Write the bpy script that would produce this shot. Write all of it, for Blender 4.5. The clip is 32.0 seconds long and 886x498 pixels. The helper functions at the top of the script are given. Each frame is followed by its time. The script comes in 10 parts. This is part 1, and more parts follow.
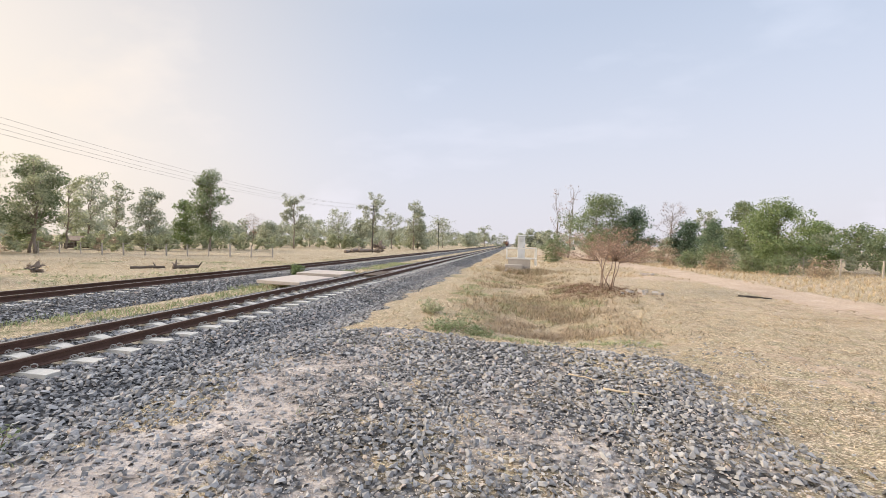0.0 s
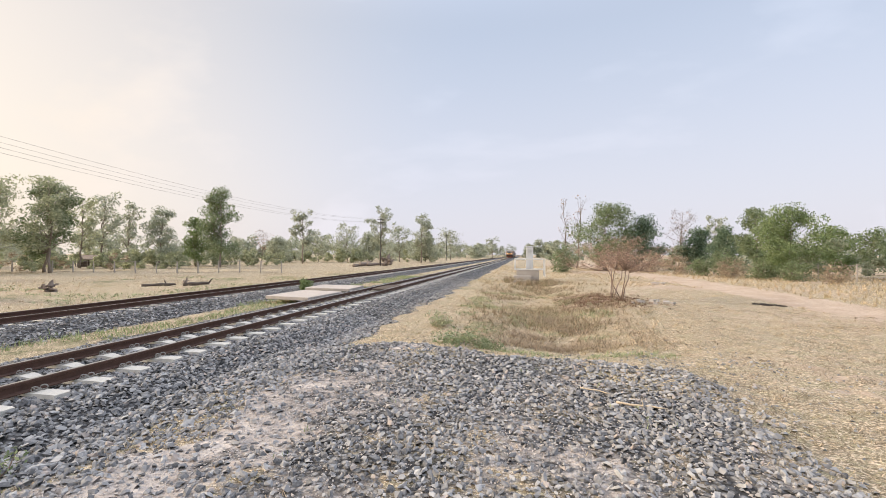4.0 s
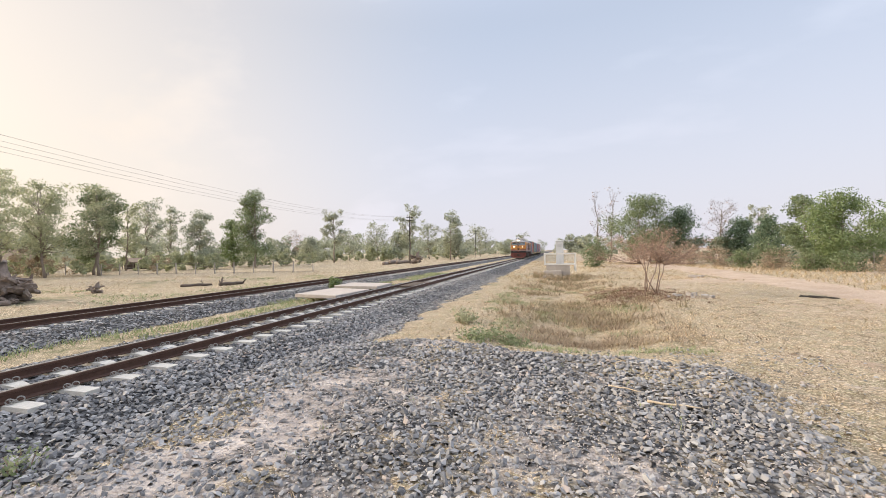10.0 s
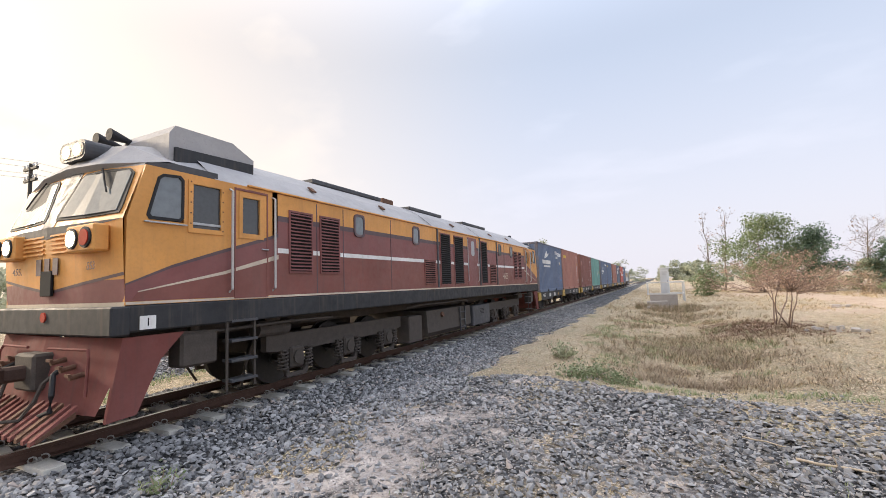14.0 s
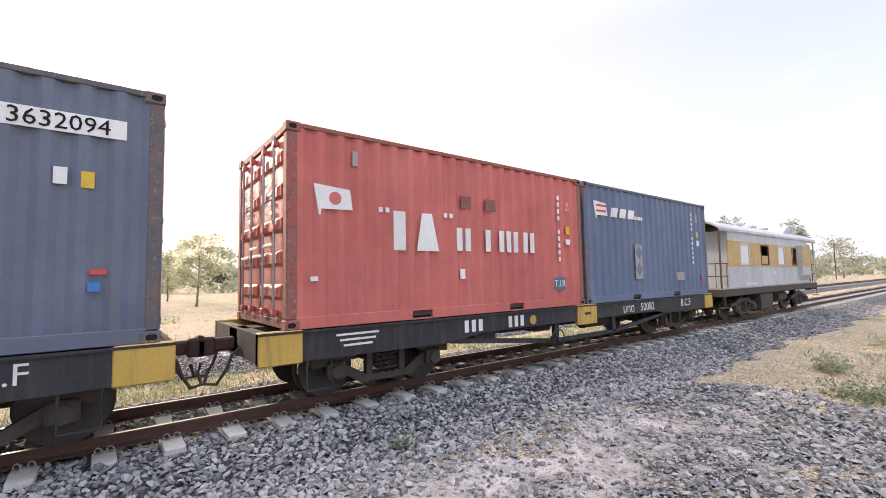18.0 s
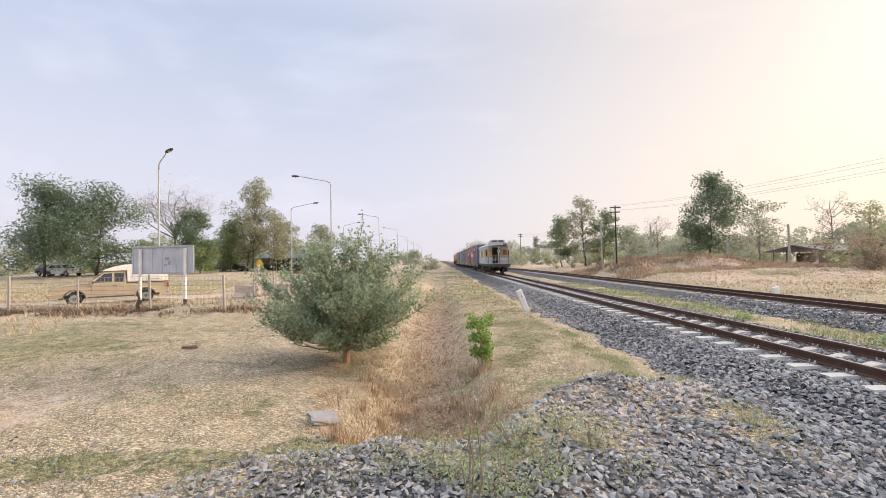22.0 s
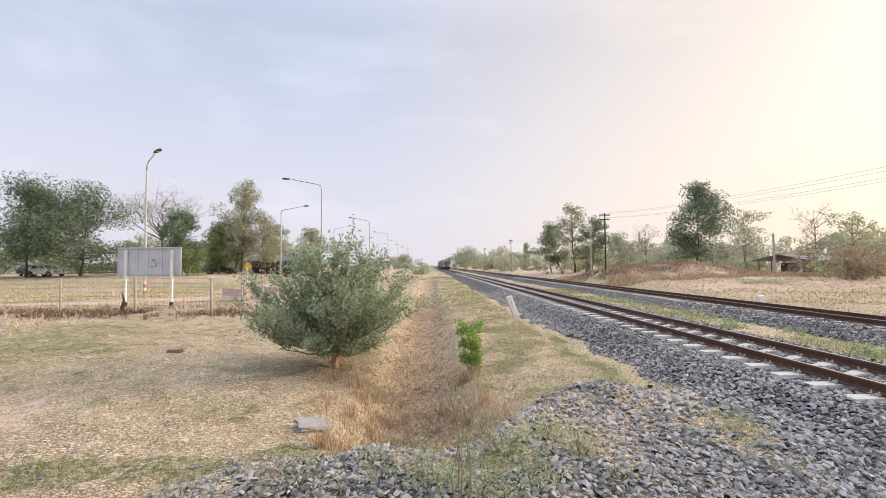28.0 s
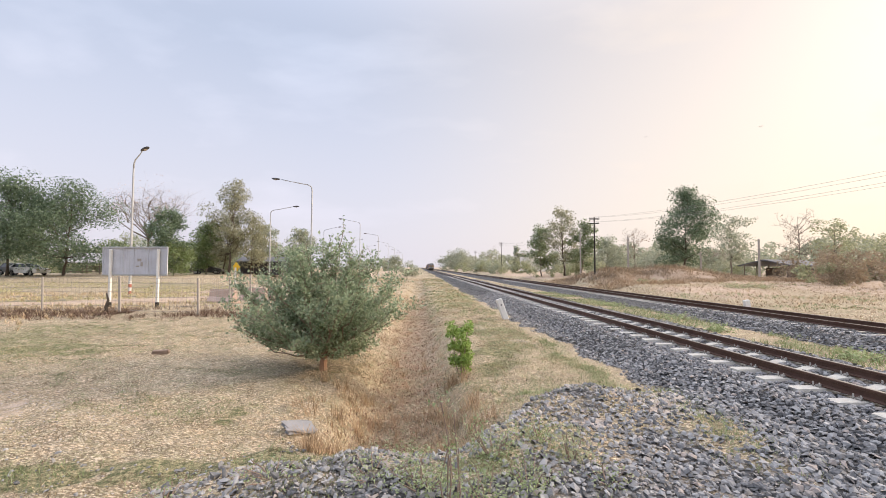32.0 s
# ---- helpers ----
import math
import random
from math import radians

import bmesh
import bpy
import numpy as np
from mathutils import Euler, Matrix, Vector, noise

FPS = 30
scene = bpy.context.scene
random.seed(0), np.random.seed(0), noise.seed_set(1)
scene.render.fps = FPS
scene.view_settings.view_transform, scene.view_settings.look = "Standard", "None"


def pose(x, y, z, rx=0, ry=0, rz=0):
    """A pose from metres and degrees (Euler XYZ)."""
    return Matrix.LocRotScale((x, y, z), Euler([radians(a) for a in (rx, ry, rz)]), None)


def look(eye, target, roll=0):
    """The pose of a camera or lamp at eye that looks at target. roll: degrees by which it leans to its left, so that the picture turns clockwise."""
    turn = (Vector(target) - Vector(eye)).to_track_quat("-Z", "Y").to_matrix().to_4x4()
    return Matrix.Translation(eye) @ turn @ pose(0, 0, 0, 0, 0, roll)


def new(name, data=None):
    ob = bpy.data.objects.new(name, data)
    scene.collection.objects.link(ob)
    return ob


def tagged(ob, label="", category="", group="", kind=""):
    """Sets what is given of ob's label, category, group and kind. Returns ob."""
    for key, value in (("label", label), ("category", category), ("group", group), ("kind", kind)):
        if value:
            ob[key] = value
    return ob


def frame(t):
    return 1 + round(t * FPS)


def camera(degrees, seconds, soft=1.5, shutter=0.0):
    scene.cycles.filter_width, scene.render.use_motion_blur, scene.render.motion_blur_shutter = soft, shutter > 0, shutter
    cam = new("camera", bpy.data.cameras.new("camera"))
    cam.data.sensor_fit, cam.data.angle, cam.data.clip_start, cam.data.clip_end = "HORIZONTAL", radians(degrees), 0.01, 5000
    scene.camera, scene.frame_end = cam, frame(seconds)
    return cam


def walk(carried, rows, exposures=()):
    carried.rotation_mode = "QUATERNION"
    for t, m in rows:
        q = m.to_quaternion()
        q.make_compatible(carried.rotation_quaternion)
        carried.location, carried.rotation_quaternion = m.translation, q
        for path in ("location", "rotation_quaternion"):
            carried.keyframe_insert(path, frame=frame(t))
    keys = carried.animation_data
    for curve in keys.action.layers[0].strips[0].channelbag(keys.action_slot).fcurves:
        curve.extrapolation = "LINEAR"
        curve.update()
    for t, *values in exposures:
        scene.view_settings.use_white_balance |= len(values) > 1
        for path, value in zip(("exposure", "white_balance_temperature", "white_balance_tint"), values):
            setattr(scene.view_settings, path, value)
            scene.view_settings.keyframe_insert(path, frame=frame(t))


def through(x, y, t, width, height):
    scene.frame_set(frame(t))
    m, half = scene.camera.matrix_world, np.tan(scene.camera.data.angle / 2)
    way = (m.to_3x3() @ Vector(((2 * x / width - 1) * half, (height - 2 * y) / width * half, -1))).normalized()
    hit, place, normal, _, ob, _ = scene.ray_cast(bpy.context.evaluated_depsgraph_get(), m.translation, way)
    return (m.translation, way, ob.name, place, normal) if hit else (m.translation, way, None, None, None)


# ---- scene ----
import itertools
# ---- camera and its walk ----
cam = camera(91.2, 32.0, soft=0.55, shutter=0.0)
CAM_ROWS = [
    (0.0, 0.071, -0.215, 1.540, 9.45, -0.87, -1.20),
    (0.5, 0.059, -0.211, 1.560, 9.62, -0.82, -1.41),
    (1.0, 0.065, -0.212, 1.565, 9.91, -0.27, -0.45),
    (1.5, 0.061, -0.222, 1.564, 9.37, -0.10, -0.84),
    (2.0, 0.050, -0.220, 1.557, 10.32, -0.48, -1.09),
    (2.5, 0.051, -0.218, 1.551, 10.26, -1.06, -0.70),
    (3.0, 0.056, -0.210, 1.556, 10.87, -0.23, 0.03),
    (3.5, 0.056, -0.214, 1.559, 10.57, 1.06, -0.00),
    (5.5, 0.230, 0.023, 1.527, 11.87, -1.12, -1.52),
    (6.0, 0.221, 0.028, 1.528, 13.04, -0.37, -1.81),
    (6.5, 0.209, 0.040, 1.525, 13.72, -0.32, -0.66),
    (7.0, 0.203, 0.040, 1.523, 13.97, -0.12, -0.17),
    (7.5, 0.205, 0.037, 1.523, 14.12, 0.52, 0.17),
    (8.0, 0.199, 0.034, 1.520, 14.65, 0.63, 0.22),
    (8.5, 0.194, 0.033, 1.514, 15.27, 0.39, 0.19),
    (9.0, 0.194, 0.039, 1.510, 15.27, 0.47, 0.37),
    (9.5, 0.201, 0.025, 1.511, 14.36, 0.41, 0.58),
    (10.0, 0.206, 0.026, 1.509, 14.48, 0.37, 0.98),
    (10.5, 0.213, 0.030, 1.507, 14.14, 0.50, 1.24),
    (11.0, 0.214, 0.036, 1.505, 13.81, 0.57, 1.13),
    (11.5, 0.218, 0.022, 1.512, 13.27, 1.14, 1.06),
    (12.0, 0.211, 0.028, 1.517, 12.92, 1.35, 1.32),
    (12.5, 0.198, 0.023, 1.525, 14.02, 1.87, 1.40),
    (13.0, 0.191, 0.028, 1.535, 14.93, 2.73, 1.59),
    (13.5, 0.155, 0.061, 1.539, 20.44, 4.04, 2.28),
    (14.0, 0.119, 0.060, 1.549, 26.29, 4.76, 2.00),
    (14.5, 0.145, 0.051, 1.568, 27.55, 4.13, 2.34),
    (16.5, 0.141, 0.011, 1.587, 28.53, 3.37, 2.47),
    (17.0, 0.175, -0.023, 1.605, 30.82, 3.62, 2.63),
    (17.5, 0.133, -0.022, 1.610, 36.37, 3.54, 1.50),
    (17.8, 0.098, -0.039, 1.610, 42.98, 4.79, 1.45),
    (18.0, 0.074, -0.029, 1.609, 52.22, 3.82, 1.07),
    (18.2, 0.028, -0.021, 1.605, 67.03, 3.95, 0.11),
    (18.4, -0.026, -0.018, 1.593, 88.01, 5.10, 0.35),
    (18.5, -0.044, -0.018, 1.587, 97.74, 6.16, 0.98),
    (18.6, -0.041, -0.009, 1.583, 109.27, 5.82, 1.91),
    (18.7, -0.022, -0.000, 1.577, 119.86, 5.38, 2.38),
    (18.8, -0.010, 0.007, 1.573, 129.19, 4.70, 2.48),
    (19.0, 0.009, 0.018, 1.566, 144.31, 3.81, 3.73),
    (19.2, 0.008, 0.021, 1.564, 154.92, 4.37, 3.09),
    (19.5, -0.009, 0.016, 1.562, 165.39, 2.44, -0.10),
    (19.7, 0.013, 0.010, 1.565, 169.83, 2.28, 0.19),
    (20.0, -0.071, 0.026, 1.561, 176.32, 2.33, 1.13),
    (20.5, -0.094, 0.037, 1.561, 177.34, 2.32, 0.84),
    (21.0, -0.087, 0.061, 1.557, 178.54, 1.88, 1.28),
    (21.5, -0.075, 0.067, 1.554, 178.89, 1.34, 1.50),
    (22.0, -0.067, 0.066, 1.552, 179.43, 1.52, 1.10),
    (22.5, -0.052, 0.056, 1.553, 179.74, 1.37, 0.95),
    (23.0, -0.039, 0.038, 1.555, 180.99, 1.92, 1.32),
    (23.5, -0.032, 0.038, 1.555, 180.10, 2.27, 0.99),
    (24.0, -0.033, 0.035, 1.556, 180.66, 2.17, 0.91),
    (24.5, -0.042, 0.037, 1.557, 180.53, 2.08, 0.62),
    (25.0, -0.045, 0.053, 1.557, 180.20, 2.20, 0.30),
    (25.5, -0.047, 0.056, 1.558, 179.74, 2.12, 0.05),
    (27.5, -0.055, 0.067, 1.566, 178.74, 1.99, 0.30),
    (28.0, -0.060, 0.064, 1.569, 178.16, 2.14, 0.41),
    (28.5, -0.057, 0.062, 1.567, 177.99, 2.15, 0.29),
    (29.0, -0.064, 0.056, 1.572, 177.88, 2.32, 0.65),
    (29.5, -0.059, 0.053, 1.573, 177.70, 2.52, 0.50),
    (30.0, -0.059, 0.053, 1.571, 177.54, 2.38, 0.04),
    (30.5, -0.052, 0.057, 1.572, 177.71, 2.77, 0.02),
    (31.0, -0.057, 0.059, 1.570, 177.58, 2.59, -0.21),
    (31.5, -0.058, 0.051, 1.569, 177.35, 2.40, -0.01),
    (32.0, -0.057, 0.053, 1.572, 176.88, 2.42, -0.09),
]
EXPOSURES = [(0, 0.78, 6500, 10), (13.2, 0.80, 6500, 10), (14.2, 0.98, 6500, 11), (16.5, 1.12, 6500, 12), (18.2, 1.29, 6550, 15), (19.0, 1.12, 7700, 15), (19.9, 0.92, 6650, 13), (20.6, 0.82, 6500, 13), (32, 0.80, 6500, 13)]
walk(cam, [(r[0], pose(r[1], r[2], r[3], 90 + r[5], r[6], r[4])) for r in CAM_ROWS], EXPOSURES)

# ---- light ----
SUN_EL, SUN_YAW = 18.5, 101.5          # the sun's height, and its bearing from +y towards -x
sun_dir = Vector((-math.sin(radians(SUN_YAW)) * math.cos(radians(SUN_EL)), math.cos(radians(SUN_YAW)) * math.cos(radians(SUN_EL)), math.sin(radians(SUN_EL))))
sun_data = bpy.data.lights.new("sun", "SUN")
sun_data.energy, sun_data.angle, sun_data.color = 2.05, radians(9.0), (1.0, 0.84, 0.64)
sun = new("sun", sun_data)
sun.matrix_world = look(sun_dir * 50, (0, 0, 0))

world = bpy.data.worlds.new("sky")
scene.world = world
world.use_nodes = True
wn, wl = world.node_tree.nodes, world.node_tree.links
wn.clear()
w_out, w_bg, w_sky = wn.new("ShaderNodeOutputWorld"), wn.new("ShaderNodeBackground"), wn.new("ShaderNodeTexSky")
w_sky.sky_type, w_sky.sun_disc = "NISHITA", False
w_sky.sun_elevation, w_sky.sun_rotation = radians(SUN_EL), radians(360 - SUN_YAW)
w_sky.air_density, w_sky.dust_density, w_sky.ozone_density, w_sky.altitude = 1.0, 4.0, 1.5, 0
# dust haze: pale towards the horizon and warm round the sun
w_co, w_sep = wn.new("ShaderNodeTexCoord"), wn.new("ShaderNodeSeparateXYZ")
wl.new(w_co.outputs["Generated"], w_sep.inputs[0])
w_fade = wn.new("ShaderNodeMapRange")
w_fade.interpolation_type = "SMOOTHSTEP"
w_fade.inputs["From Min"].default_value, w_fade.inputs["From Max"].default_value = -0.05, 0.75
w_fade.inputs["To Min"].default_value, w_fade.inputs["To Max"].default_value = 0.92, 0.55
wl.new(w_sep.outputs["Z"], w_fade.inputs["Value"])
w_dot = wn.new("ShaderNodeVectorMath")
w_dot.operation = "DOT_PRODUCT"
w_dot.inputs[1].default_value = sun_dir
wl.new(w_co.outputs["Generated"], w_dot.inputs[0])
w_glow = wn.new("ShaderNodeMapRange")
w_glow.interpolation_type = "SMOOTHSTEP"
w_glow.inputs["From Min"].default_value, w_glow.inputs["From Max"].default_value = 0.05, 1.0
wl.new(w_dot.outputs["Value"], w_glow.inputs["Value"])
w_hue = wn.new("ShaderNodeMix")
w_hue.data_type = "RGBA"
w_hue.inputs["A"].default_value, w_hue.inputs["B"].default_value = (4.35, 4.75, 5.65, 1), (6.5, 5.5, 4.35, 1)
wl.new(w_glow.outputs[0], w_hue.inputs["Factor"])
# grey dust low down, clearer blue higher up
w_high = wn.new("ShaderNodeMapRange")
w_high.inputs["From Min"].default_value, w_high.inputs["From Max"].default_value = 0.0, 0.45
wl.new(w_sep.outputs["Z"], w_high.inputs["Value"])
w_low = wn.new("ShaderNodeMix")
w_low.data_type = "RGBA"
w_low.inputs["A"].default_value, w_low.inputs["B"].default_value = (4.92, 4.78, 5.22, 1), (4.3, 4.75, 5.7, 1)
wl.new(w_high.outputs[0], w_low.inputs["Factor"])
wl.new(w_low.outputs["Result"], w_hue.inputs["A"])
w_mix = wn.new("ShaderNodeMix")
w_mix.data_type = "RGBA"
# thin streaks of high cloud
w_map = wn.new("ShaderNodeMapping")
w_map.inputs["Scale"].default_value = (1.2, 4.0, 5.0)
w_map.inputs["Rotation"].default_value = (0.5, 0.3, 0.9)
w_cl = wn.new("ShaderNodeTexNoise")
w_cl.inputs["Scale"].default_value, w_cl.inputs["Detail"].default_value = 1.6, 5
wl.new(w_co.outputs["Generated"], w_map.inputs[0])
wl.new(w_map.outputs[0], w_cl.inputs["Vector"])
w_clr = wn.new("ShaderNodeMapRange")
w_clr.inputs["From Min"].default_value, w_clr.inputs["From Max"].default_value = 0.55, 0.8
w_clr.inputs["To Max"].default_value = 0.22
wl.new(w_cl.outputs["Fac"], w_clr.inputs["Value"])
w_add = wn.new("ShaderNodeMath")
w_add.use_clamp = True
wl.new(w_fade.outputs[0], w_add.inputs[0])
wl.new(w_clr.outputs[0], w_add.inputs[1])
wl.new(w_add.outputs[0], w_mix.inputs["Factor"])
wl.new(w_sky.outputs[0], w_mix.inputs["A"])
# a hazy sky grows brighter overhead
w_top = wn.new("ShaderNodeMapRange")
w_top.interpolation_type = "SMOOTHSTEP"
w_top.inputs["From Min"].default_value, w_top.inputs["From Max"].default_value = 0.45, 1.0
w_top.inputs["To Min"].default_value, w_top.inputs["To Max"].default_value = 1.0, 4.1
wl.new(w_sep.outputs["Z"], w_top.inputs["Value"])
w_bright = wn.new("ShaderNodeVectorMath")
w_bright.operation = "SCALE"
wl.new(w_hue.outputs["Result"], w_bright.inputs[0])
wl.new(w_top.outputs[0], w_bright.inputs["Scale"])
wl.new(w_bright.outputs[0], w_mix.inputs["B"])
wl.new(w_mix.outputs["Result"], w_bg.inputs["Color"])
w_bg.inputs["Strength"].default_value = 0.1
wl.new(w_bg.outputs[0], w_out.inputs[0])
scene.view_settings.exposure = 0.78

# ---- materials ----
class Mat:
    """A small node builder round one principled surface."""

    def __init__(self, name, rough=0.8, metal=0.0, spec=0.4):
        self.m = bpy.data.materials.new(name)
        self.m.use_nodes = True
        self.n, self.l = self.m.node_tree.nodes, self.m.node_tree.links
        self.p = self.n["Principled BSDF"]
        self.p.inputs["Roughness"].default_value, self.p.inputs["Metallic"].default_value = rough, metal
        self.p.inputs["Specular IOR Level"].default_value = spec
        self.co = self.n.new("ShaderNodeTexCoord")
        self.vec = self.co.outputs["Object"]

    def scaled(self, sx, sy, sz):
        k = self.n.new("ShaderNodeMapping")
        k.inputs["Scale"].default_value = (sx, sy, sz)
        self.l.new(self.vec, k.inputs[0])
        return k.outputs[0]

    def noise(self, scale, detail=4, vec=None, rough=0.55):
        k = self.n.new("ShaderNodeTexNoise")
        k.inputs["Scale"].default_value, k.inputs["Detail"].default_value, k.inputs["Roughness"].default_value = scale, detail, rough
        self.l.new(vec or self.vec, k.inputs["Vector"])
        return k.outputs["Fac"]

    def voronoi(self, scale, out="Distance", vec=None):
        k = self.n.new("ShaderNodeTexVoronoi")
        k.inputs["Scale"].default_value = scale
        self.l.new(vec or self.vec, k.inputs["Vector"])
        return k.outputs[out]

    def ramp(self, fac, lo, hi, a=0.0, b=1.0):
        k = self.n.new("ShaderNodeMapRange")
        k.inputs["From Min"].default_value, k.inputs["From Max"].default_value = lo, hi
        k.inputs["To Min"].default_value, k.inputs["To Max"].default_value = a, b
        self.l.new(fac, k.inputs["Value"])
        return k.outputs[0]

    def mix(self, fac, a, b, mode="MIX"):
        k = self.n.new("ShaderNodeMix")
        k.data_type, k.blend_type = "RGBA", mode
        for sock, v in (("Factor", fac), ("A", a), ("B", b)):
            if isinstance(v, (int, float)):
                k.inputs[sock].default_value = v
            elif isinstance(v, tuple):
                k.inputs[sock].default_value = (*v, 1)
            else:
                self.l.new(v, k.inputs[sock])
        return k.outputs["Result"]

    def math(self, op, a, b=0.0):
        k = self.n.new("ShaderNodeMath")
        k.operation = op
        for i, v in enumerate((a, b)):
            if isinstance(v, (int, float)):
                k.inputs[i].default_value = v
            else:
                self.l.new(v, k.inputs[i])
        return k.outputs[0]

    def random(self):
        k = self.n.new("ShaderNodeObjectInfo")
        return k.outputs["Random"]

    def island(self):
        k = self.n.new("ShaderNodeNewGeometry")
        return k.outputs["Random Per Island"]

    def attr(self, name):
        k = self.n.new("ShaderNodeAttribute")
        k.attribute_name = name
        return k.outputs["Fac"]

    def color(self, v):
        if isinstance(v, tuple):
            self.p.inputs["Base Color"].default_value = (*v, 1)
        else:
            self.l.new(v, self.p.inputs["Base Color"])
        return self

    def rough(self, v):
        self.l.new(v, self.p.inputs["Roughness"])
        return self

    def bump(self, height, strength=0.4, dist=0.02):
        k = self.n.new("ShaderNodeBump")
        k.inputs["Strength"].default_value, k.inputs["Distance"].default_value = strength, dist
        self.l.new(height, k.inputs["Height"])
        self.l.new(k.outputs[0], self.p.inputs["Normal"])
        return self


def painted(name, base, dirt=(0.10, 0.075, 0.055), wear=0.35, rough=0.55, streak=True, spec=0.35):
    """Weathered paint: uneven fading, dirt, streaks that run down."""
    k = Mat(name, rough, 0.0, spec)
    fade = k.mix(k.ramp(k.noise(1.3, 5), 0.3, 0.7), tuple(c * 0.86 for c in base), tuple(min(1, c * 1.12 + 0.006) for c in base))
    col = k.mix(k.ramp(k.noise(26, 5), 0.45, 0.75, 0, 0.25), fade, tuple(c * 0.6 for c in base))
    if streak:
        s = k.noise(5.0, 6, k.scaled(2.2, 2.2, 0.16))
        col = k.mix(k.ramp(s, 0.52, 0.78, 0, wear), col, dirt)
    col = k.mix(k.ramp(k.noise(60, 3), 0.68, 0.74, 0, wear), col, (0.13, 0.07, 0.04))
    if max(base) > 0.08:
        # pale film over faded paint: dust, and veiling glare put into the colour
        col = k.mix(k.ramp(k.noise(0.7, 6, rough=0.7), 0.25, 0.75, 0.03, 0.13), col, (0.50, 0.45, 0.41))
    k.color(col).rough(k.ramp(k.noise(9, 4), 0.3, 0.7, rough - 0.12, rough + 0.15))
    k.bump(k.noise(14, 5), 0.12, 0.01)
    return k.m


def plain(name, base, rough=0.7, metal=0.0, vary=0.25, scale=12, bump=0.15, spec=0.4):
    k = Mat(name, rough, metal, spec)
    col = k.mix(k.noise(scale, 5), tuple(c * (1 - vary) for c in base), tuple(min(1, c * (1 + vary)) for c in base))
    k.color(k.mix(k.ramp(k.noise(scale * 6, 3), 0.4, 0.7, 0, 0.35), col, tuple(c * 0.55 for c in base)))
    k.bump(k.noise(scale * 3, 4), bump, 0.01)
    return k.m


def leafy(name, a, b, gloss=0.55, through=0.34, patch=None):
    k = Mat(name, gloss, 0.0, 0.3)
    r = k.island()
    col = k.mix(r, a, b)
    k.color(k.mix(k.ramp(k.noise(0.9, 3), 0.35, 0.65, 0, 0.5), col, tuple(c * 0.6 for c in a)))
    if patch:
        tone = k.mix(k.ramp(k.noise(1.5, 7, rough=0.72), 0.44, 0.58, 0, 0.85), col, patch)
        tone = k.mix(k.ramp(k.noise(6.0, 5, rough=0.7), 0.50, 0.60, 0, 0.7), tone, tuple(c * 0.45 for c in a))
        k.color(tone)
    # leaves let part of the light through
    tr, mx = k.n.new("ShaderNodeBsdfTranslucent"), k.n.new("ShaderNodeMixShader")
    k.l.new(col, tr.inputs["Color"])
    mx.inputs[0].default_value = through
    out = k.n["Material Output"]
    k.l.new(k.p.outputs[0], mx.inputs[1])
    k.l.new(tr.outputs[0], mx.inputs[2])
    k.l.new(mx.outputs[0], out.inputs[0])
    return k.m


def glass(name, tint=(0.75, 0.82, 0.82), rough=0.05):
    k = Mat(name, rough, 0.0, 0.5)
    k.color(tint)
    k.p.inputs["Transmission Weight"].default_value = 0.85
    k.p.inputs["IOR"].default_value = 1.45
    return k.m


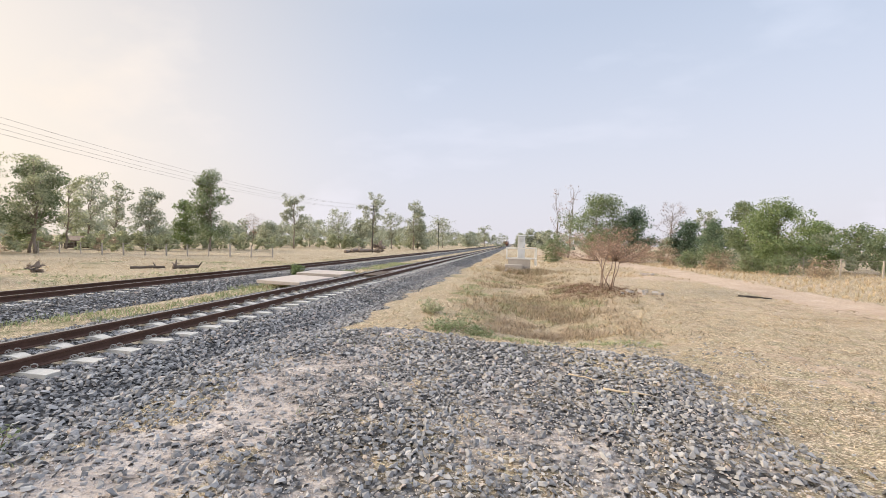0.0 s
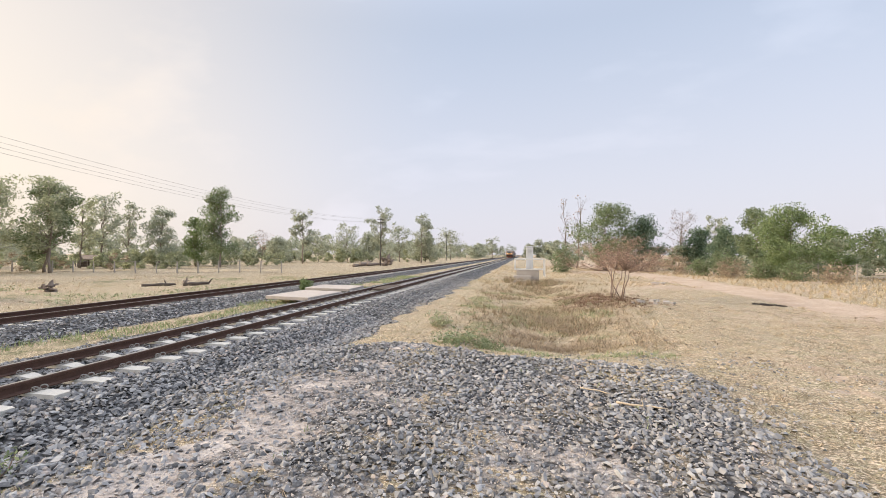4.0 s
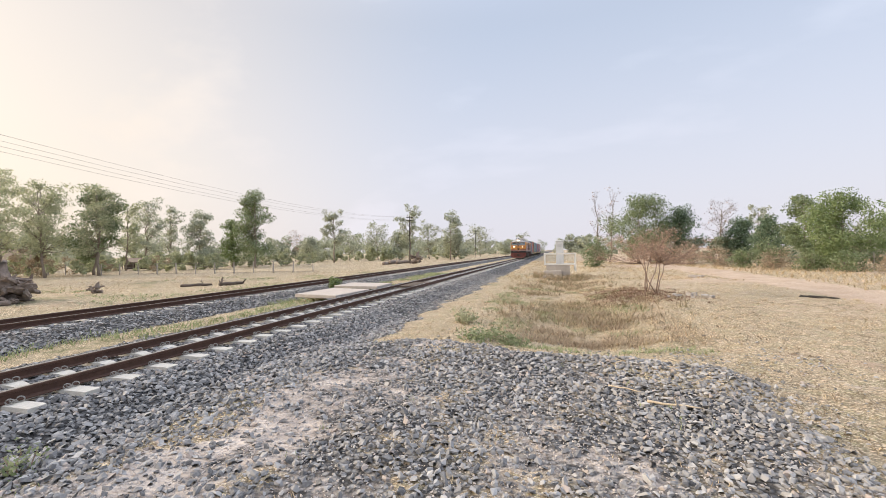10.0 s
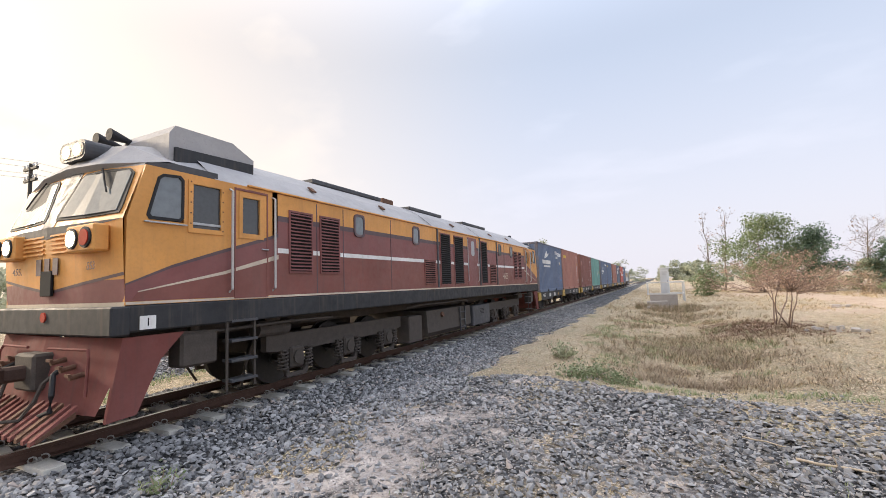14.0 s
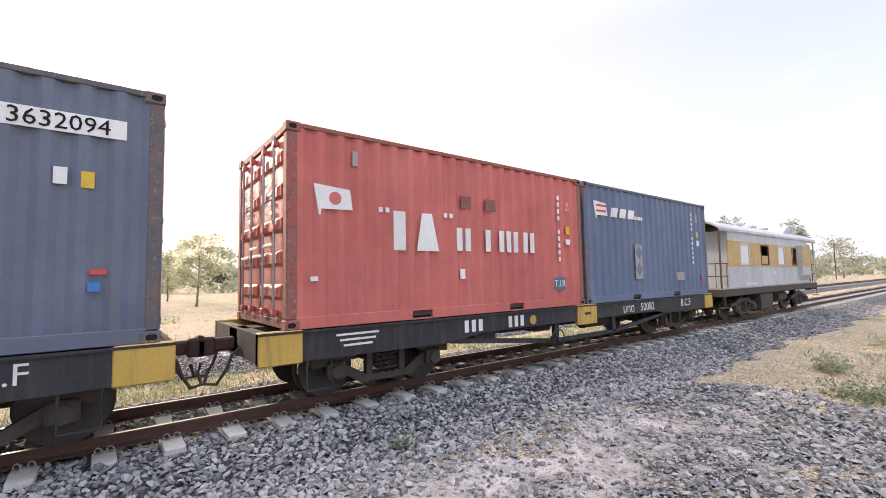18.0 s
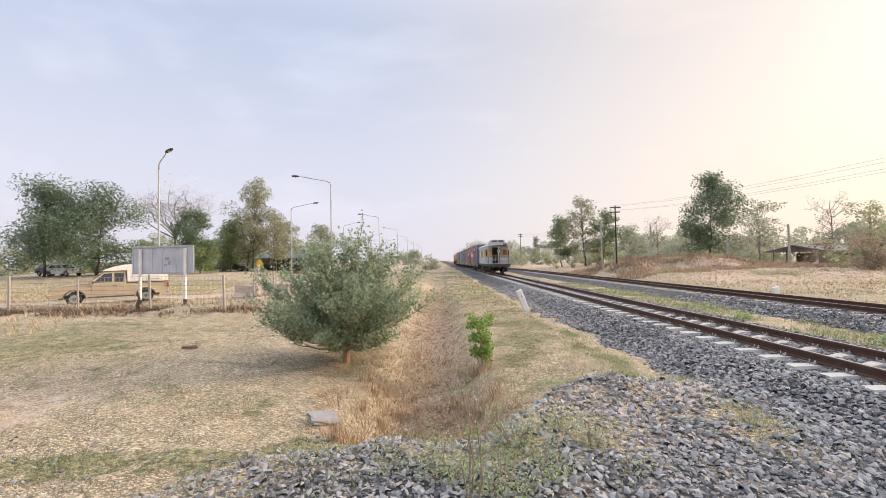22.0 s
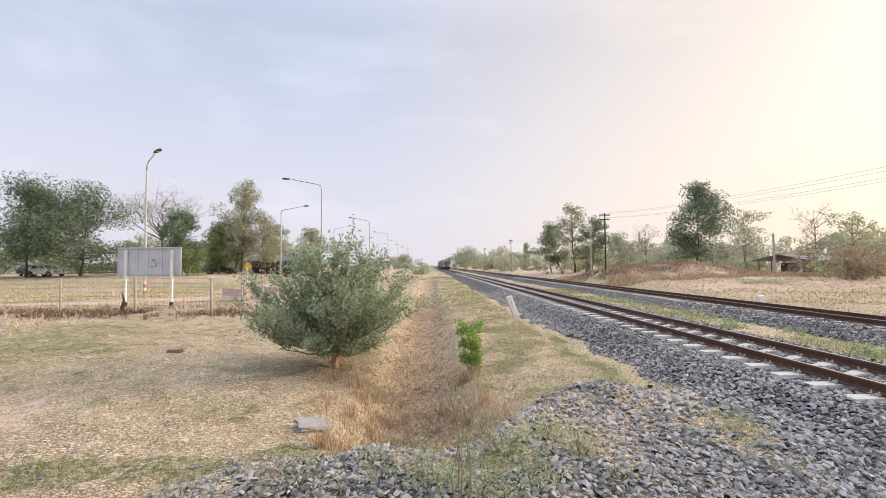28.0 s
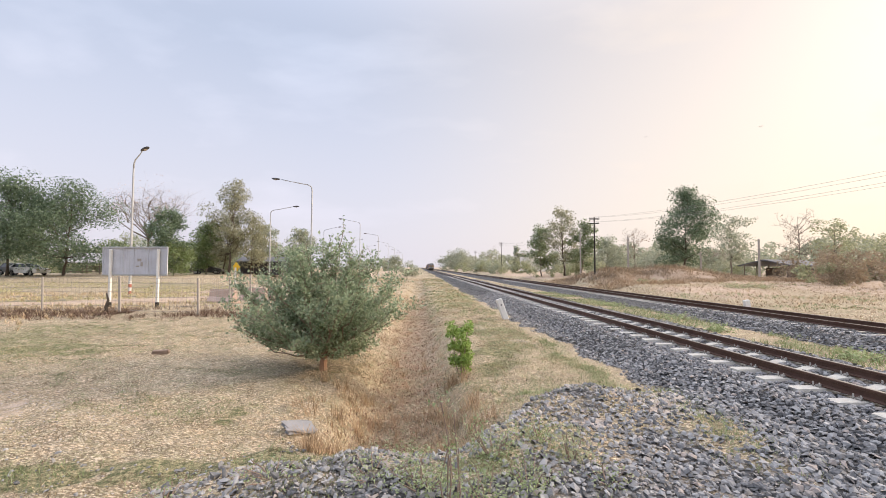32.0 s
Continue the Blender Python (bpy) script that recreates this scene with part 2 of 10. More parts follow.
def ground_material():
    """Dry ground: gravel, sandy soil, straw-coloured and green turf by four painted weights of the sheet."""
    k = Mat("ground", 0.95, 0, 0.2)
    pos = k.vec
    # soil and sand
    soil = k.mix(k.ramp(k.noise(0.8, 6), 0.3, 0.7), (0.46, 0.345, 0.25), (0.63, 0.505, 0.39))
    soil = k.mix(k.ramp(k.noise(9, 6), 0.4, 0.72, 0, 0.55), soil, (0.34, 0.24, 0.175))
    soil = k.mix(k.ramp(k.noise(38, 6, rough=0.75), 0.50, 0.58, 0, 0.65), soil, (0.27, 0.215, 0.165))
    # dry turf
    straw = k.mix(k.ramp(k.noise(2.2, 6), 0.32, 0.68), (0.63, 0.455, 0.295), (0.83, 0.66, 0.455))
    straw = k.mix(k.ramp(k.noise(34, 6, k.scaled(1, 1.6, 1), 0.7), 0.44, 0.62, 0, 0.8), straw, (0.24, 0.18, 0.11))
    straw = k.mix(k.ramp(k.noise(4.5, 8, k.scaled(0.7, 1.5, 1), 0.78), 0.48, 0.58, 0, 0.6), straw, (0.30, 0.245, 0.155))
    straw = k.mix(k.ramp(k.noise(2.4, 6, rough=0.7), 0.47, 0.60, 0, 0.75), straw, (0.31, 0.30, 0.16))
    straw = k.mix(k.ramp(k.noise(15, 6, k.scaled(1, 1.4, 1), 0.75), 0.49, 0.56, 0, 0.85), straw, (0.14, 0.105, 0.065))
    straw = k.mix(k.ramp(k.noise(8.5, 8, k.scaled(1, 1.7, 1), 0.8), 0.53, 0.58, 0, 0.6), straw, (0.21, 0.19, 0.12))
    straw = k.mix(k.ramp(k.noise(0.35, 4), 0.55, 0.7, 0, 0.45), straw, (0.47, 0.32, 0.22))
    tuft = k.voronoi(21, "Distance", k.scaled(1, 1.5, 1))
    straw = k.mix(k.ramp(tuft, 0.38, 0.62, 0, 0.75), straw, (0.19, 0.15, 0.10))
    straw = k.mix(k.ramp(k.noise(26, 7, k.scaled(1, 1.8, 1), 0.75), 0.52, 0.58, 0, 0.75), straw, (0.88, 0.75, 0.57))
    straw = k.mix(k.ramp(k.noise(7.5, 7, k.scaled(1.3, 1, 1), 0.75), 0.53, 0.62, 0, 0.5), straw, (0.27, 0.255, 0.16))
    green = k.mix(k.ramp(k.noise(14, 5, rough=0.75), 0.42, 0.58), (0.125, 0.135, 0.065), (0.40, 0.345, 0.205))
    green = k.mix(k.ramp(k.noise(40, 6, rough=0.75), 0.50, 0.58, 0, 0.8), green, (0.07, 0.07, 0.04))
    # ballast far off: many grey cells
    cell = k.voronoi(17, "Color")
    sep = k.n.new("ShaderNodeSeparateColor")
    k.l.new(cell, sep.inputs[0])
    stone = k.mix(sep.outputs[0], (0.07, 0.072, 0.078), (0.34, 0.335, 0.33))
    # cells and their edges are darkened to paint in shade between the stones
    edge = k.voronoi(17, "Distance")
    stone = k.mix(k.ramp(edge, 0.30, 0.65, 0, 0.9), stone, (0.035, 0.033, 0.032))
    sandy = k.mix(k.ramp(k.noise(3.0, 5), 0.45, 0.65), (0.43, 0.375, 0.335), (0.62, 0.55, 0.495))
    w_b, w_s, w_g, w_d = k.attr("ballast"), k.attr("sand"), k.attr("green"), k.attr("grit")
    jit = k.math("SUBTRACT", k.noise(2.5, 6, rough=0.7), 0.5)
    def weight(w, lo=0.42, hi=0.58):
        return k.ramp(k.math("ADD", w, k.math("MULTIPLY", jit, 0.9)), lo, hi)
    col = k.mix(weight(w_g), straw, green)
    col = k.mix(weight(w_s), col, soil)
    col = k.mix(weight(w_d), col, sandy)
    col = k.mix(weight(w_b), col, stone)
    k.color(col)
    h = k.math("ADD", k.math("MULTIPLY", k.noise(7, 8, rough=0.7), 0.7), k.math("MULTIPLY", k.noise(45, 4), 0.4))
    h = k.math("ADD", h, k.math("MULTIPLY", k.math("MULTIPLY", edge, w_b), -0.8))
    k.bump(h, 0.9, 0.06)
    return k.m


M_GROUND = ground_material()
def stone_material():
    k = Mat("ballast_stone", 0.85, 0, 0.3)
    r = k.island()
    c = k.mix(k.ramp(r, 0, 1), (0.085, 0.086, 0.090), (0.46, 0.45, 0.44))
    c = k.mix(k.ramp(r, 0.93, 0.95), c, (0.40, 0.34, 0.30))
    c = k.mix(k.ramp(k.noise(35, 5), 0.42, 0.7, 0, 0.6), c, (0.33, 0.32, 0.31))
    k.color(c).bump(k.noise(70, 4), 0.5, 0.01)
    return k.m
M_STONE = stone_material()
M_GRIT = plain("pale_grit", (0.49, 0.44, 0.40), 0.9, 0, 0.3, 40, 0.2)
M_RAIL = plain("rail_steel", (0.105, 0.058, 0.042), 0.65, 0.35, 0.35, 9, 0.2)
M_RAILTOP = plain("polished_railhead", (0.42, 0.39, 0.37), 0.28, 1.0, 0.15, 20, 0.03)
M_SLEEPER = plain("sleeper_concrete", (0.62, 0.585, 0.52), 0.9, 0, 0.2, 18, 0.4)
M_CLIP = plain("clip_steel", (0.34, 0.32, 0.29), 0.5, 0.3, 0.25, 30)
M_BLACK = painted("black_frame_paint", (0.030, 0.031, 0.034), (0.16, 0.12, 0.09), 0.35, 0.6)
M_GRIME = plain("running_gear_grime", (0.082, 0.067, 0.056), 0.8, 0.1, 0.4, 8, 0.4)
M_WHEEL = plain("wheel_steel", (0.075, 0.068, 0.062), 0.5, 0.7, 0.3, 10, 0.1)
M_TREAD = plain("bright_wheel_tread", (0.45, 0.43, 0.42), 0.25, 1.0, 0.1, 20, 0.02)
M_YELLOW = painted("safety_yellow", (0.56, 0.35, 0.05), (0.17, 0.10, 0.06), 0.95, 0.6)
M_WHITE = painted("white_paint", (0.80, 0.79, 0.76), (0.45, 0.40, 0.34), 0.3, 0.6)
M_ORANGE = painted("orange_body_paint", (0.70, 0.31, 0.06), (0.20, 0.10, 0.04), 0.2, 0.45)
M_MAROON = painted("maroon_body_paint", (0.205, 0.053, 0.050), (0.10, 0.05, 0.04), 0.2, 0.45)
M_BROWNRED = painted("brown_red_body_paint", (0.20, 0.050, 0.036), (0.10, 0.05, 0.04), 0.3, 0.5)
M_PURPLE = painted("dark_band_paint", (0.085, 0.045, 0.055), (0.1, 0.06, 0.05), 0.2, 0.5)
M_ROOF = painted("grey_roof_paint", (0.36, 0.35, 0.35), (0.09, 0.075, 0.065), 0.6, 0.6, False)
M_DKGREY = painted("dark_grey_paint", (0.070, 0.070, 0.075), (0.15, 0.12, 0.10), 0.3, 0.55)
M_REDPLOUGH = painted("dusty_red_paint", (0.165, 0.036, 0.028), (0.06, 0.04, 0.033), 0.55, 0.8, spec=0.12)
M_RUST = plain("rusty_iron", (0.16, 0.085, 0.055), 0.85, 0.2, 0.4, 14, 0.4)
M_COUPLER = plain("dark_rusty_coupler", (0.085, 0.052, 0.040), 0.85, 0.2, 0.4, 14, 0.4)
M_WINDOW = plain("reflective_cab_glass", (0.16, 0.18, 0.19), 0.06, 0.0, 0.05, 2, 0.0, 0.9)
M_DARK = plain("dark_interior", (0.012, 0.012, 0.013), 0.9)
M_GALV = plain("galvanised_steel", (0.46, 0.47, 0.48), 0.5, 0.4, 0.12, 8, 0.1)
M_CONC = plain("weathered_concrete", (0.42, 0.38, 0.34), 0.9, 0, 0.22, 6, 0.4)
M_BARK = plain("grey_bark", (0.25, 0.205, 0.165), 0.95, 0, 0.4, 7, 0.8)
M_BARKDK = plain("dark_bark", (0.11, 0.085, 0.068), 0.95, 0, 0.4, 7, 0.8)
M_DEADWOOD = plain("dead_wood", (0.25, 0.20, 0.165), 0.95, 0, 0.85, 8, 1.0)
M_TWIG = plain("dry_twig", (0.29, 0.21, 0.165), 0.95, 0, 0.3, 9, 0.3)
M_LEAF = leafy("green_leaf", (0.15, 0.20, 0.10), (0.31, 0.355, 0.20), 0.55, 0.42)
M_LEAFDK = leafy("dark_green_leaf", (0.11, 0.16, 0.10), (0.225, 0.295, 0.18))
M_LEAFOLIVE = leafy("olive_brown_leaf", (0.25, 0.25, 0.155), (0.43, 0.42, 0.275), 0.6, 0.4)
M_BLOSSOM = leafy("pale_pink_blossom", (0.50, 0.38, 0.33), (0.72, 0.60, 0.55), 0.8, 0.3)
M_LEAFBRIGHT = leafy("bright_green_leaf", (0.155, 0.215, 0.085), (0.30, 0.36, 0.165))
# lightened to put haze over the trees into the colour; near weeds share it
M_LEAFPALE = leafy("pale_grey_green_leaf", (0.30, 0.325, 0.195), (0.51, 0.525, 0.35), 0.6, 0.52)
# blue-green paled so that distance haze is painted into far foliage
M_LEAFHAZE = leafy("haze_paled_blue_green_leaf", (0.32, 0.35, 0.26), (0.50, 0.52, 0.40), 0.8, 0.48)
M_LEAFDRY = leafy("dry_brown_leaf", (0.40, 0.265, 0.19), (0.60, 0.44, 0.34), 0.8, 0.25)
M_GRASSDRY = leafy("dry_grass_blade", (0.46, 0.335, 0.20), (0.84, 0.67, 0.455), 0.8, 0.2, (0.34, 0.29, 0.155))
M_SCRUB = leafy("straw_scrub_leaf", (0.30, 0.235, 0.16), (0.48, 0.395, 0.285), 0.8, 0.3)
M_GRASSRED = leafy("rusty_grass_blade", (0.34, 0.215, 0.125), (0.60, 0.43, 0.27), 0.8, 0.30)
M_GRASSGREEN = leafy("green_grass_blade", (0.21, 0.26, 0.11), (0.42, 0.46, 0.25), 0.7, 0.2)

# ---- mesh helpers ----
class MB:
    """Collects vertices and faces of one mesh."""

    def __init__(self):
        self.v, self.f = [], []

    def add(self, verts, faces):
        o = len(self.v)
        self.v += [tuple(p) for p in verts]
        self.f += [tuple(i + o for i in f) for f in faces]
        return self

    def box(self, x, y, z, sx, sy, sz, b=0.0, m=None):
        """A box round (x, y, z), with its edges cut by b."""
        hx, hy, hz = sx / 2, sy / 2, sz / 2
        b = min(b, hx * 0.9, hy * 0.9, hz * 0.9)
        if b <= 0:
            vs = [(i * hx, j * hy, k * hz) for i in (-1, 1) for j in (-1, 1) for k in (-1, 1)]
            fs = [(0, 1, 3, 2), (4, 6, 7, 5), (0, 4, 5, 1), (2, 3, 7, 6), (0, 2, 6, 4), (1, 5, 7, 3)]
        else:
            vs, idx = [], {}
            for i in (-1, 1):
                for j in (-1, 1):
                    for k in (-1, 1):
                        for a in range(3):
                            p = [i * (hx - b), j * (hy - b), k * (hz - b)]
                            p[a] = (i, j, k)[a] * (hx, hy, hz)[a]
                            idx[i, j, k, a] = len(vs)
                            vs.append(tuple(p))
            fs = []
            for a in range(3):
                u, w = (a + 1) % 3, (a + 2) % 3
                for s in (-1, 1):
                    def key(p, q):
                        t = [0, 0, 0]
                        t[a], t[u], t[w] = s, p, q
                        return idx[(*t, a)]
                    f = [key(-1, -1), key(1, -1), key(1, 1), key(-1, 1)]
                    fs.append(tuple(f if s > 0 else f[::-1]))
                for p in (-1, 1):
                    for q in (-1, 1):
                        def key2(s, ax):
                            t = [0, 0, 0]
                            t[a], t[u], t[w] = s, p, q
                            return idx[(*t, ax)]
                        f = [key2(-1, u), key2(1, u), key2(1, w), key2(-1, w)]
                        fs.append(tuple(f if p * q < 0 else f[::-1]))
            for i in (-1, 1):
                for j in (-1, 1):
                    for k in (-1, 1):
                        f = [idx[i, j, k, 0], idx[i, j, k, 1], idx[i, j, k, 2]]
                        fs.append(tuple(f if i * j * k > 0 else f[::-1]))
        if m is not None:
            vs = [m @ Vector(p) for p in vs]
        return self.add([(p[0] + x, p[1] + y, p[2] + z) for p in vs], fs)

    def cyl(self, p, q, r, n=12, r2=None, caps=True):
        """A round bar from p to q."""
        p, q = Vector(p), Vector(q)
        d = (q - p).normalized()
        a = d.orthogonal().normalized()
        c = d.cross(a)
        r2 = r if r2 is None else r2
        vs = [p + (a * math.cos(t) + c * math.sin(t)) * r for t in (2 * math.pi * i / n for i in range(n))]
        vs += [q + (a * math.cos(t) + c * math.sin(t)) * r2 for t in (2 * math.pi * i / n for i in range(n))]
        fs = [(i, (i + 1) % n, n + (i + 1) % n, n + i) for i in range(n)]
        if caps:
            fs += [tuple(range(n))[::-1], tuple(range(n, 2 * n))]
        return self.add(vs, fs)

    def tube(self, pts, r, n=6, taper=None):
        """A bent bar through pts; r may be a list."""
        pts = [Vector(p) for p in pts]
        rs = r if isinstance(r, (list, tuple)) else [r] * len(pts)
        vs, fs = [], []
        ref = Vector((0.31, 0.17, 0.93))
        for i, p in enumerate(pts):
            d = (pts[min(i + 1, len(pts) - 1)] - pts[max(i - 1, 0)])
            d = d.normalized() if d.length > 1e-9 else Vector((0, 0, 1))
            a = d.cross(ref)
            a = a.normalized() if a.length > 1e-3 else d.orthogonal().normalized()
            c = d.cross(a)
            vs += [p + (a * math.cos(t) + c * math.sin(t)) * rs[i] for t in (2 * math.pi * k / n for k in range(n))]
        for i in range(len(pts) - 1):
            fs += [(i * n + k, i * n + (k + 1) % n, (i + 1) * n + (k + 1) % n, (i + 1) * n + k) for k in range(n)]
        fs += [tuple(range(n))[::-1], tuple(range((len(pts) - 1) * n, len(pts) * n))]
        return self.add(vs, fs)

    def prism(self, poly, a, b, axis="y"):
        """A flat outline drawn out from a to b along an axis. poly: the other two coordinates, in order."""
        def at(p, t):
            return {"x": (t, p[0], p[1]), "y": (p[0], t, p[1]), "z": (p[0], p[1], t)}[axis]
        n = len(poly)
        vs = [at(p, a) for p in poly] + [at(p, b) for p in poly]
        fs = [(i, (i + 1) % n, n + (i + 1) % n, n + i) for i in range(n)]
        fs += [tuple(range(n))[::-1], tuple(range(n, 2 * n))]
        return self.add(vs, fs)

    def sheet(self, rows):
        """Quads between rows of points."""
        n = len(rows[0])
        vs = [p for r in rows for p in r]
        fs = [(i * n + k, i * n + k + 1, (i + 1) * n + k + 1, (i + 1) * n + k) for i in range(len(rows) - 1) for k in range(n - 1)]
        return self.add(vs, fs)

    def mesh(self, name, smooth=False, fix=True):
        me = bpy.data.meshes.new(name)
        me.from_pydata(self.v, [], self.f)
        if fix:
            bm = bmesh.new()
            bm.from_mesh(me)
            bmesh.ops.recalc_face_normals(bm, faces=bm.faces)
            bm.to_mesh(me)
            bm.free()
        if smooth:
            me.polygons.foreach_set("use_smooth", [True] * len(me.polygons))
        return me


def part(name, mb, material, parent=None, label="", smooth=False, at=None):
    """One mesh object under a thing or a part."""
    me = mb.mesh(name, smooth) if isinstance(mb, MB) else mb
    if material is not None and not me.materials:
        me.materials.append(material)
    ob = new(name, me)
    if parent is not None:
        ob.parent = parent
    if at is not None:
        ob.matrix_basis = at
    if label:
        ob["label"] = label
    return ob


def thing(name, label, category, group="", at=None, kind=""):
    ob = tagged(new(name), label, category, group, kind)
    ob.empty_display_size = 0.2
    if at is not None:
        ob.matrix_basis = at
    return ob


def fast_mesh(name, verts, faces, material, smooth=False):
    """A mesh from numpy arrays; all faces have the same number of corners."""
    me = bpy.data.meshes.new(name)
    nv, (nf, k) = len(verts), faces.shape
    me.vertices.add(nv)
    me.vertices.foreach_set("co", np.ascontiguousarray(verts, np.float32).ravel())
    me.loops.add(nf * k)
    me.loops.foreach_set("vertex_index", np.ascontiguousarray(faces, np.int32).ravel())
    me.polygons.add(nf)
    me.polygons.foreach_set("loop_start", np.arange(0, nf * k, k, dtype=np.int32))
    me.polygons.foreach_set("use_smooth", np.full(nf, smooth))
    me.materials.append(material)
    me.update(calc_edges=True)
    return me


rng = np.random.default_rng(7)


def vnoise(x, y, scale, seed=0):
    """Smooth value noise from -1 to 1, on arrays."""
    x, y = np.asarray(x, float) / scale, np.asarray(y, float) / scale
    ix, iy = np.floor(x), np.floor(y)
    fx, fy = x - ix, y - iy
    fx, fy = fx * fx * (3 - 2 * fx), fy * fy * (3 - 2 * fy)
    def h(a, b):
        t = np.sin(a * 127.1 + b * 311.7 + seed * 74.7) * 43758.5453
        return (t - np.floor(t)) * 2 - 1
    return (h(ix, iy) * (1 - fx) + h(ix + 1, iy) * fx) * (1 - fy) + (h(ix, iy + 1) * (1 - fx) + h(ix + 1, iy + 1) * fx) * fy


def step(v, a, b):
    t = np.clip((np.asarray(v, float) - a) / (b - a), 0, 1)
    return t * t * (3 - 2 * t)


# ---- ground ----
XC, X2, GAUGE = -6.45, -12.75, 1.07


def pad(x, y):
    """The levelled gravel place beside the line: 1 on it."""
    r = vnoise(x, y, 1.5, 3) * 0.35 + vnoise(x, y, 0.5, 94) * 0.22
    front = 8.2 + 0.9 * vnoise(x, 0 * x, 2.0, 5) - 0.25 * np.clip(x - 1, 0, 9)
    right = np.where(y > 0, 2.6 + 0.28 * np.clip(4 - y, 0, 4), 2.9 + 0.35 * y) + np.clip(-y - 2, 0, 3) * 0.2
    back = -4.25 - 2.25 * step(x, -0.4, -2.2)
    return step(right + r - x, -0.9, 0.7) * step(front + r - y, -0.6, 0.5) * step(y - back - r, -0.3, 0.4) * step(x, -4.6, -4.2)


def ground_z(x, y):
    x, y = np.asarray(x, float), np.asarray(y, float)
    z = -0.42 + 0.05 * vnoise(x, y, 7, 1) + 0.025 * vnoise(x, y, 1.1, 2)
    d1, d2 = np.abs(x - XC), np.abs(x - X2)
    # ditch ahead and behind, on the near side of the line
    ahead = step(y, 8.0, 10.5) * (1 - step(y, 60, 110))
    cx = 0.8 + 0.25 * vnoise(y, 0 * y, 9, 4)
    z = z - ahead * (0.27 * np.exp(-((x - cx) / 1.9) ** 2) + 0.12 * np.exp(-((x - cx - 0.5) / 1.2) ** 2) * np.exp(-((y - 12.5) / 2.5) ** 2)) + ahead * 0.06 * np.exp(-((x - 4.2) / 1.3) ** 2) * np.exp(-((y - 20) / 7) ** 2) + 0.12 * np.exp(-(((x - 2.6) / 1.1) ** 2 + ((y - 20.2) / 1.8) ** 2)) * (1 + 0.4 * vnoise(x, y, 0.6, 18))
    behind = step(-y, 4.6, 5.7) * (1 - step(-y, 40, 90))
    cb = 0.35 + 0.0 * y + 0.12 * vnoise(y, 0 * y, 5, 8)
    z = z - behind * (0.14 * np.exp(-((x - cb) / 1.9) ** 2) + (0.32 + 0.42 * np.exp(-((y + 6.0) / 1.9) ** 2)) * np.exp(-((x - cb + 0.2) / 0.85) ** 4))
    # matted turf: low tussocks and bare hollows
    turf = step(np.abs(x - XC), 3.4, 4.2) * step(np.abs(x - X2), 2.6, 3.2) * (1 - step(np.hypot(x, y), 40, 60))
    z = z + turf * (0.034 * vnoise(x, y, 0.31, 14) + 0.017 * vnoise(x + 0.6 * y, y - 0.4 * x, 0.16, 15) + 0.018 * np.abs(vnoise(x, y, 0.55, 16)))
    # the gravel place
    p = pad(x, y)
    z = z + p * (-0.24 - z + 0.035 * vnoise(x, y, 1.3, 6) + 0.02 * vnoise(x, y, 0.45, 7))
    z = z + 0.10 * np.exp(-(((x + 0.9) / 0.9) ** 2 + ((y + 4.25) / 0.9) ** 2))
    z = z + 0.13 * np.exp(-(((x + 2.35) / 0.75) ** 2 + ((y + 6.0) / 0.6) ** 2))
    # banks of the line
    bank = np.maximum(-0.20 - 0.30 * np.clip(d1 - 1.45, 0, 2.4), z * 0 - 2)
    z = np.where(d1 < 3.9, np.maximum(z, bank + 0.02 * vnoise(x, y, 0.6, 9)), z)
    bank2 = -0.20 - 0.26 * np.clip(d2 - 1.4, 0, 1.2)
    z = np.where(d2 < 2.6, np.maximum(z, bank2), z)
    inner = (x < XC) & (x > X2)
    z = np.where(inner, np.maximum(z, -0.42), z)
    # the field beyond the second line, which rises behind into a dirt bank
    far = step(-x, 15.5, 19)
    z = z + far * (0.10 + 0.08 * vnoise(x, y, 12, 11))
    rise = step(-x, 15.2, 20) * step(-y, 14, 40)
    z = z + rise * (0.45 + 0.15 * vnoise(x, y, 6, 12)) + step(-x, 20, 26) * step(-y, 20, 45) * 0.3
    mound = 1.15 * np.exp(-((x + 27.5) / 4.0) ** 2 - ((y + 46) / 4.2) ** 4) + 1.05 * np.exp(-((x + 20.8) / 2.6) ** 2 - ((y + 47) / 4.0) ** 4)
    z = z + mound * (1 + 0.30 * vnoise(x, y, 2.2, 13) + 0.15 * vnoise(x, y, 1.0, 19))
    # higher ground under the far trees behind
    z = z + 0.95 * step(-y, 36, 58) * step(x, 19, 27)
    # the bank before the roadside fence, and the road bed
    z = z + 0.20 * step(x, 4, 9) * np.exp(-((y + 18.5 + 0.0 * x) / 4.5) ** 2)
    return z


def band(v, a, b, soft):
    return step(v, a - soft, a + soft) * (1 - step(v, b - soft, b + soft))


def road_back(x, y):
    """The lane that bends away behind, beyond the fence."""
    t = (x - 13.0) * 0.60 - (y + 29.0) * 0.80          # across the diagonal stretch
    diag = band(t, -2.6, 1.4, 0.25) * step(y, -35, -32)
    straight = band(x, 10.6, 17.6, 0.3) * (1 - step(y, -35, -31))
    return np.maximum(diag, straight)


def road_front(x, y):
    c = 11.6 + 0.4 * vnoise(y, 0 * y, 16, 21) + np.clip(17 - y, 0, 30) * 0.42
    return band(x - c, -1.5, 1.6, 0.6) * step(y, 0, 6)


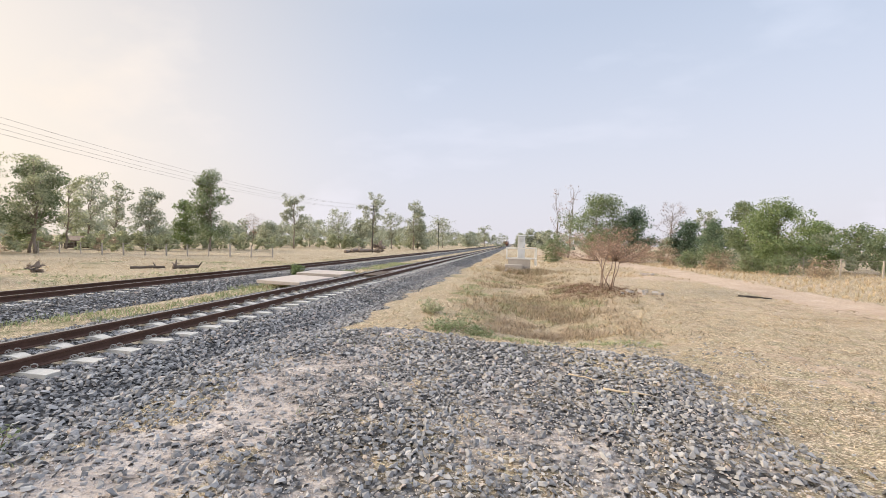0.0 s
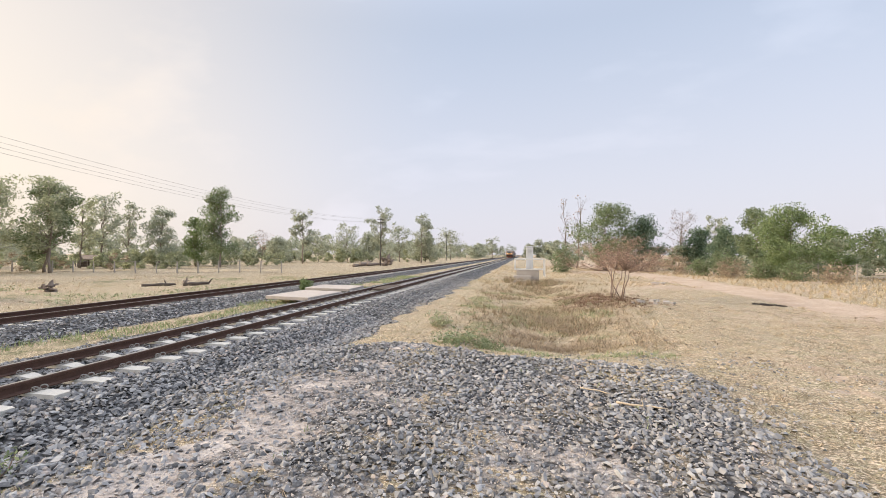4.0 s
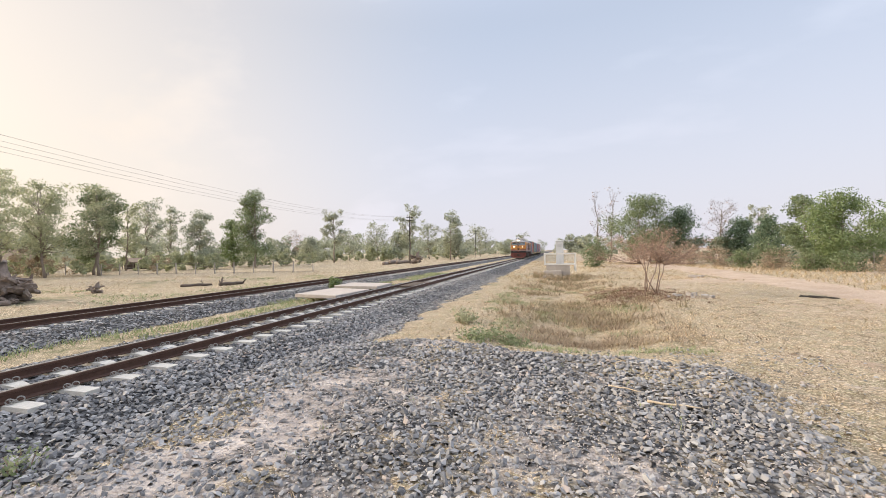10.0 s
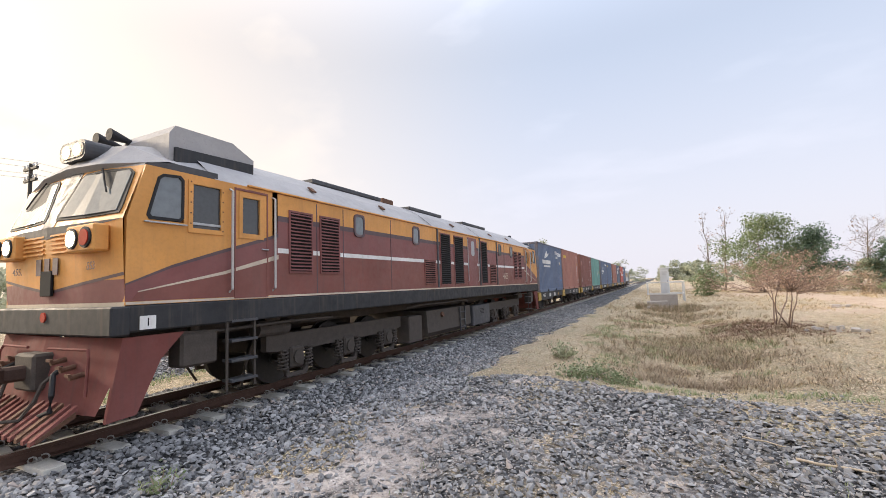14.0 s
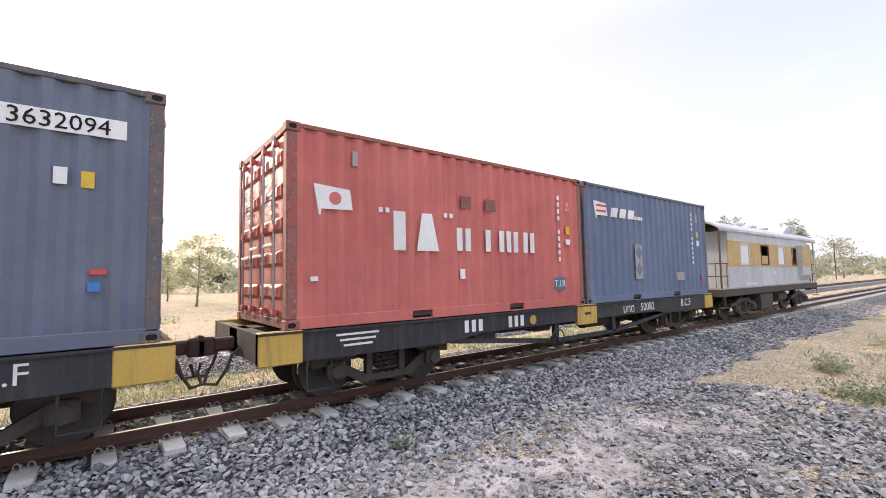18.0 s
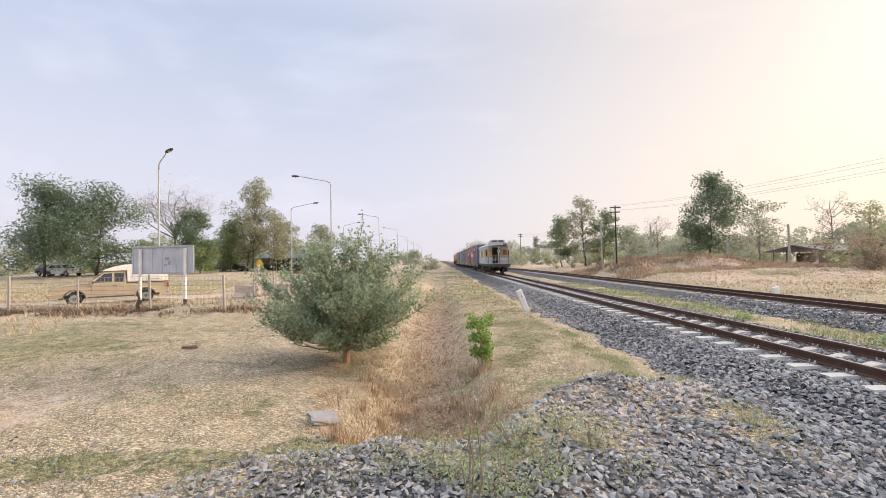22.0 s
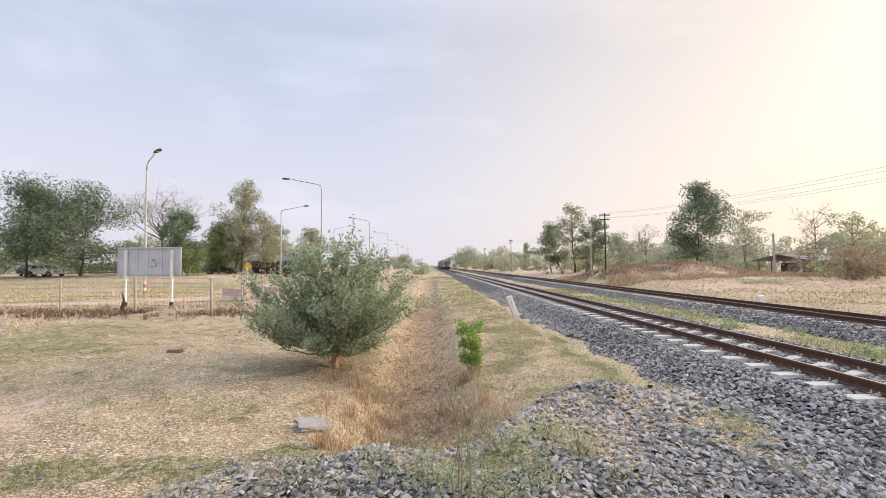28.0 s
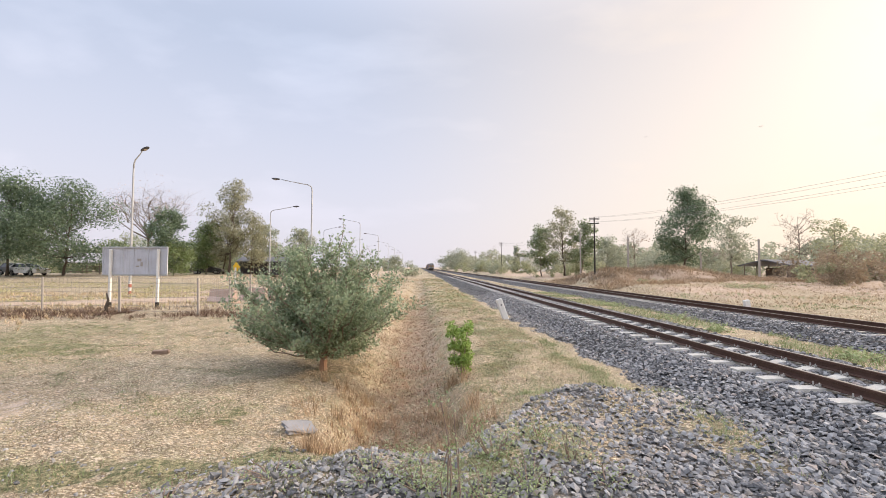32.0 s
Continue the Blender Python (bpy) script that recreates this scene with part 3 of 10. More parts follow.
def weed_band(x, y):
    """The strip of low weeds between the gravel place and the ballast behind, and weeds that creep in from the bank."""
    w = np.exp(-((x + 3.42 + 0.10 * vnoise(y, 0 * y, 1.2, 91)) / (0.26 + 0.10 * vnoise(x, y, 0.8, 92))) ** 2) * band(y, -12, -3.9, 0.7)
    w = np.maximum(w, np.exp(-(((x + 1.45) / 0.5) ** 2 + ((y + 4.45) / 0.42) ** 2)) * 0.8)
    w = np.maximum(w, np.exp(-(((x + 0.55) / 0.5) ** 2 + ((y + 3.9) / 0.35) ** 2)) * 0.8)
    w = np.maximum(w, np.exp(-((y + 6.9 + 0.4 * (x + 2.4)) / 0.35) ** 2) * band(x, -3.5, -0.9, 0.3) * 0.8)
    return np.clip(w * (1.0 + 0.7 * vnoise(x, y, 0.35, 93)), 0, 1)


def gravel_patch(x, y):
    """The thin pinkish gravel worn into the turf behind."""
    d = ((x - 5.9) / 2.3) ** 2 + ((y + 6.35 + 0.25 * (x - 5.9)) / 1.15) ** 2
    return 0.95 * np.exp(-d ** 1.5) * np.clip(0.75 + 0.45 * vnoise(x, y, 0.8, 96) + 0.5 * vnoise(x, y, 0.22, 97), 0, 1.1)


def green_edge(x, y):
    """Greener turf along the stones, and in a few places further out."""
    g = np.exp(-(((x - 3.2) / 1.5) ** 2 + ((y + 4.35) / 0.40) ** 2)) + 0.9 * np.exp(-(((x - 1.6) / 0.9) ** 2 + ((y + 4.75) / 0.30) ** 2))
    g = g + 0.8 * np.exp(-(((x - 8.6) / 2.4) ** 2 + ((y + 10.8) / 1.0) ** 2)) + 0.7 * np.exp(-(((x - 6.2) / 0.9) ** 2 + ((y + 8.6) / 0.5) ** 2))
    g = g + 0.8 * np.exp(-(((x - 2.9) / 0.7) ** 2 + ((y + 6.4) / 0.8) ** 2))
    return np.clip(g * (0.75 + 0.7 * vnoise(x, y, 0.5, 99) + 0.6 * vnoise(x, y, 0.2, 100)), 0, 1)


def ground_weights(x, y):
    d1, d2 = np.abs(x - XC), np.abs(x - X2)
    p = pad(x, y)
    near_edge = 2.75 + 0.25 * vnoise(y, x * 0, 2.5, 31) + 0.30 * vnoise(x, y, 0.7, 44)
    bal = np.maximum(1 - step(d1, near_edge - 0.35, near_edge + 0.40), (1 - step(d2, 2.2, 2.6)))
    bal = np.maximum(bal * np.where((x < XC) & (x > X2) & (x < -9.0) & (x > -10.6), 0.52 + 0.3 * vnoise(x, y, 1.6, 46), 1), p * (0.50 + 0.25 * vnoise(x, y, 1.7, 32)))
    grit = p * np.clip(0.60 * np.exp(-((x + 3.1 - 0.10 * y) / 0.6) ** 2) + (0.34 + 0.30 * vnoise(x, y, 1.9, 33)) * (0.25 + 0.75 * step(y, -2.6, -0.2)) + 0.35 * vnoise(x, y, 0.7, 39) + 0.25 * vnoise(x, y, 0.28, 43), 0, 1)
    grit = np.maximum(grit, 0.42 * np.exp(-(((x + 2.75) / 0.8) ** 2 + ((y + 11.8) / 2.2) ** 2)))
    grit = np.maximum(grit, 0.28 * (1 + 0.8 * vnoise(x, y, 0.9, 95)) * band(x, 2.4, 6.5, 0.7) * band(y, 0.5, 9, 1.5))
    grit = np.maximum(grit, 0.42 * gravel_patch(x, y))
    sand = np.maximum(road_front(x, y), road_back(x, y) * 0.95)
    sand = np.maximum(sand, 0.42 * step(x, 3.2, 5) * step(y, -2, 3) * (1 + 0.5 * vnoise(x, y, 4, 34)))
    sand = np.maximum(sand, 0.6 * np.exp(-(((x - 3.3) / 1.1) ** 2 + ((y - 19.4) / 1.6) ** 2)))
    sand = np.maximum(sand, step(-x, 16, 19) * step(-y, 14, 30) * (0.62 + 0.3 * vnoise(x, y, 5, 35)))
    green = np.clip(0.18 + 0.42 * vnoise(x, y, 3.5, 36), 0, 1) * (1 - step(x, 1.5, 3) * step(y, -2, 1) * 0.95)
    green = np.maximum(green, 0.5 * band(x, -10.4, -9.0, 0.4) * np.clip(0.55 + 0.6 * vnoise(x, y, 2.5, 37), 0, 1))
    green = np.maximum(green, np.clip(0.42 + 0.35 * vnoise(x, y, 0.7, 47) + 0.2 * vnoise(x, y, 2.4, 48), 0, 1) * step(x, -3.6, -3.2) * step(-y, 5, 8) * (1 - step(x, -1.6, -0.6)))
    green = np.maximum(green, 0.42 * step(x, 2.5, 4) * step(-y, 3, 6) * (0.6 + 0.6 * vnoise(x, y, 2.8, 38)))
    green = np.maximum(green, 0.42 * step(x, 11, 14) * step(-y, 19, 22) * (1 - step(-y, 44, 60)) * (1 + 0.4 * vnoise(x, y, 5, 45)))
    sand = np.maximum(sand, 0.62 * gravel_patch(x, y))
    green = np.maximum(green, 0.85 * green_edge(x, y))
    wd = weed_band(x, y)
    sand = np.maximum(sand, 0.45 * np.exp(-((x + 0.2) / 0.9) ** 2) * step(-y, 6, 8) * (1 - step(-y, 30, 45)))
    grit = np.maximum(grit, 0.7 * np.exp(-(((x + 2.1) / 0.35) ** 2 + ((y + 5.0) / 0.3) ** 2)))
    return bal * (1 - 0.85 * wd), grit * (1 - 0.6 * wd), sand, np.maximum(green, 0.7 * wd)


def graded(lo, hi, s, far, ratio=1.16):
    mid = np.arange(lo, hi + s / 2, s)
    out, g, w = [], s, hi
    while w < far:
        g *= ratio
        w += g
        out.append(w)
    out2, g, w = [], s, lo
    while w > -far:
        g *= ratio
        w -= g
        out2.append(w)
    return np.concatenate([out2[::-1], mid, out])


def sheet_lines(parts, far):
    """Lines of the ground sheet: fine where one stands, coarser further off."""
    mid = np.concatenate([np.arange(a, b, s) for a, b, s in parts])
    tail = graded(0, 0, parts[-1][2], far)
    return np.concatenate([parts[0][0] + tail[tail < 0], mid, parts[-1][1] + tail[tail >= 0]])


gx = sheet_lines([(-19, -8, 0.25), (-8, -3.6, 0.18), (-3.6, 8.0, 0.095), (8.0, 14, 0.25)], 3500)
gy = sheet_lines([(-30, -14, 0.25), (-14, -2.5, 0.09), (-2.5, 8, 0.18), (8, 16, 0.13), (16, 34, 0.25)], 3500)
GX, GY = np.meshgrid(gx, gy)
GX, GY = GX.ravel(), GY.ravel()
GZ = ground_z(GX, GY)
nx_, ny_ = len(gx), len(gy)
gi = (np.arange(ny_ - 1)[:, None] * nx_ + np.arange(nx_ - 1)[None, :]).ravel()
g_me = fast_mesh("ground", np.stack([GX, GY, GZ], 1), np.stack([gi, gi + 1, gi + nx_ + 1, gi + nx_], 1), M_GROUND, True)
for nm, w in zip(("ballast", "grit", "sand", "green"), ground_weights(GX, GY)):
    g_me.attributes.new(nm, "FLOAT", "POINT").data.foreach_set("value", np.ascontiguousarray(w, np.float32))
ground = tagged(new("ground", g_me), "dry straw-coloured ground with gravel, sand and sparse green turf", "ground", kind="structure")


def gz(x, y):
    return float(ground_z(np.array([x]), np.array([y]))[0])


# ---- the two railway lines ----
RAIL_H = 0.14


def rail_mesh(y0, y1):
    """A flat-bottomed rail: foot, web and head, its running face apart."""
    prof = [(-0.062, -RAIL_H), (0.062, -RAIL_H), (0.062, -RAIL_H + 0.012), (0.012, -RAIL_H + 0.03), (0.010, -0.042), (0.034, -0.034), (0.034, -0.006), (0.028, 0.0), (-0.028, 0.0), (-0.034, -0.006), (-0.034, -0.034), (-0.010, -0.042), (-0.012, -RAIL_H + 0.03), (-0.062, -RAIL_H + 0.012)]
    return MB().prism(prof, y0, y1)


def sleeper_mesh():
    """A concrete sleeper, waisted in the middle, with sloped sides."""
    m = MB()
    rows = []
    for x, w, h in ((-1.0, 0.115, -0.155), (-0.96, 0.125, -0.148), (-0.35, 0.125, -0.148), (-0.2, 0.105, -0.175), (0.2, 0.105, -0.175), (0.35, 0.125, -0.148), (0.96, 0.125, -0.148), (1.0, 0.115, -0.155)):
        rows.append([(x, -w, -0.34), (x, -w * 0.8, h), (x, w * 0.8, h), (x, w, -0.34)])
    m.sheet(rows)
    m.add(rows[0], [(0, 1, 2, 3)]).add(rows[-1], [(3, 2, 1, 0)])
    return m


def clip_mesh():
    """A bent spring clip with its shoulder, at the rail's foot."""
    m = MB().box(0.085, 0, -0.138, 0.045, 0.07, 0.024, 0.006)
    for s in (-1, 1):
        ring = [(0.115 + 0.045 * math.sin(a) * 0.5, s * 0.052 + 0.030 * math.sin(a), -0.112 + 0.032 * math.cos(a)) for a in [0.785 * j for j in range(9)]]
        m.tube(ring, 0.0085, 5)
        m.tube([(0.055, s * 0.02, -0.118), (0.10, s * 0.03, -0.128)], 0.0085, 5)
    return m


def railway(name, cx, label, y0, y1, near):
    line = thing(name, label, "railway track", kind="structure")
    for i, s in enumerate((-1, 1)):
        r = part("rail", rail_mesh(y0, y1), M_RAIL, line, at=pose(cx + s * GAUGE / 2, 0, 0))
        part("running_surface", MB().box(0, (y0 + y1) / 2, 0.0015, 0.045, y1 - y0, 0.003), M_RAILTOP, r, "polished steel running surface")
    sm, cm = sleeper_mesh().mesh("sleeper"), clip_mesh().mesh("clip")
    sm.materials.append(M_SLEEPER)
    cm.materials.append(M_CLIP)
    rest = MB()
    y, i = -90.0 if near else -60.0, 0
    while y < (150 if near else 110):
        if (near and -48 < y < 72) or (not near and -30 < y < 40):
            s = part("sleeper", sm, None, line, at=pose(cx + random.uniform(-0.015, 0.015), y + random.uniform(-0.02, 0.02), random.uniform(-0.012, 0.004) - (0.0 if near else 0.035), 0, 0, random.uniform(-0.7, 0.7)))
            if near and -13 < y < 19:
                for sd in (-1, 1):
                    for k in (-1, 1):
                        part("clip", cm, None, s, "sprung steel rail clip", at=pose(sd * GAUGE / 2, 0, 0, 0, 0, 0 if k > 0 else 180))
        else:
            rest.box(cx, y, -0.24, 2.0, 0.22, 0.18)
        y += 0.6
    tagged(part("more_sleepers", rest, M_SLEEPER, line, "rows of concrete sleepers further along the line"), kind="stuff")
    return line


near_line = railway("railway_line_1", XC, "metre-gauge line of brown rails on pale concrete sleepers", -1400, 1400, True)
far_line = railway("railway_line_2", X2, "second metre-gauge line of brown rails, sleepers half buried in ballast", -1400, 1400, False)

# ---- the goods train ----
# y of the last container's leading edge over time; all vehicles keep their distance from it
TRAIN = [(0, 367.0), (6, 243.5), (10, 161.5), (12, 121.0), (13, 101.0), (14, 82.0), (14.5, 72.75), (16.5, 36.72), (17, 26.78), (18, 7.86), (18.5, -1.25), (20, -28.0), (21, -46.0), (22, -63.9), (24, -99.7), (28, -171.5), (32, -243)]
train_parts = []


def rolling(ob, local, z=0.0):
    train_parts.append((ob, local, z))
    return ob


def text_mesh(s, size, extrude=0.001):
    cu = bpy.data.curves.new("text", "FONT")
    cu.body, cu.size, cu.extrude, cu.resolution_u = s, size, extrude, 2
    cu.align_x, cu.align_y = "CENTER", "CENTER"
    ob = bpy.data.objects.new("text", cu)
    scene.collection.objects.link(ob)
    me = bpy.data.meshes.new_from_object(ob)
    bpy.data.objects.remove(ob)
    return me


def lettering(s, size, mat, parent, m, label=""):
    me = text_mesh(s, size)
    me.materials.clear()
    me.materials.append(mat)
    return part("lettering", me, None, parent, label or "painted lettering", at=m)


def rounded(w, h, r, n=4):
    """Corner points of a rounded oblong round 0, 0."""
    out = []
    for cx, cy, a in ((w / 2 - r, h / 2 - r, 0), (-w / 2 + r, h / 2 - r, 90), (-w / 2 + r, -h / 2 + r, 180), (w / 2 - r, -h / 2 + r, 270)):
        for i in range(n + 1):
            t = radians(a + 90 * i / n)
            out.append((cx + r * math.cos(t), cy + r * math.sin(t)))
    return out


def ring(outer, inner, a, b, axis):
    """A frame between two outlines with the same number of points."""
    m = MB()
    n = len(outer)
    def at(p, t):
        return {"x": (t, p[0], p[1]), "y": (p[0], t, p[1])}[axis]
    vs = [at(p, t) for t in (a, b) for p in outer] + [at(p, t) for t in (a, b) for p in inner]
    fs = []
    for i in range(n):
        j = (i + 1) % n
        fs += [(i, j, n + j, n + i), (2 * n + j, 2 * n + i, 3 * n + i, 3 * n + j), (n + i, n + j, 3 * n + j, 3 * n + i), (j, i, 2 * n + i, 2 * n + j)]
    return m.add(vs, fs)


def wheel_mb(r, gauge=1.0):
    """An axle with two flanged wheels, along x."""
    m = MB().cyl((-0.75, 0, r), (0.75, 0, r), 0.07, 10)
    for s in (-1, 1):
        x = s * gauge / 2
        m.cyl((x, 0, r), (x + s * 0.11, 0, r), r, 28).cyl((x - s * 0.03, 0, r), (x, 0, r), r + 0.028, 28)
        m.cyl((x + s * 0.11, 0, r), (x + s * 0.13, 0, r), 0.13, 14)
    return m


def coil(x, y, z0, z1, r=0.075, turns=5, wire=0.016):
    pts = [(x + r * math.cos(t), y + r * math.sin(t), z0 + (z1 - z0) * t / (2 * math.pi * turns)) for t in np.linspace(0, 2 * math.pi * turns, turns * 9)]
    return MB().tube(pts, wire, 5)


def wagon_bogie(parent, y, wr=0.39):
    """A two-axle cast bogie."""
    b = part("bogie", MB().box(0, 0, 0.5, 1.7, 0.34, 0.2, 0.03), M_GRIME, parent, "grimy cast steel bogie", at=pose(0, y, 0))
    chord = [(-1.12, 0.45), (-1.12, 0.58), (-0.74, 0.60), (-0.44, 0.72), (0.44, 0.72), (0.74, 0.60), (1.12, 0.58), (1.12, 0.45), (0.68, 0.48), (0.38, 0.60), (-0.38, 0.60), (-0.68, 0.48)]
    for s in (-1, 1):
        m = MB().prism(chord, s * 0.80, s * 0.93, "x")
        for q in (-1, 1):
            m.prism([(q * 0.90, 0.47), (q * 0.70, 0.49), (q * 0.32, 0.27), (q * 0.32, 0.17), (q * 0.42, 0.18)], s * 0.81, s * 0.92, "x")
            m.box(s * 0.865, q * 0.27, 0.43, 0.11, 0.10, 0.36, 0.01)
        a = part("side_frame", m.box(s * 0.865, 0, 0.22, 0.12, 0.68, 0.10, 0.01), M_GRIME, b)
        for k in (-0.12, 0.0, 0.12):
            part("coil_spring", coil(s * 0.88, k, 0.26, 0.60, 0.055, 5, 0.015), M_GRIME, a)
        for k in (-0.8, 0.8):
            part("axle_box", MB().box(s * 0.95, k, 0.40, 0.14, 0.26, 0.24, 0.03).cyl((s * 1.0, k, 0.39), (s * 1.05, k, 0.39), 0.09, 12), M_GRIME, a)
    for k in (-0.8, 0.8):
        w = part("wheelset", wheel_mb(wr), M_WHEEL, b, "steel wheels on one axle", at=pose(0, k, 0))
        for s in (-1, 1):
            part("tread", MB().cyl((s * 0.56, 0, wr), (s * 0.606, 0, wr), wr + 0.0015, 28, caps=False), M_TREAD, w, "bright worn tread")
    return b


def coupling(parent, y, s, z=0.78):
    """Knuckle coupler, its pocket, and two brake hoses; s is the way that it points along y."""
    c = part("coupler", MB().box(0, y + s * 0.15, z, 0.16, 0.42, 0.17, 0.03).box(0.02, y + s * 0.40, z, 0.28, 0.18, 0.26, 0.06).box(0.13, y + s * 0.50, z, 0.08, 0.14, 0.24, 0.03), M_COUPLER, parent, "rusty knuckle coupler")
    for x in (-0.45, 0.42):
        part("brake_hose", MB().tube([(x, y, z - 0.02), (x, y + s * 0.10, z - 0.10), (x * 0.95, y + s * 0.16, z - 0.28), (x * 0.8, y + s * 0.26, z - 0.46), (x * 0.66, y + s * 0.42, z - 0.44), (x * 0.6, y + s * 0.47, z - 0.26)], 0.022, 6), M_GRIME, c, "hanging black rubber hose")
    return c


def wagon(number, truss, local):
    """A flat container wagon; y 0 is the leading edge of its first container."""
    w = thing("container_wagon", "black flat container wagon with yellow corner blocks", "railway wagon", "wagons of the goods train")
    y0, y1, zt, zb = -0.32, 12.37, 1.0, 0.61
    for s in (-1, 1):
        side = part("side_sill", MB().prism([(y0, 0.63), (y0, zt), (y1, zt), (y1, 0.63), (10.3, zb), (9.7, zb - 0.0), (9.0, 0.70), (3.2, 0.70), (2.5, zb), (1.9, zb)], s * 1.13, s * 1.22, "x"), M_BLACK, w)
        part("sill_flange", MB().box(s * 1.20, (y0 + y1) / 2, zt - 0.015, 0.10, y1 - y0, 0.03), M_BLACK, side)
        for y in (y0 + 0.26, y1 - 0.26):
            part("corner_block", MB().box(s * 1.18, y, 0.81, 0.13, 0.52, 0.40, 0.015), M_YELLOW, w, "chipped yellow corner block")
        part("middle_block", MB().box(s * 1.20, 6.12, 0.81, 0.09, 0.66, 0.40, 0.01), M_YELLOW, w, "yellow lifting mark")
        part("mark_slot", MB().box(s * 1.247, 6.12, 0.83, 0.006, 0.22, 0.05), M_BLACK, w)
    part("centre_sill", MB().box(0, (y0 + y1) / 2, 0.80, 0.42, y1 - y0, 0.36), M_BLACK, w)
    for y in (y0 + 0.1, 2.0, 4.1, 6.1, 8.2, 10.3, y1 - 0.1):
        part("cross_beam", MB().box(0, y, 0.86, 2.28, 0.18, 0.24), M_BLACK, w)
    part("end_beam", MB().box(0, y0 + 0.03, 0.82, 2.26, 0.06, 0.34), M_BLACK, w)
    part("end_beam", MB().box(0, y1 - 0.03, 0.82, 2.26, 0.06, 0.34), M_BLACK, w)
    if truss:
        for s in (-1, 1):
            t = part("truss_rod", MB().prism([(2.3, 0.62), (2.6, 0.66), (5.2, 0.40), (7.2, 0.40), (9.7, 0.66), (10.0, 0.62), (9.6, 0.58), (7.25, 0.33), (5.15, 0.33), (2.7, 0.57)], s * 1.09, s * 1.17, "x"), M_BLACK, w, "black fish-bellied truss")
            for y in (5.2, 7.2):
                part("queen_post", MB().box(s * 1.13, y, 0.56, 0.08, 0.12, 0.4), M_BLACK, t)
    hw = part("brake_wheel", MB().tube([(1.27, 5.1 + 0.18 * math.cos(t), 0.42 + 0.18 * math.sin(t)) for t in np.linspace(0, 2 * math.pi, 17)], 0.014, 5), M_BLACK, w, "spoked hand brake wheel")
    part("spokes", MB().cyl((1.24, 5.1, 0.25), (1.28, 5.1, 0.59), 0.012, 5).cyl((1.24, 4.93, 0.42), (1.28, 5.27, 0.42), 0.012, 5).cyl((1.1, 5.1, 0.42), (1.28, 5.1, 0.42), 0.03, 8), M_BLACK, hw)
    part("air_tank", MB().cyl((0.45, 7.0, 0.55), (0.45, 8.1, 0.55), 0.16, 14), M_GRIME, w)
    part("brake_rigging", MB().box(0, 5.9, 0.52, 0.5, 0.5, 0.22, 0.02).cyl((0.2, 2.5, 0.5), (0.2, 10, 0.5), 0.025, 6).box(0.9, 3.4, 0.62, 0.35, 0.5, 0.2, 0.02), M_GRIME, w)
    for y in (1.55, 10.69):
        wagon_bogie(w, y)
    coupling(w, y0, -1)
    coupling(w, y1, 1)
    for y in (y0 + 0.75, y1 - 0.75):
        part("step", MB().tube([(1.19, y - 0.16, 0.66), (1.19, y - 0.16, 0.25), (1.19, y + 0.16, 0.25), (1.19, y + 0.16, 0.66)], 0.016, 5), M_BLACK, w)
    spots = (3.0, 4.0, 7.75, 8.6, 10.65) if number == "50082" else (2.3, 3.45, 8.37, 9.75, 10.98)
    for word, y in zip((None, None, "บทต", number, "B.C.F"), spots):
        if word is None:
            for k in range(3):
                part("worn_initial", MB().box(1.2265, y + 0.15 * (k - 1), 0.83, 0.005, 0.085, 0.19), M_WHITE, w, "worn white initial")
            continue
        lettering(word, 0.27, M_WHITE, w, pose(1.228, y, 0.83, 90, 0, 90))
    for k in range(3):
        part("worn_text", MB().box(1.226, 0.95, 0.90 - k * 0.07, 0.004, 0.62 - 0.1 * k, 0.028), M_WHITE, w, "small worn white lines of text")
    part("round_mark", MB().cyl((1.2225, 4.45, 0.82), (1.2275, 4.45, 0.82), 0.085, 16), M_YELLOW, w)
    return rolling(w, local)


C_LEN, C_H, C_W = 6.058, 2.591, 2.438
CORR = 0.036


def corrugated(axis, a, b, z0, z1, out, sign, pitch):
    """A sheet with trapezoid ribs that runs along an axis; out: where its outer face lies."""
    n = max(1, round((b - a) / pitch))
    p = (b - a) / n
    prof = []
    for i in range(n):
        t = a + i * p
        prof += [(t, 0), (t + p * 0.28, 0), (t + p * 0.50, 1), (t + p * 0.78, 1)]
    prof.append((b, 0))
    lo, hi = [], []
    for t, d in prof:
        o = out - sign * CORR * d
        lo.append((o, t, z0) if axis == "y" else (t, o, z0))
        hi.append((o, t, z1) if axis == "y" else (t, o, z1))
    m = MB()
    m.sheet([lo, hi])
    inner = [(q[0] - sign * 0.004, q[1], q[2]) if axis == "y" else (q[0], q[1] - sign * 0.004, q[2]) for q in lo]
    inner_hi = [(q[0] - sign * 0.004, q[1], q[2]) if axis == "y" else (q[0], q[1] - sign * 0.004, q[2]) for q in hi]
    m.sheet([inner_hi, inner])
    return m


def mark(c, y, z, w, h, mat, x=1.2195, label=""):
    """A painted patch on the near side of a container: a block of y, z round its centre."""
    return part("marking", MB().box(x - 0.006, y, z, 0.012, w, h), mat, c, label)


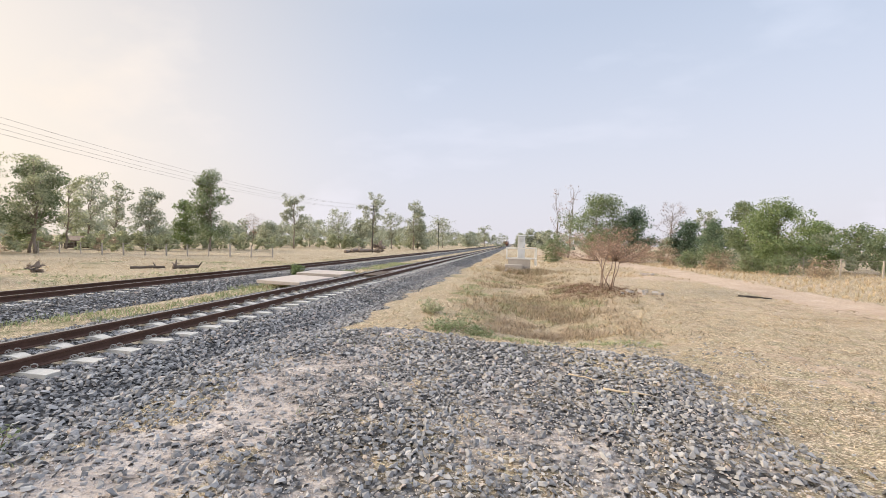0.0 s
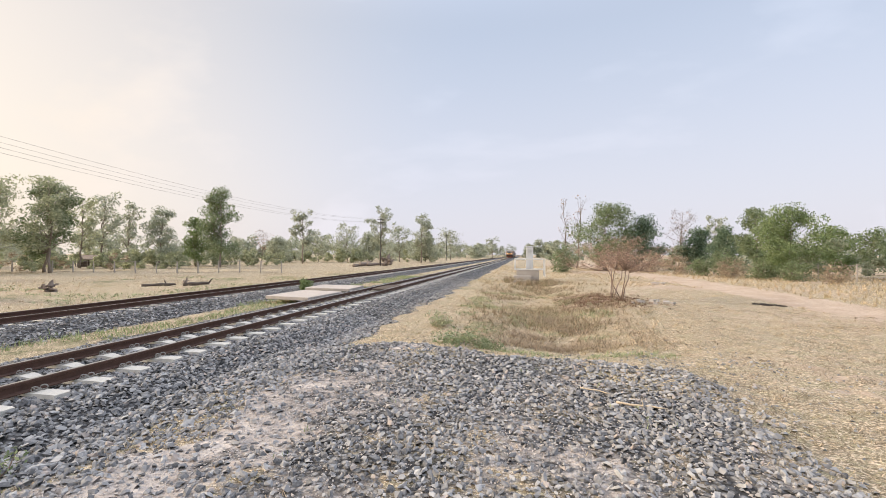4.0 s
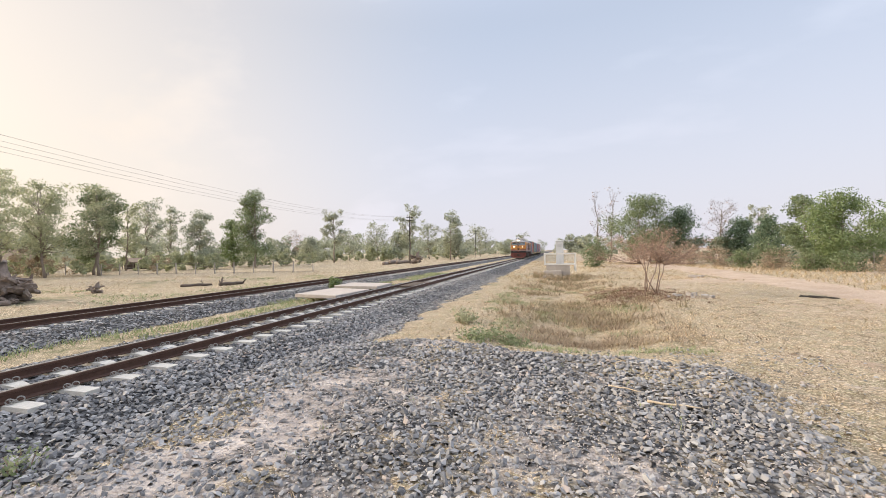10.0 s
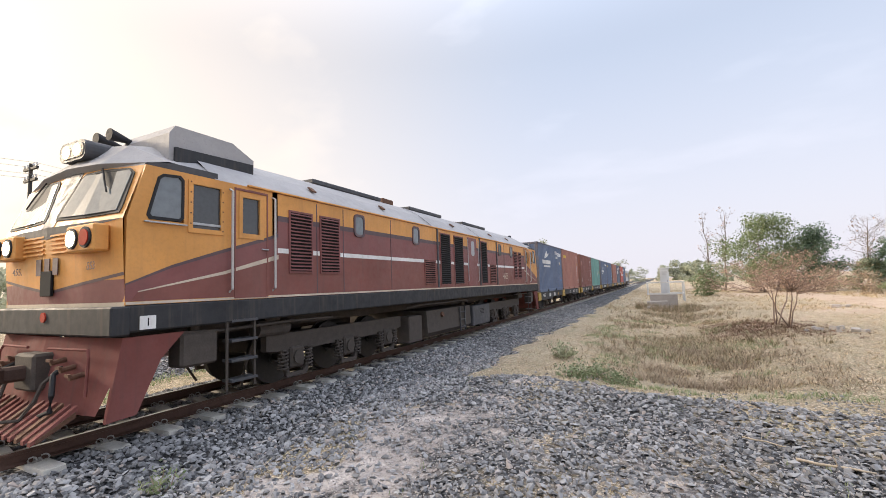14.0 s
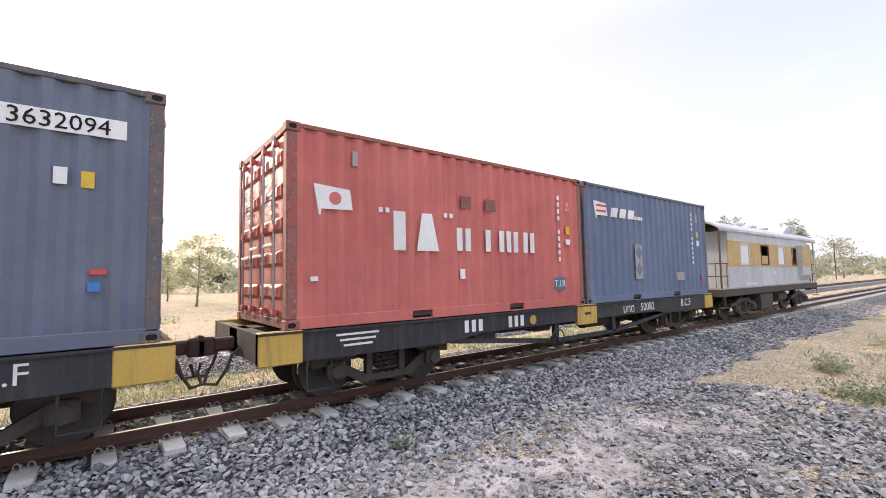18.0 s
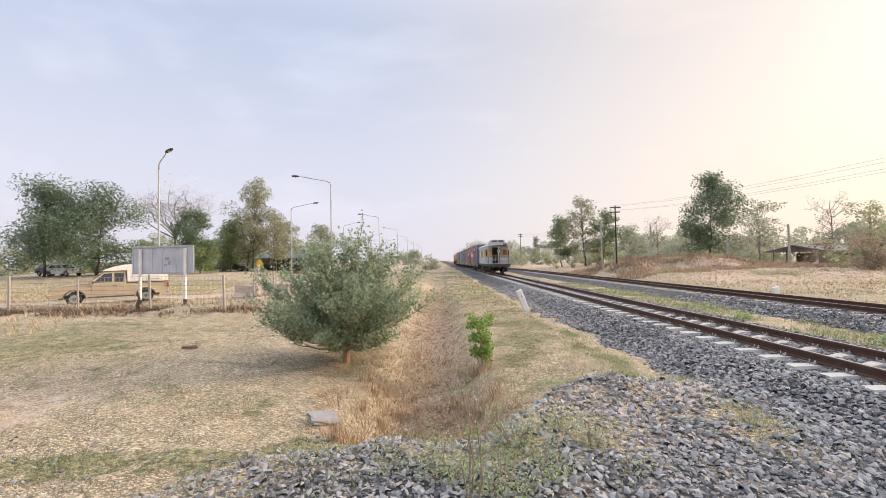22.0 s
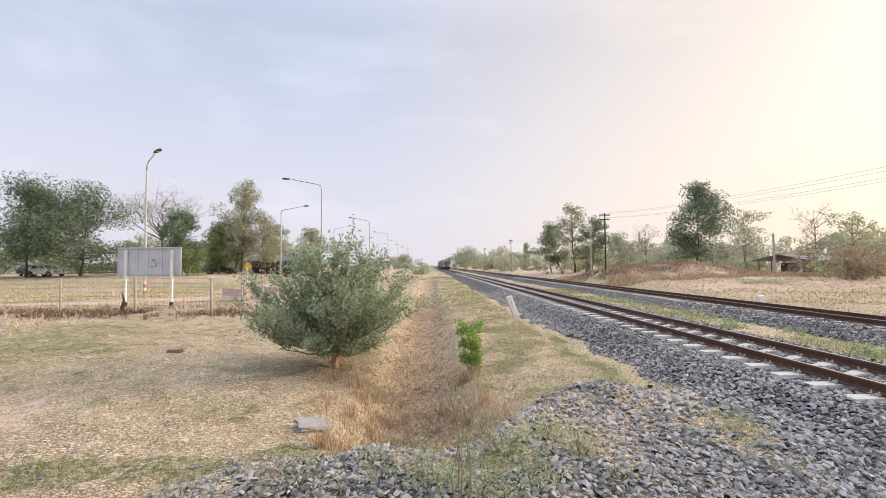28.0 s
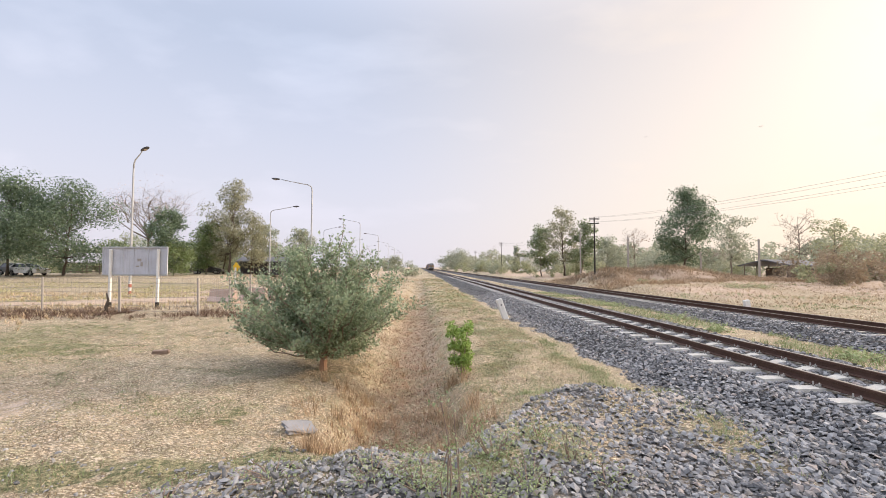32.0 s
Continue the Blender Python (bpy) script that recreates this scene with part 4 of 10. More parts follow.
def container(colour, label, doors, local):
    """A twenty-foot box; y 0 is its leading end. doors: -1 at the leading end, 1 at the trailing end."""
    c = thing("shipping_container", label, "container", "containers on the goods train")
    L, H, hw = C_LEN, C_H, C_W / 2
    rough_ = WORN[colour.name]
    for s in (-1, 1):
        part("side_wall", corrugated("y", 0.13, L - 0.13, 0.15, H - 0.06, s * (hw - 0.008), s, 0.275), colour, c)
        part("top_rail", MB().box(s * (hw - 0.03), L / 2, H - 0.035, 0.06, L - 0.3, 0.06, 0.008), rough_, c)
        for a, b in ((0.12, 1.83), (2.19, L - 2.19), (L - 1.83, L - 0.12)):
            part("bottom_rail", MB().box(s * (hw - 0.025), (a + b) / 2, 0.078, 0.045, b - a, 0.15, 0.006), colour, c)
        for a in (2.01, L - 2.01):
            part("fork_pocket", MB().box(s * (hw - 0.16), a, 0.078, 0.2, 0.36, 0.15), M_DARK, c, "dark forklift pocket")
            part("pocket_lip", MB().box(s * (hw - 0.025), a, 0.142, 0.045, 0.36, 0.02).box(s * (hw - 0.025), a, 0.012, 0.045, 0.36, 0.02), colour, c)
        for y in (0.07, L - 0.07):
            part("corner_post", MB().box(s * (hw - 0.075), y, H / 2, 0.15, 0.14, H - 0.24, 0.02), rough_, c)
            for z in (0.059, H - 0.059):
                cc = part("corner_casting", MB().box(s * (hw - 0.08), y + (0.012 if y < 1 else -0.012), z, 0.168, 0.182, 0.126, 0.012), rough_, c)
                part("hole", MB().prism(rounded(0.10, 0.06, 0.028, 3), s * (hw + 0.0035), s * (hw + 0.006), "x"), M_DARK, cc, at=pose(0, y, z))
    part("roof", corrugated("y", 0.1, L - 0.1, -hw + 0.05, hw - 0.05, H - 0.03, 1, 0.21), colour, c, at=Matrix(((0, 0, 1, 0), (0, 1, 0, 0), (1, 0, 0, 0), (0, 0, 0, 1))))
    part("floor", MB().box(0, L / 2, 0.10, C_W - 0.1, L - 0.2, 0.08), M_BARKDK, c)
    yb = L - 0.05 if doors < 0 else 0.05
    part("end_wall", corrugated("x", -hw + 0.14, hw - 0.14, 0.14, H - 0.1, yb, 1 if doors < 0 else -1, 0.25), colour, c)
    for y in (0.07, L - 0.07):
        part("header", MB().box(0, y, H - 0.06, C_W - 0.3, 0.12, 0.10, 0.01), rough_, c)
        part("threshold", MB().box(0, y, 0.07, C_W - 0.3, 0.13, 0.12, 0.01), rough_, c)
    yd = 0.05 if doors < 0 else L - 0.05
    for s in (-1, 1):
        x = s * 0.545
        d = part("door", MB().box(x, yd, H / 2, 1.06, 0.04, H - 0.26, 0.006), colour, c)
        for k in range(5):
            part("door_rib", MB().prism([(0, 0.10), (doors * 0.03, 0.06), (doors * 0.03, -0.06), (0, -0.10)], x - 0.45, x + 0.45, "x"), colour, d, at=pose(0, yd + doors * 0.02, 0.46 + k * 0.43))
        for k in (-0.24, 0.24):
            rod = part("lock_rod", MB().cyl((x + k, yd + doors * 0.075, 0.10), (x + k, yd + doors * 0.075, H - 0.10), 0.018, 8), M_GALV, d, "galvanised locking bar")
            for zz in (0.20, H / 2, H - 0.2):
                part("bracket", MB().box(x + k, yd + doors * 0.06, zz, 0.09, 0.07, 0.08, 0.01), colour, rod)
            part("handle", MB().box(x + k - s * 0.2, yd + doors * 0.09, 0.95 + 0.12 * (k > 0), 0.42, 0.02, 0.04, 0.006), M_GALV, rod)
        part("gasket", MB().box(s * 1.085, yd + doors * 0.012, H / 2, 0.02, 0.03, H - 0.28), M_DARK, d)
        for k in range(4):
            part("data_plate", MB().box(x - 0.1 + 0.06 * k % 0.1, yd + doors * 0.056, 1.9 - k * 0.13, 0.30 - 0.05 * (k % 2), 0.004, 0.05), M_WHITE, d, "worn white stencilled lines")
    return rolling(c, local, 1.008)


def logo_blocks(c, y, z, sizes, h, mat, gap=0.05):
    for w in sizes:
        mark(c, y + w / 2, z, w, h, mat)
        y += w + gap


def id_column(c, y, top, n, mat, h=0.085, step_z=0.135):
    """A column of small upright bars that stands for the painted number."""
    for i in range(n):
        if i in (4, 11):
            continue
        mark(c, y, top - i * step_z, 0.055, h, mat)


def wing(c, y, z, s, mat):
    """Three swept strokes over the maker's word."""
    for i in range(3):
        a = i * 0.13 * s
        part("marking", MB().prism([(y, z + a * 0.3), (y + 0.5 * s, z + 0.16 * s + a), (y + 1.15 * s - a, z + 0.34 * s - a * 0.55), (y + 0.62 * s, z + 0.10 * s + a)], 1.2075, 1.2195, "x"), mat, c)


M_BLUE = painted("navy_container_paint", (0.10, 0.148, 0.245), (0.17, 0.15, 0.14), 0.4, 0.55)
M_SLATE = painted("slate_blue_container_paint", (0.10, 0.13, 0.19), (0.13, 0.115, 0.10), 0.5, 0.55)
M_BLUE2 = painted("blue_container_paint", (0.095, 0.148, 0.255), (0.14, 0.11, 0.09), 0.35, 0.55)
M_BROWN = painted("rust_brown_container_paint", (0.40, 0.165, 0.12), (0.16, 0.10, 0.08), 0.35, 0.6)
M_BROWN2 = painted("dark_brown_container_paint", (0.22, 0.070, 0.055), (0.14, 0.09, 0.07), 0.35, 0.6)
M_TEAL = painted("teal_container_paint", (0.135, 0.34, 0.30), (0.20, 0.15, 0.10), 0.4, 0.6)
M_REDBOX = painted("red_container_paint", (0.56, 0.125, 0.10), (0.20, 0.07, 0.05), 0.35, 0.55)
def worn(paint, base):
    """The same paint on frame steel, knocked and rusted through in places."""
    k = Mat("worn_" + paint.name, 0.75, 0.0, 0.3)
    c = k.mix(k.ramp(k.noise(3.0, 6, rough=0.7), 0.40, 0.66, 0, 0.8), base, (0.20, 0.135, 0.105))
    c = k.mix(k.ramp(k.noise(11, 6, rough=0.75), 0.53, 0.63, 0, 0.6), c, (0.12, 0.08, 0.065))
    c = k.mix(k.ramp(k.noise(24, 5), 0.60, 0.68, 0, 0.7), c, (0.34, 0.27, 0.22))
    k.color(c).bump(k.noise(30, 4), 0.3, 0.01)
    return k.m


WORN = {m.name: worn(m, b) for m, b in ((M_BLUE, (0.12, 0.145, 0.20)), (M_SLATE, (0.105, 0.115, 0.135)), (M_BLUE2, (0.09, 0.13, 0.22)), (M_BROWN, (0.33, 0.14, 0.10)), (M_BROWN2, (0.20, 0.075, 0.06)), (M_TEAL, (0.15, 0.28, 0.25)), (M_REDBOX, (0.34, 0.10, 0.08)))}
M_PATCH = plain("repair_paint", (0.36, 0.33, 0.30), 0.7)
M_STICKER = plain("yellow_sticker", (0.70, 0.46, 0.05), 0.6)
M_LABELBLUE = plain("blue_sticker", (0.06, 0.20, 0.55), 0.6)
M_LABELRED = plain("red_sticker", (0.62, 0.08, 0.07), 0.6)

NAVY_A = "navy blue corrugated shipping container with a white winged mark"
BOXES = [
    (M_BLUE, NAVY_A, "wing"), (M_BROWN, "rust-brown corrugated shipping container with a yellow word mark", "yellow"),
    (M_BROWN2, "dark brown corrugated shipping container with a white number", "plain"), (M_TEAL, "faded teal green corrugated shipping container with rusty corners", "teal"),
    (M_BLUE, "navy blue corrugated shipping container with a flaking white mark", "flaked"), (M_BLUE2, "bright blue corrugated shipping container with a yellow word mark", "seko"),
    (M_BROWN, "salmon-brown corrugated shipping container with white numbers", "plain"), (M_SLATE, "slate blue corrugated shipping container with white patched number", "wing"),
    (M_REDBOX, "bright red corrugated shipping container with large white word mark", "red"), (M_BLUE, "navy blue corrugated shipping container with a striped flag mark", "flag")]
PITCH = 13.5
NUMBERS = ("46217", "50114", "48405", "46108", "50082")
for i, (colour, label, kind_) in enumerate(BOXES):
    w, k = divmod(i, 2)
    base = -6.17 - PITCH * (4 - w)
    if k == 0:
        wagon(NUMBERS[w], w in (1, 4), base)
    c = container(colour, label, -1 if k == 0 else 1, base + k * 6.17)
    if kind_ == "wing":
        wing(c, 1.45, 1.78, 1.0, M_WHITE)
        logo_blocks(c, 0.95, 1.60, (0.17, 0.15, 0.16, 0.05, 0.14, 0.13, 0.15, 0.06, 0.13, 0.12, 0.12, 0.11), 0.20, M_WHITE, 0.035)
        logo_blocks(c, 1.2, 1.37, (0.1, 0.12, 0.08, 0.08, 0.09, 0.08, 0.09, 0.07, 0.07, 0.05, 0.08, 0.07), 0.10, M_WHITE, 0.05)
        mark(c, 4.40, 2.22, 0.50, 0.17, M_WHITE)
        mark(c, 5.24, 2.13, 1.0, 0.19, M_WHITE)
        for j in range(0 if i == 7 else 11):
            mark(c, 4.22 + j * 0.115 + (0.10 if j > 3 else 0), 2.22 - 0.09 * (j > 3), 0.05, 0.11, M_BLUE, 1.2215)
        if i == 7:
            lettering("3632094", 0.215, M_DARK, c, pose(1.2245, 5.24, 2.125, 90, 0, 90), "black stencilled serial number")
        mark(c, 4.55, 1.93, 0.48, 0.12, M_WHITE)
        lettering("22G1", 0.11, M_BLUE, c, pose(1.2235, 4.55, 1.93, 90, 0, 90))
        mark(c, 5.25, 1.62, 0.10, 0.16, M_WHITE)
        mark(c, 5.45, 1.60, 0.10, 0.16, M_STICKER)
        mark(c, 5.55, 0.72, 0.13, 0.05, M_LABELRED)
        mark(c, 5.52, 0.58, 0.09, 0.09, M_LABELBLUE)
    elif kind_ == "flaked":
        for j, (w_, h_) in enumerate(((0.16, 0.24), (0.05, 0.18), (0.14, 0.26), (0.05, 0.3), (0.16, 0.24), (0.05, 0.26), (0.20, 0.22))):
            mark(c, 1.05 + j * 0.26, 1.46 + 0.03 * (j % 2), w_, h_, M_WHITE)
        wing(c, 1.9, 1.66, 0.85, M_WHITE)
        logo_blocks(c, 1.3, 1.20, (0.14, 0.05, 0.16), 0.16, M_WHITE)
        for j in range(11):
            mark(c, 4.1 + j * 0.13 + (0.1 if j > 3 else 0), 2.20, 0.085, 0.14, M_WHITE)
        lettering("45 G1", 0.12, M_WHITE, c, pose(1.2215, 4.5, 1.98, 90, 0, 90))
        mark(c, 0.55, 0.85, 0.28, 0.50, M_BLUE2)
        mark(c, 0.35, 0.62, 0.13, 0.06, M_LABELRED)
        mark(c, 0.66, 0.66, 0.08, 0.09, M_LABELBLUE)
    elif kind_ in ("yellow", "seko"):
        logo_blocks(c, 0.55, 2.12, (0.17, 0.16, 0.18, 0.20), 0.17, M_STICKER, 0.05)
        id_column(c, 5.35, 2.25, 12, M_WHITE)
        lettering("2261" if kind_ == "seko" else "22G1", 0.10, M_WHITE, c, pose(1.2215, 5.62, 2.2, 90, 0, 90))
        mark(c, 5.62, 1.72, 0.12, 0.13, M_STICKER)
        mark(c, 5.62, 1.50, 0.14, 0.10, M_WHITE)
        mark(c, 5.72, 0.55, 0.18, 0.08, M_WHITE)
        mark(c, 5.70, 0.40, 0.08, 0.12, M_WHITE)
    elif kind_ == "teal":
        mark(c, 5.15, 1.28, 0.16, 0.17, M_STICKER)
        mark(c, 5.32, 0.63, 0.13, 0.05, M_LABELRED)
        mark(c, 5.30, 0.75, 0.06, 0.09, M_LABELBLUE)
        mark(c, 5.31, 0.52, 0.13, 0.07, M_WHITE)
        id_column(c, 4.4, 2.25, 12, M_WHITE)
    elif kind_ == "plain":
        id_column(c, 5.30, 2.22, 12, M_WHITE)
        lettering("22G1", 0.10, M_WHITE, c, pose(1.2215, 5.60, 2.2, 90, 0, 90))
        mark(c, 0.70, 1.9, 0.42, 0.30, M_BROWN)
        for y_, z_ in ((0.42, 0.62), (3.75, 0.55), (5.35, 0.5), (0.42, 0.50)):
            mark(c, y_, z_, 0.05, 0.14, M_WHITE)
    elif kind_ == "red":
        part("marking", MB().prism([(0.34, 1.84), (0.84, 1.80), (0.88, 1.53), (0.44, 1.52), (0.43, 1.44), (0.41, 1.44)], 1.2075, 1.2195, "x"), M_WHITE, c, "white pennant")
        part("marking", MB().prism(rounded(0.17, 0.17, 0.08, 4), 1.2195, 1.2215, "x"), M_REDBOX, c, at=pose(0, 0.63, 1.67))
        for y_ in (1.31, 1.42, 2.47, 2.58):
            mark(c, y_, 1.58, 0.06, 0.07, M_WHITE)
        # one tall sign and four lower ones, as plain shapes
        part("marking", MB().prism([(1.52, 1.01), (1.52, 1.58), (1.72, 1.58), (1.72, 1.01)], 1.2075, 1.2195, "x"), M_WHITE, c, "large white painted bar")
        part("marking", MB().prism([(1.92, 1.01), (2.02, 1.58), (2.20, 1.58), (2.33, 1.01)], 1.2075, 1.2195, "x"), M_WHITE, c)
        for y_, n_ in ((2.67, 2), (3.30, 1), (3.62, 3), (4.24, 2)):
            for k_ in range(n_):
                mark(c, y_ + 0.08 + 0.18 * k_, 1.215, 0.11, 0.37, M_WHITE)
        id_column(c, 5.30, 2.14, 10, M_WHITE)
        lettering("22\nG1", 0.10, M_WHITE, c, pose(1.2215, 5.58, 1.98, 90, 0, 90))
        mark(c, 5.58, 1.50, 0.11, 0.15, M_STICKER)
        mark(c, 5.58, 1.27, 0.13, 0.11, M_WHITE)
        mark(c, 5.28, 0.45, 0.36, 0.24, plain("grey_blue_plate", (0.10, 0.17, 0.22), 0.6))
        lettering("T.I.R", 0.18, M_WHITE, c, pose(1.2215, 5.28, 0.45, 90, 0, 90))
        mark(c, 2.80, 0.66, 0.10, 0.16, M_WHITE)
        mark(c, 2.9, 1.82, 0.22, 0.20, M_BROWN2)
        mark(c, 3.45, 1.82, 0.24, 0.20, M_BROWN2)
        mark(c, 0.92, 2.24, 0.08, 0.20, M_PATCH)
        mark(c, 0.35, 0.62, 0.10, 0.06, M_WHITE)
    else:
        part("marking", MB().prism([(0.35, 2.22), (0.82, 2.18), (0.88, 1.91), (0.46, 1.90), (0.45, 1.83), (0.43, 1.83)], 1.2075, 1.2195, "x"), M_WHITE, c, "white flag with red stripes")
        for k_ in range(2):
            mark(c, 0.64, 2.12 - k_ * 0.12, 0.38, 0.05, M_LABELRED, 1.2215)
        for y_ in (1.00, 1.36, 1.72):
            part("marking", MB().prism([(y_, 1.90), (y_ + 0.06, 2.11), (y_ + 0.32, 2.11), (y_ + 0.26, 1.90)], 1.2075, 1.2195, "x"), M_WHITE, c)
        logo_blocks(c, 2.03, 1.94, (0.08, 0.04, 0.08, 0.07), 0.08, M_WHITE, 0.03)
        mark(c, 2.15, 0.90, 0.32, 0.82, M_PATCH, label="faded placard")
        for z_ in (1.12, 0.72):
            part("marking", MB().prism([(-0.15, 0), (0, 0.17), (0.15, 0), (0, -0.17)], 1.2195, 1.2215, "x"), M_BLUE, c, at=pose(0, 2.15, z_))
        mark(c, 4.30, 0.53, 0.44, 0.22, M_PATCH)
        id_column(c, 5.12, 2.25, 12, M_WHITE)
        lettering("22\nG1", 0.12, M_WHITE, c, pose(1.2215, 5.42, 2.15, 90, 0, 90))
        mark(c, 5.45, 1.70, 0.12, 0.15, M_STICKER)
        mark(c, 5.47, 1.45, 0.14, 0.16, M_WHITE)
        mark(c, 5.66, 0.45, 0.13, 0.06, M_LABELRED)
        mark(c, 5.62, 0.53, 0.08, 0.07, M_LABELBLUE)


def motions():
    for ob, local, z in train_parts:
        walk(ob, [(t, pose(XC, s + local, z)) for t, s in TRAIN])
    truck_motion()
    bird_motion()

# ---- locomotive ----
def glow(name, colour, strength):
    m = bpy.data.materials.new(name)
    m.use_nodes = True
    p = m.node_tree.nodes["Principled BSDF"]
    p.inputs["Base Color"].default_value = (*colour, 1)
    p.inputs["Emission Color"].default_value = (*colour, 1)
    p.inputs["Emission Strength"].default_value = strength
    p.inputs["Roughness"].default_value = 0.2
    return m


M_LAMP = glow("lit_headlamp", (1.0, 0.86, 0.55), 6.0)
M_LENS = plain("dull_lamp_lens", (0.45, 0.35, 0.25), 0.15, 0.2, 0.1, 9, 0.0)
M_REDLENS = plain("red_lamp_lens", (0.45, 0.05, 0.03), 0.15, 0.0, 0.1, 9, 0.0)
M_RUBBER = plain("black_rubber", (0.022, 0.022, 0.024), 0.75)
M_CREAM = painted("cream_paint", (0.62, 0.52, 0.40), (0.3, 0.2, 0.15), 0.3, 0.6)
M_RAILPALE = plain("worn_pale_handrail", (0.55, 0.53, 0.50), 0.5, 0.3, 0.15, 20, 0.0)
M_CABGLASS = plain("shaded_cab_glass", (0.055, 0.06, 0.062), 0.08, 0.0, 0.1, 3, 0.0, 0.7)
M_MESH = plain("dark_louvre", (0.030, 0.027, 0.026), 0.7, 0.2)

loco = thing("diesel_locomotive", "orange and maroon diesel locomotive, dusty red plough, headlamps lit", "locomotive")
LL, LW, Z0, Z1 = 17.8, 1.40, 1.45, 3.05
ROOF = [(LW, Z1), (1.30, 3.14), (0.98, 3.40), (0.52, 3.66), (0, 3.70)]
full_roof = ROOF + [(-x, z) for x, z in ROOF[-2::-1]]

# body: hood between the cabs, then a cab at either end
part("frame", MB().box(0, LL / 2, 1.30, 2 * LW + 0.02, LL + 0.1, 0.30, 0.02), M_BLACK, loco, "black main frame")
part("body_side", MB().box(LW - 0.03, LL / 2, (Z0 + Z1) / 2, 0.06, LL - 3.9, Z1 - Z0), M_MAROON, loco)
part("body_side", MB().box(-LW + 0.03, LL / 2, (Z0 + Z1) / 2, 0.06, LL - 3.9, Z1 - Z0), M_MAROON, loco)
roof_rows = []
for y in (1.0, 1.6, 5.2, 7.2, 7.25, 11.0, 11.05, 14.0, LL - 1.6, LL - 1.0):
    roof_rows.append([(x, y, z) for x, z in full_roof])
part("roof", MB().sheet(roof_rows), M_ROOF, loco, "grey dusty roof")
for y in (7.2, 10.55):
    part("roof_strap", MB().sheet([[(x * 1.006, y + d, z * 1.004 + 0.004) for x, z in full_roof] for d in (-0.03, 0.03)]), M_DKGREY, loco)
for y, x in ((3.1, 1.12), (5.3, 1.12), (9.0, 1.12), (12.3, 1.12), (14.3, 1.12)):
    for s in (-1, 1):
        part("lifting_lug", MB().box(s * x, y, 3.33, 0.16, 0.10, 0.03, 0.005, Matrix.Rotation(s * 0.65, 3, "Y")), M_RUST, loco)
for y, l in ((5.0, 2.4), (8.6, 2.0), (12.4, 2.2)):
    part("roof_hatch", MB().box(0, y, 3.73, 1.0, l, 0.10, 0.02), M_DKGREY, loco)
part("exhaust", MB().box(0, 6.9, 3.82, 0.5, 0.5, 0.14, 0.02), M_RUST, loco)


def side_paint(name, poly, mat, d=0.003, label=""):
    """A painted field on both flanks."""
    for s in (-1, 1):
        part(name, MB().prism(poly, s * LW, s * (LW + d), "x"), mat, loco, label)


Y_A, Y_B = 1.95, LL - 1.95
side_paint("orange_band", [(2.05, 2.70), (2.05, Z1 - 0.01), (Y_B - 0.1, Z1 - 0.01), (Y_B - 0.1, 2.70)], M_ORANGE, label="orange upper band")
side_paint("dark_band", [(2.05, 2.615), (2.05, 2.70), (Y_B - 0.1, 2.70), (Y_B - 0.1, 2.615)], M_PURPLE)
side_paint("lower_field", [(2.05, 1.49), (2.05, 2.12), (Y_B - 0.1, 2.12), (Y_B - 0.1, 1.49)], M_BROWNRED)
side_paint("white_line", [(2.05, 2.125), (2.05, 2.20), (Y_B - 0.1, 2.20), (Y_B - 0.1, 2.125)], M_WHITE, 0.004)
side_paint("sill_line", [(-0.05, 1.455), (-0.05, 1.485), (LL + 0.05, 1.485), (LL + 0.05, 1.455)], M_CREAM, 0.006)
for y in (7.44, 10.48, 12.15):
    for s in (-1, 1):
        part("body_post", MB().box(s * (LW + 0.012), y, (Z0 + Z1) / 2 + 0.02, 0.03, 0.075, Z1 - Z0 - 0.05, 0.006), M_DKGREY, loco)
for y in (2.9, 3.6, 5.2, 13.0):
    for s in (-1, 1):
        part("panel_seam", MB().box(s * (LW + 0.004), y, (Z0 + Z1) / 2, 0.006, 0.02, Z1 - Z0 - 0.08), M_PURPLE, loco)
for s in (-1, 1):
    part("cant_rail", MB().box(s * (LW + 0.01), LL / 2, Z1 + 0.012, 0.04, LL - 3.0, 0.03, 0.006), M_ORANGE, loco)

slat_of = {}
for mt_ in (M_MAROON, M_BROWNRED, M_MESH):
    slat_of[mt_.name] = MB().prism([(0, 0), (0.028, -0.022), (0.028, -0.030), (0, -0.010)], -0.5, 0.5, "y").mesh("slat")
    slat_of[mt_.name].materials.append(mt_)


def louvre(y0, y1, z0, z1, s, frame_mat, n):
    """A framed bank of slats on a flank."""
    lv = part("louvre", MB().box(s * (LW + 0.004), (y0 + y1) / 2, (z0 + z1) / 2, 0.012, y1 - y0, z1 - z0), M_DARK, loco, "bank of dark louvre slats")
    part("louvre_frame", ring([(y0 - 0.03, z0 - 0.03), (y1 + 0.03, z0 - 0.03), (y1 + 0.03, z1 + 0.03), (y0 - 0.03, z1 + 0.03)], [(y0, z0), (y1, z0), (y1, z1), (y0, z1)], s * LW, s * (LW + 0.02), "x"), frame_mat, lv)
    for i in range(n):
        z = z0 + (i + 0.8) * (z1 - z0) / n
        part("slat", slat_of[(M_MESH if n == 24 else frame_mat).name], None, lv, at=Matrix.Translation((s * (LW + 0.008), (y0 + y1) / 2, z)) @ Matrix.Diagonal((s, y1 - y0, 1, 1)))


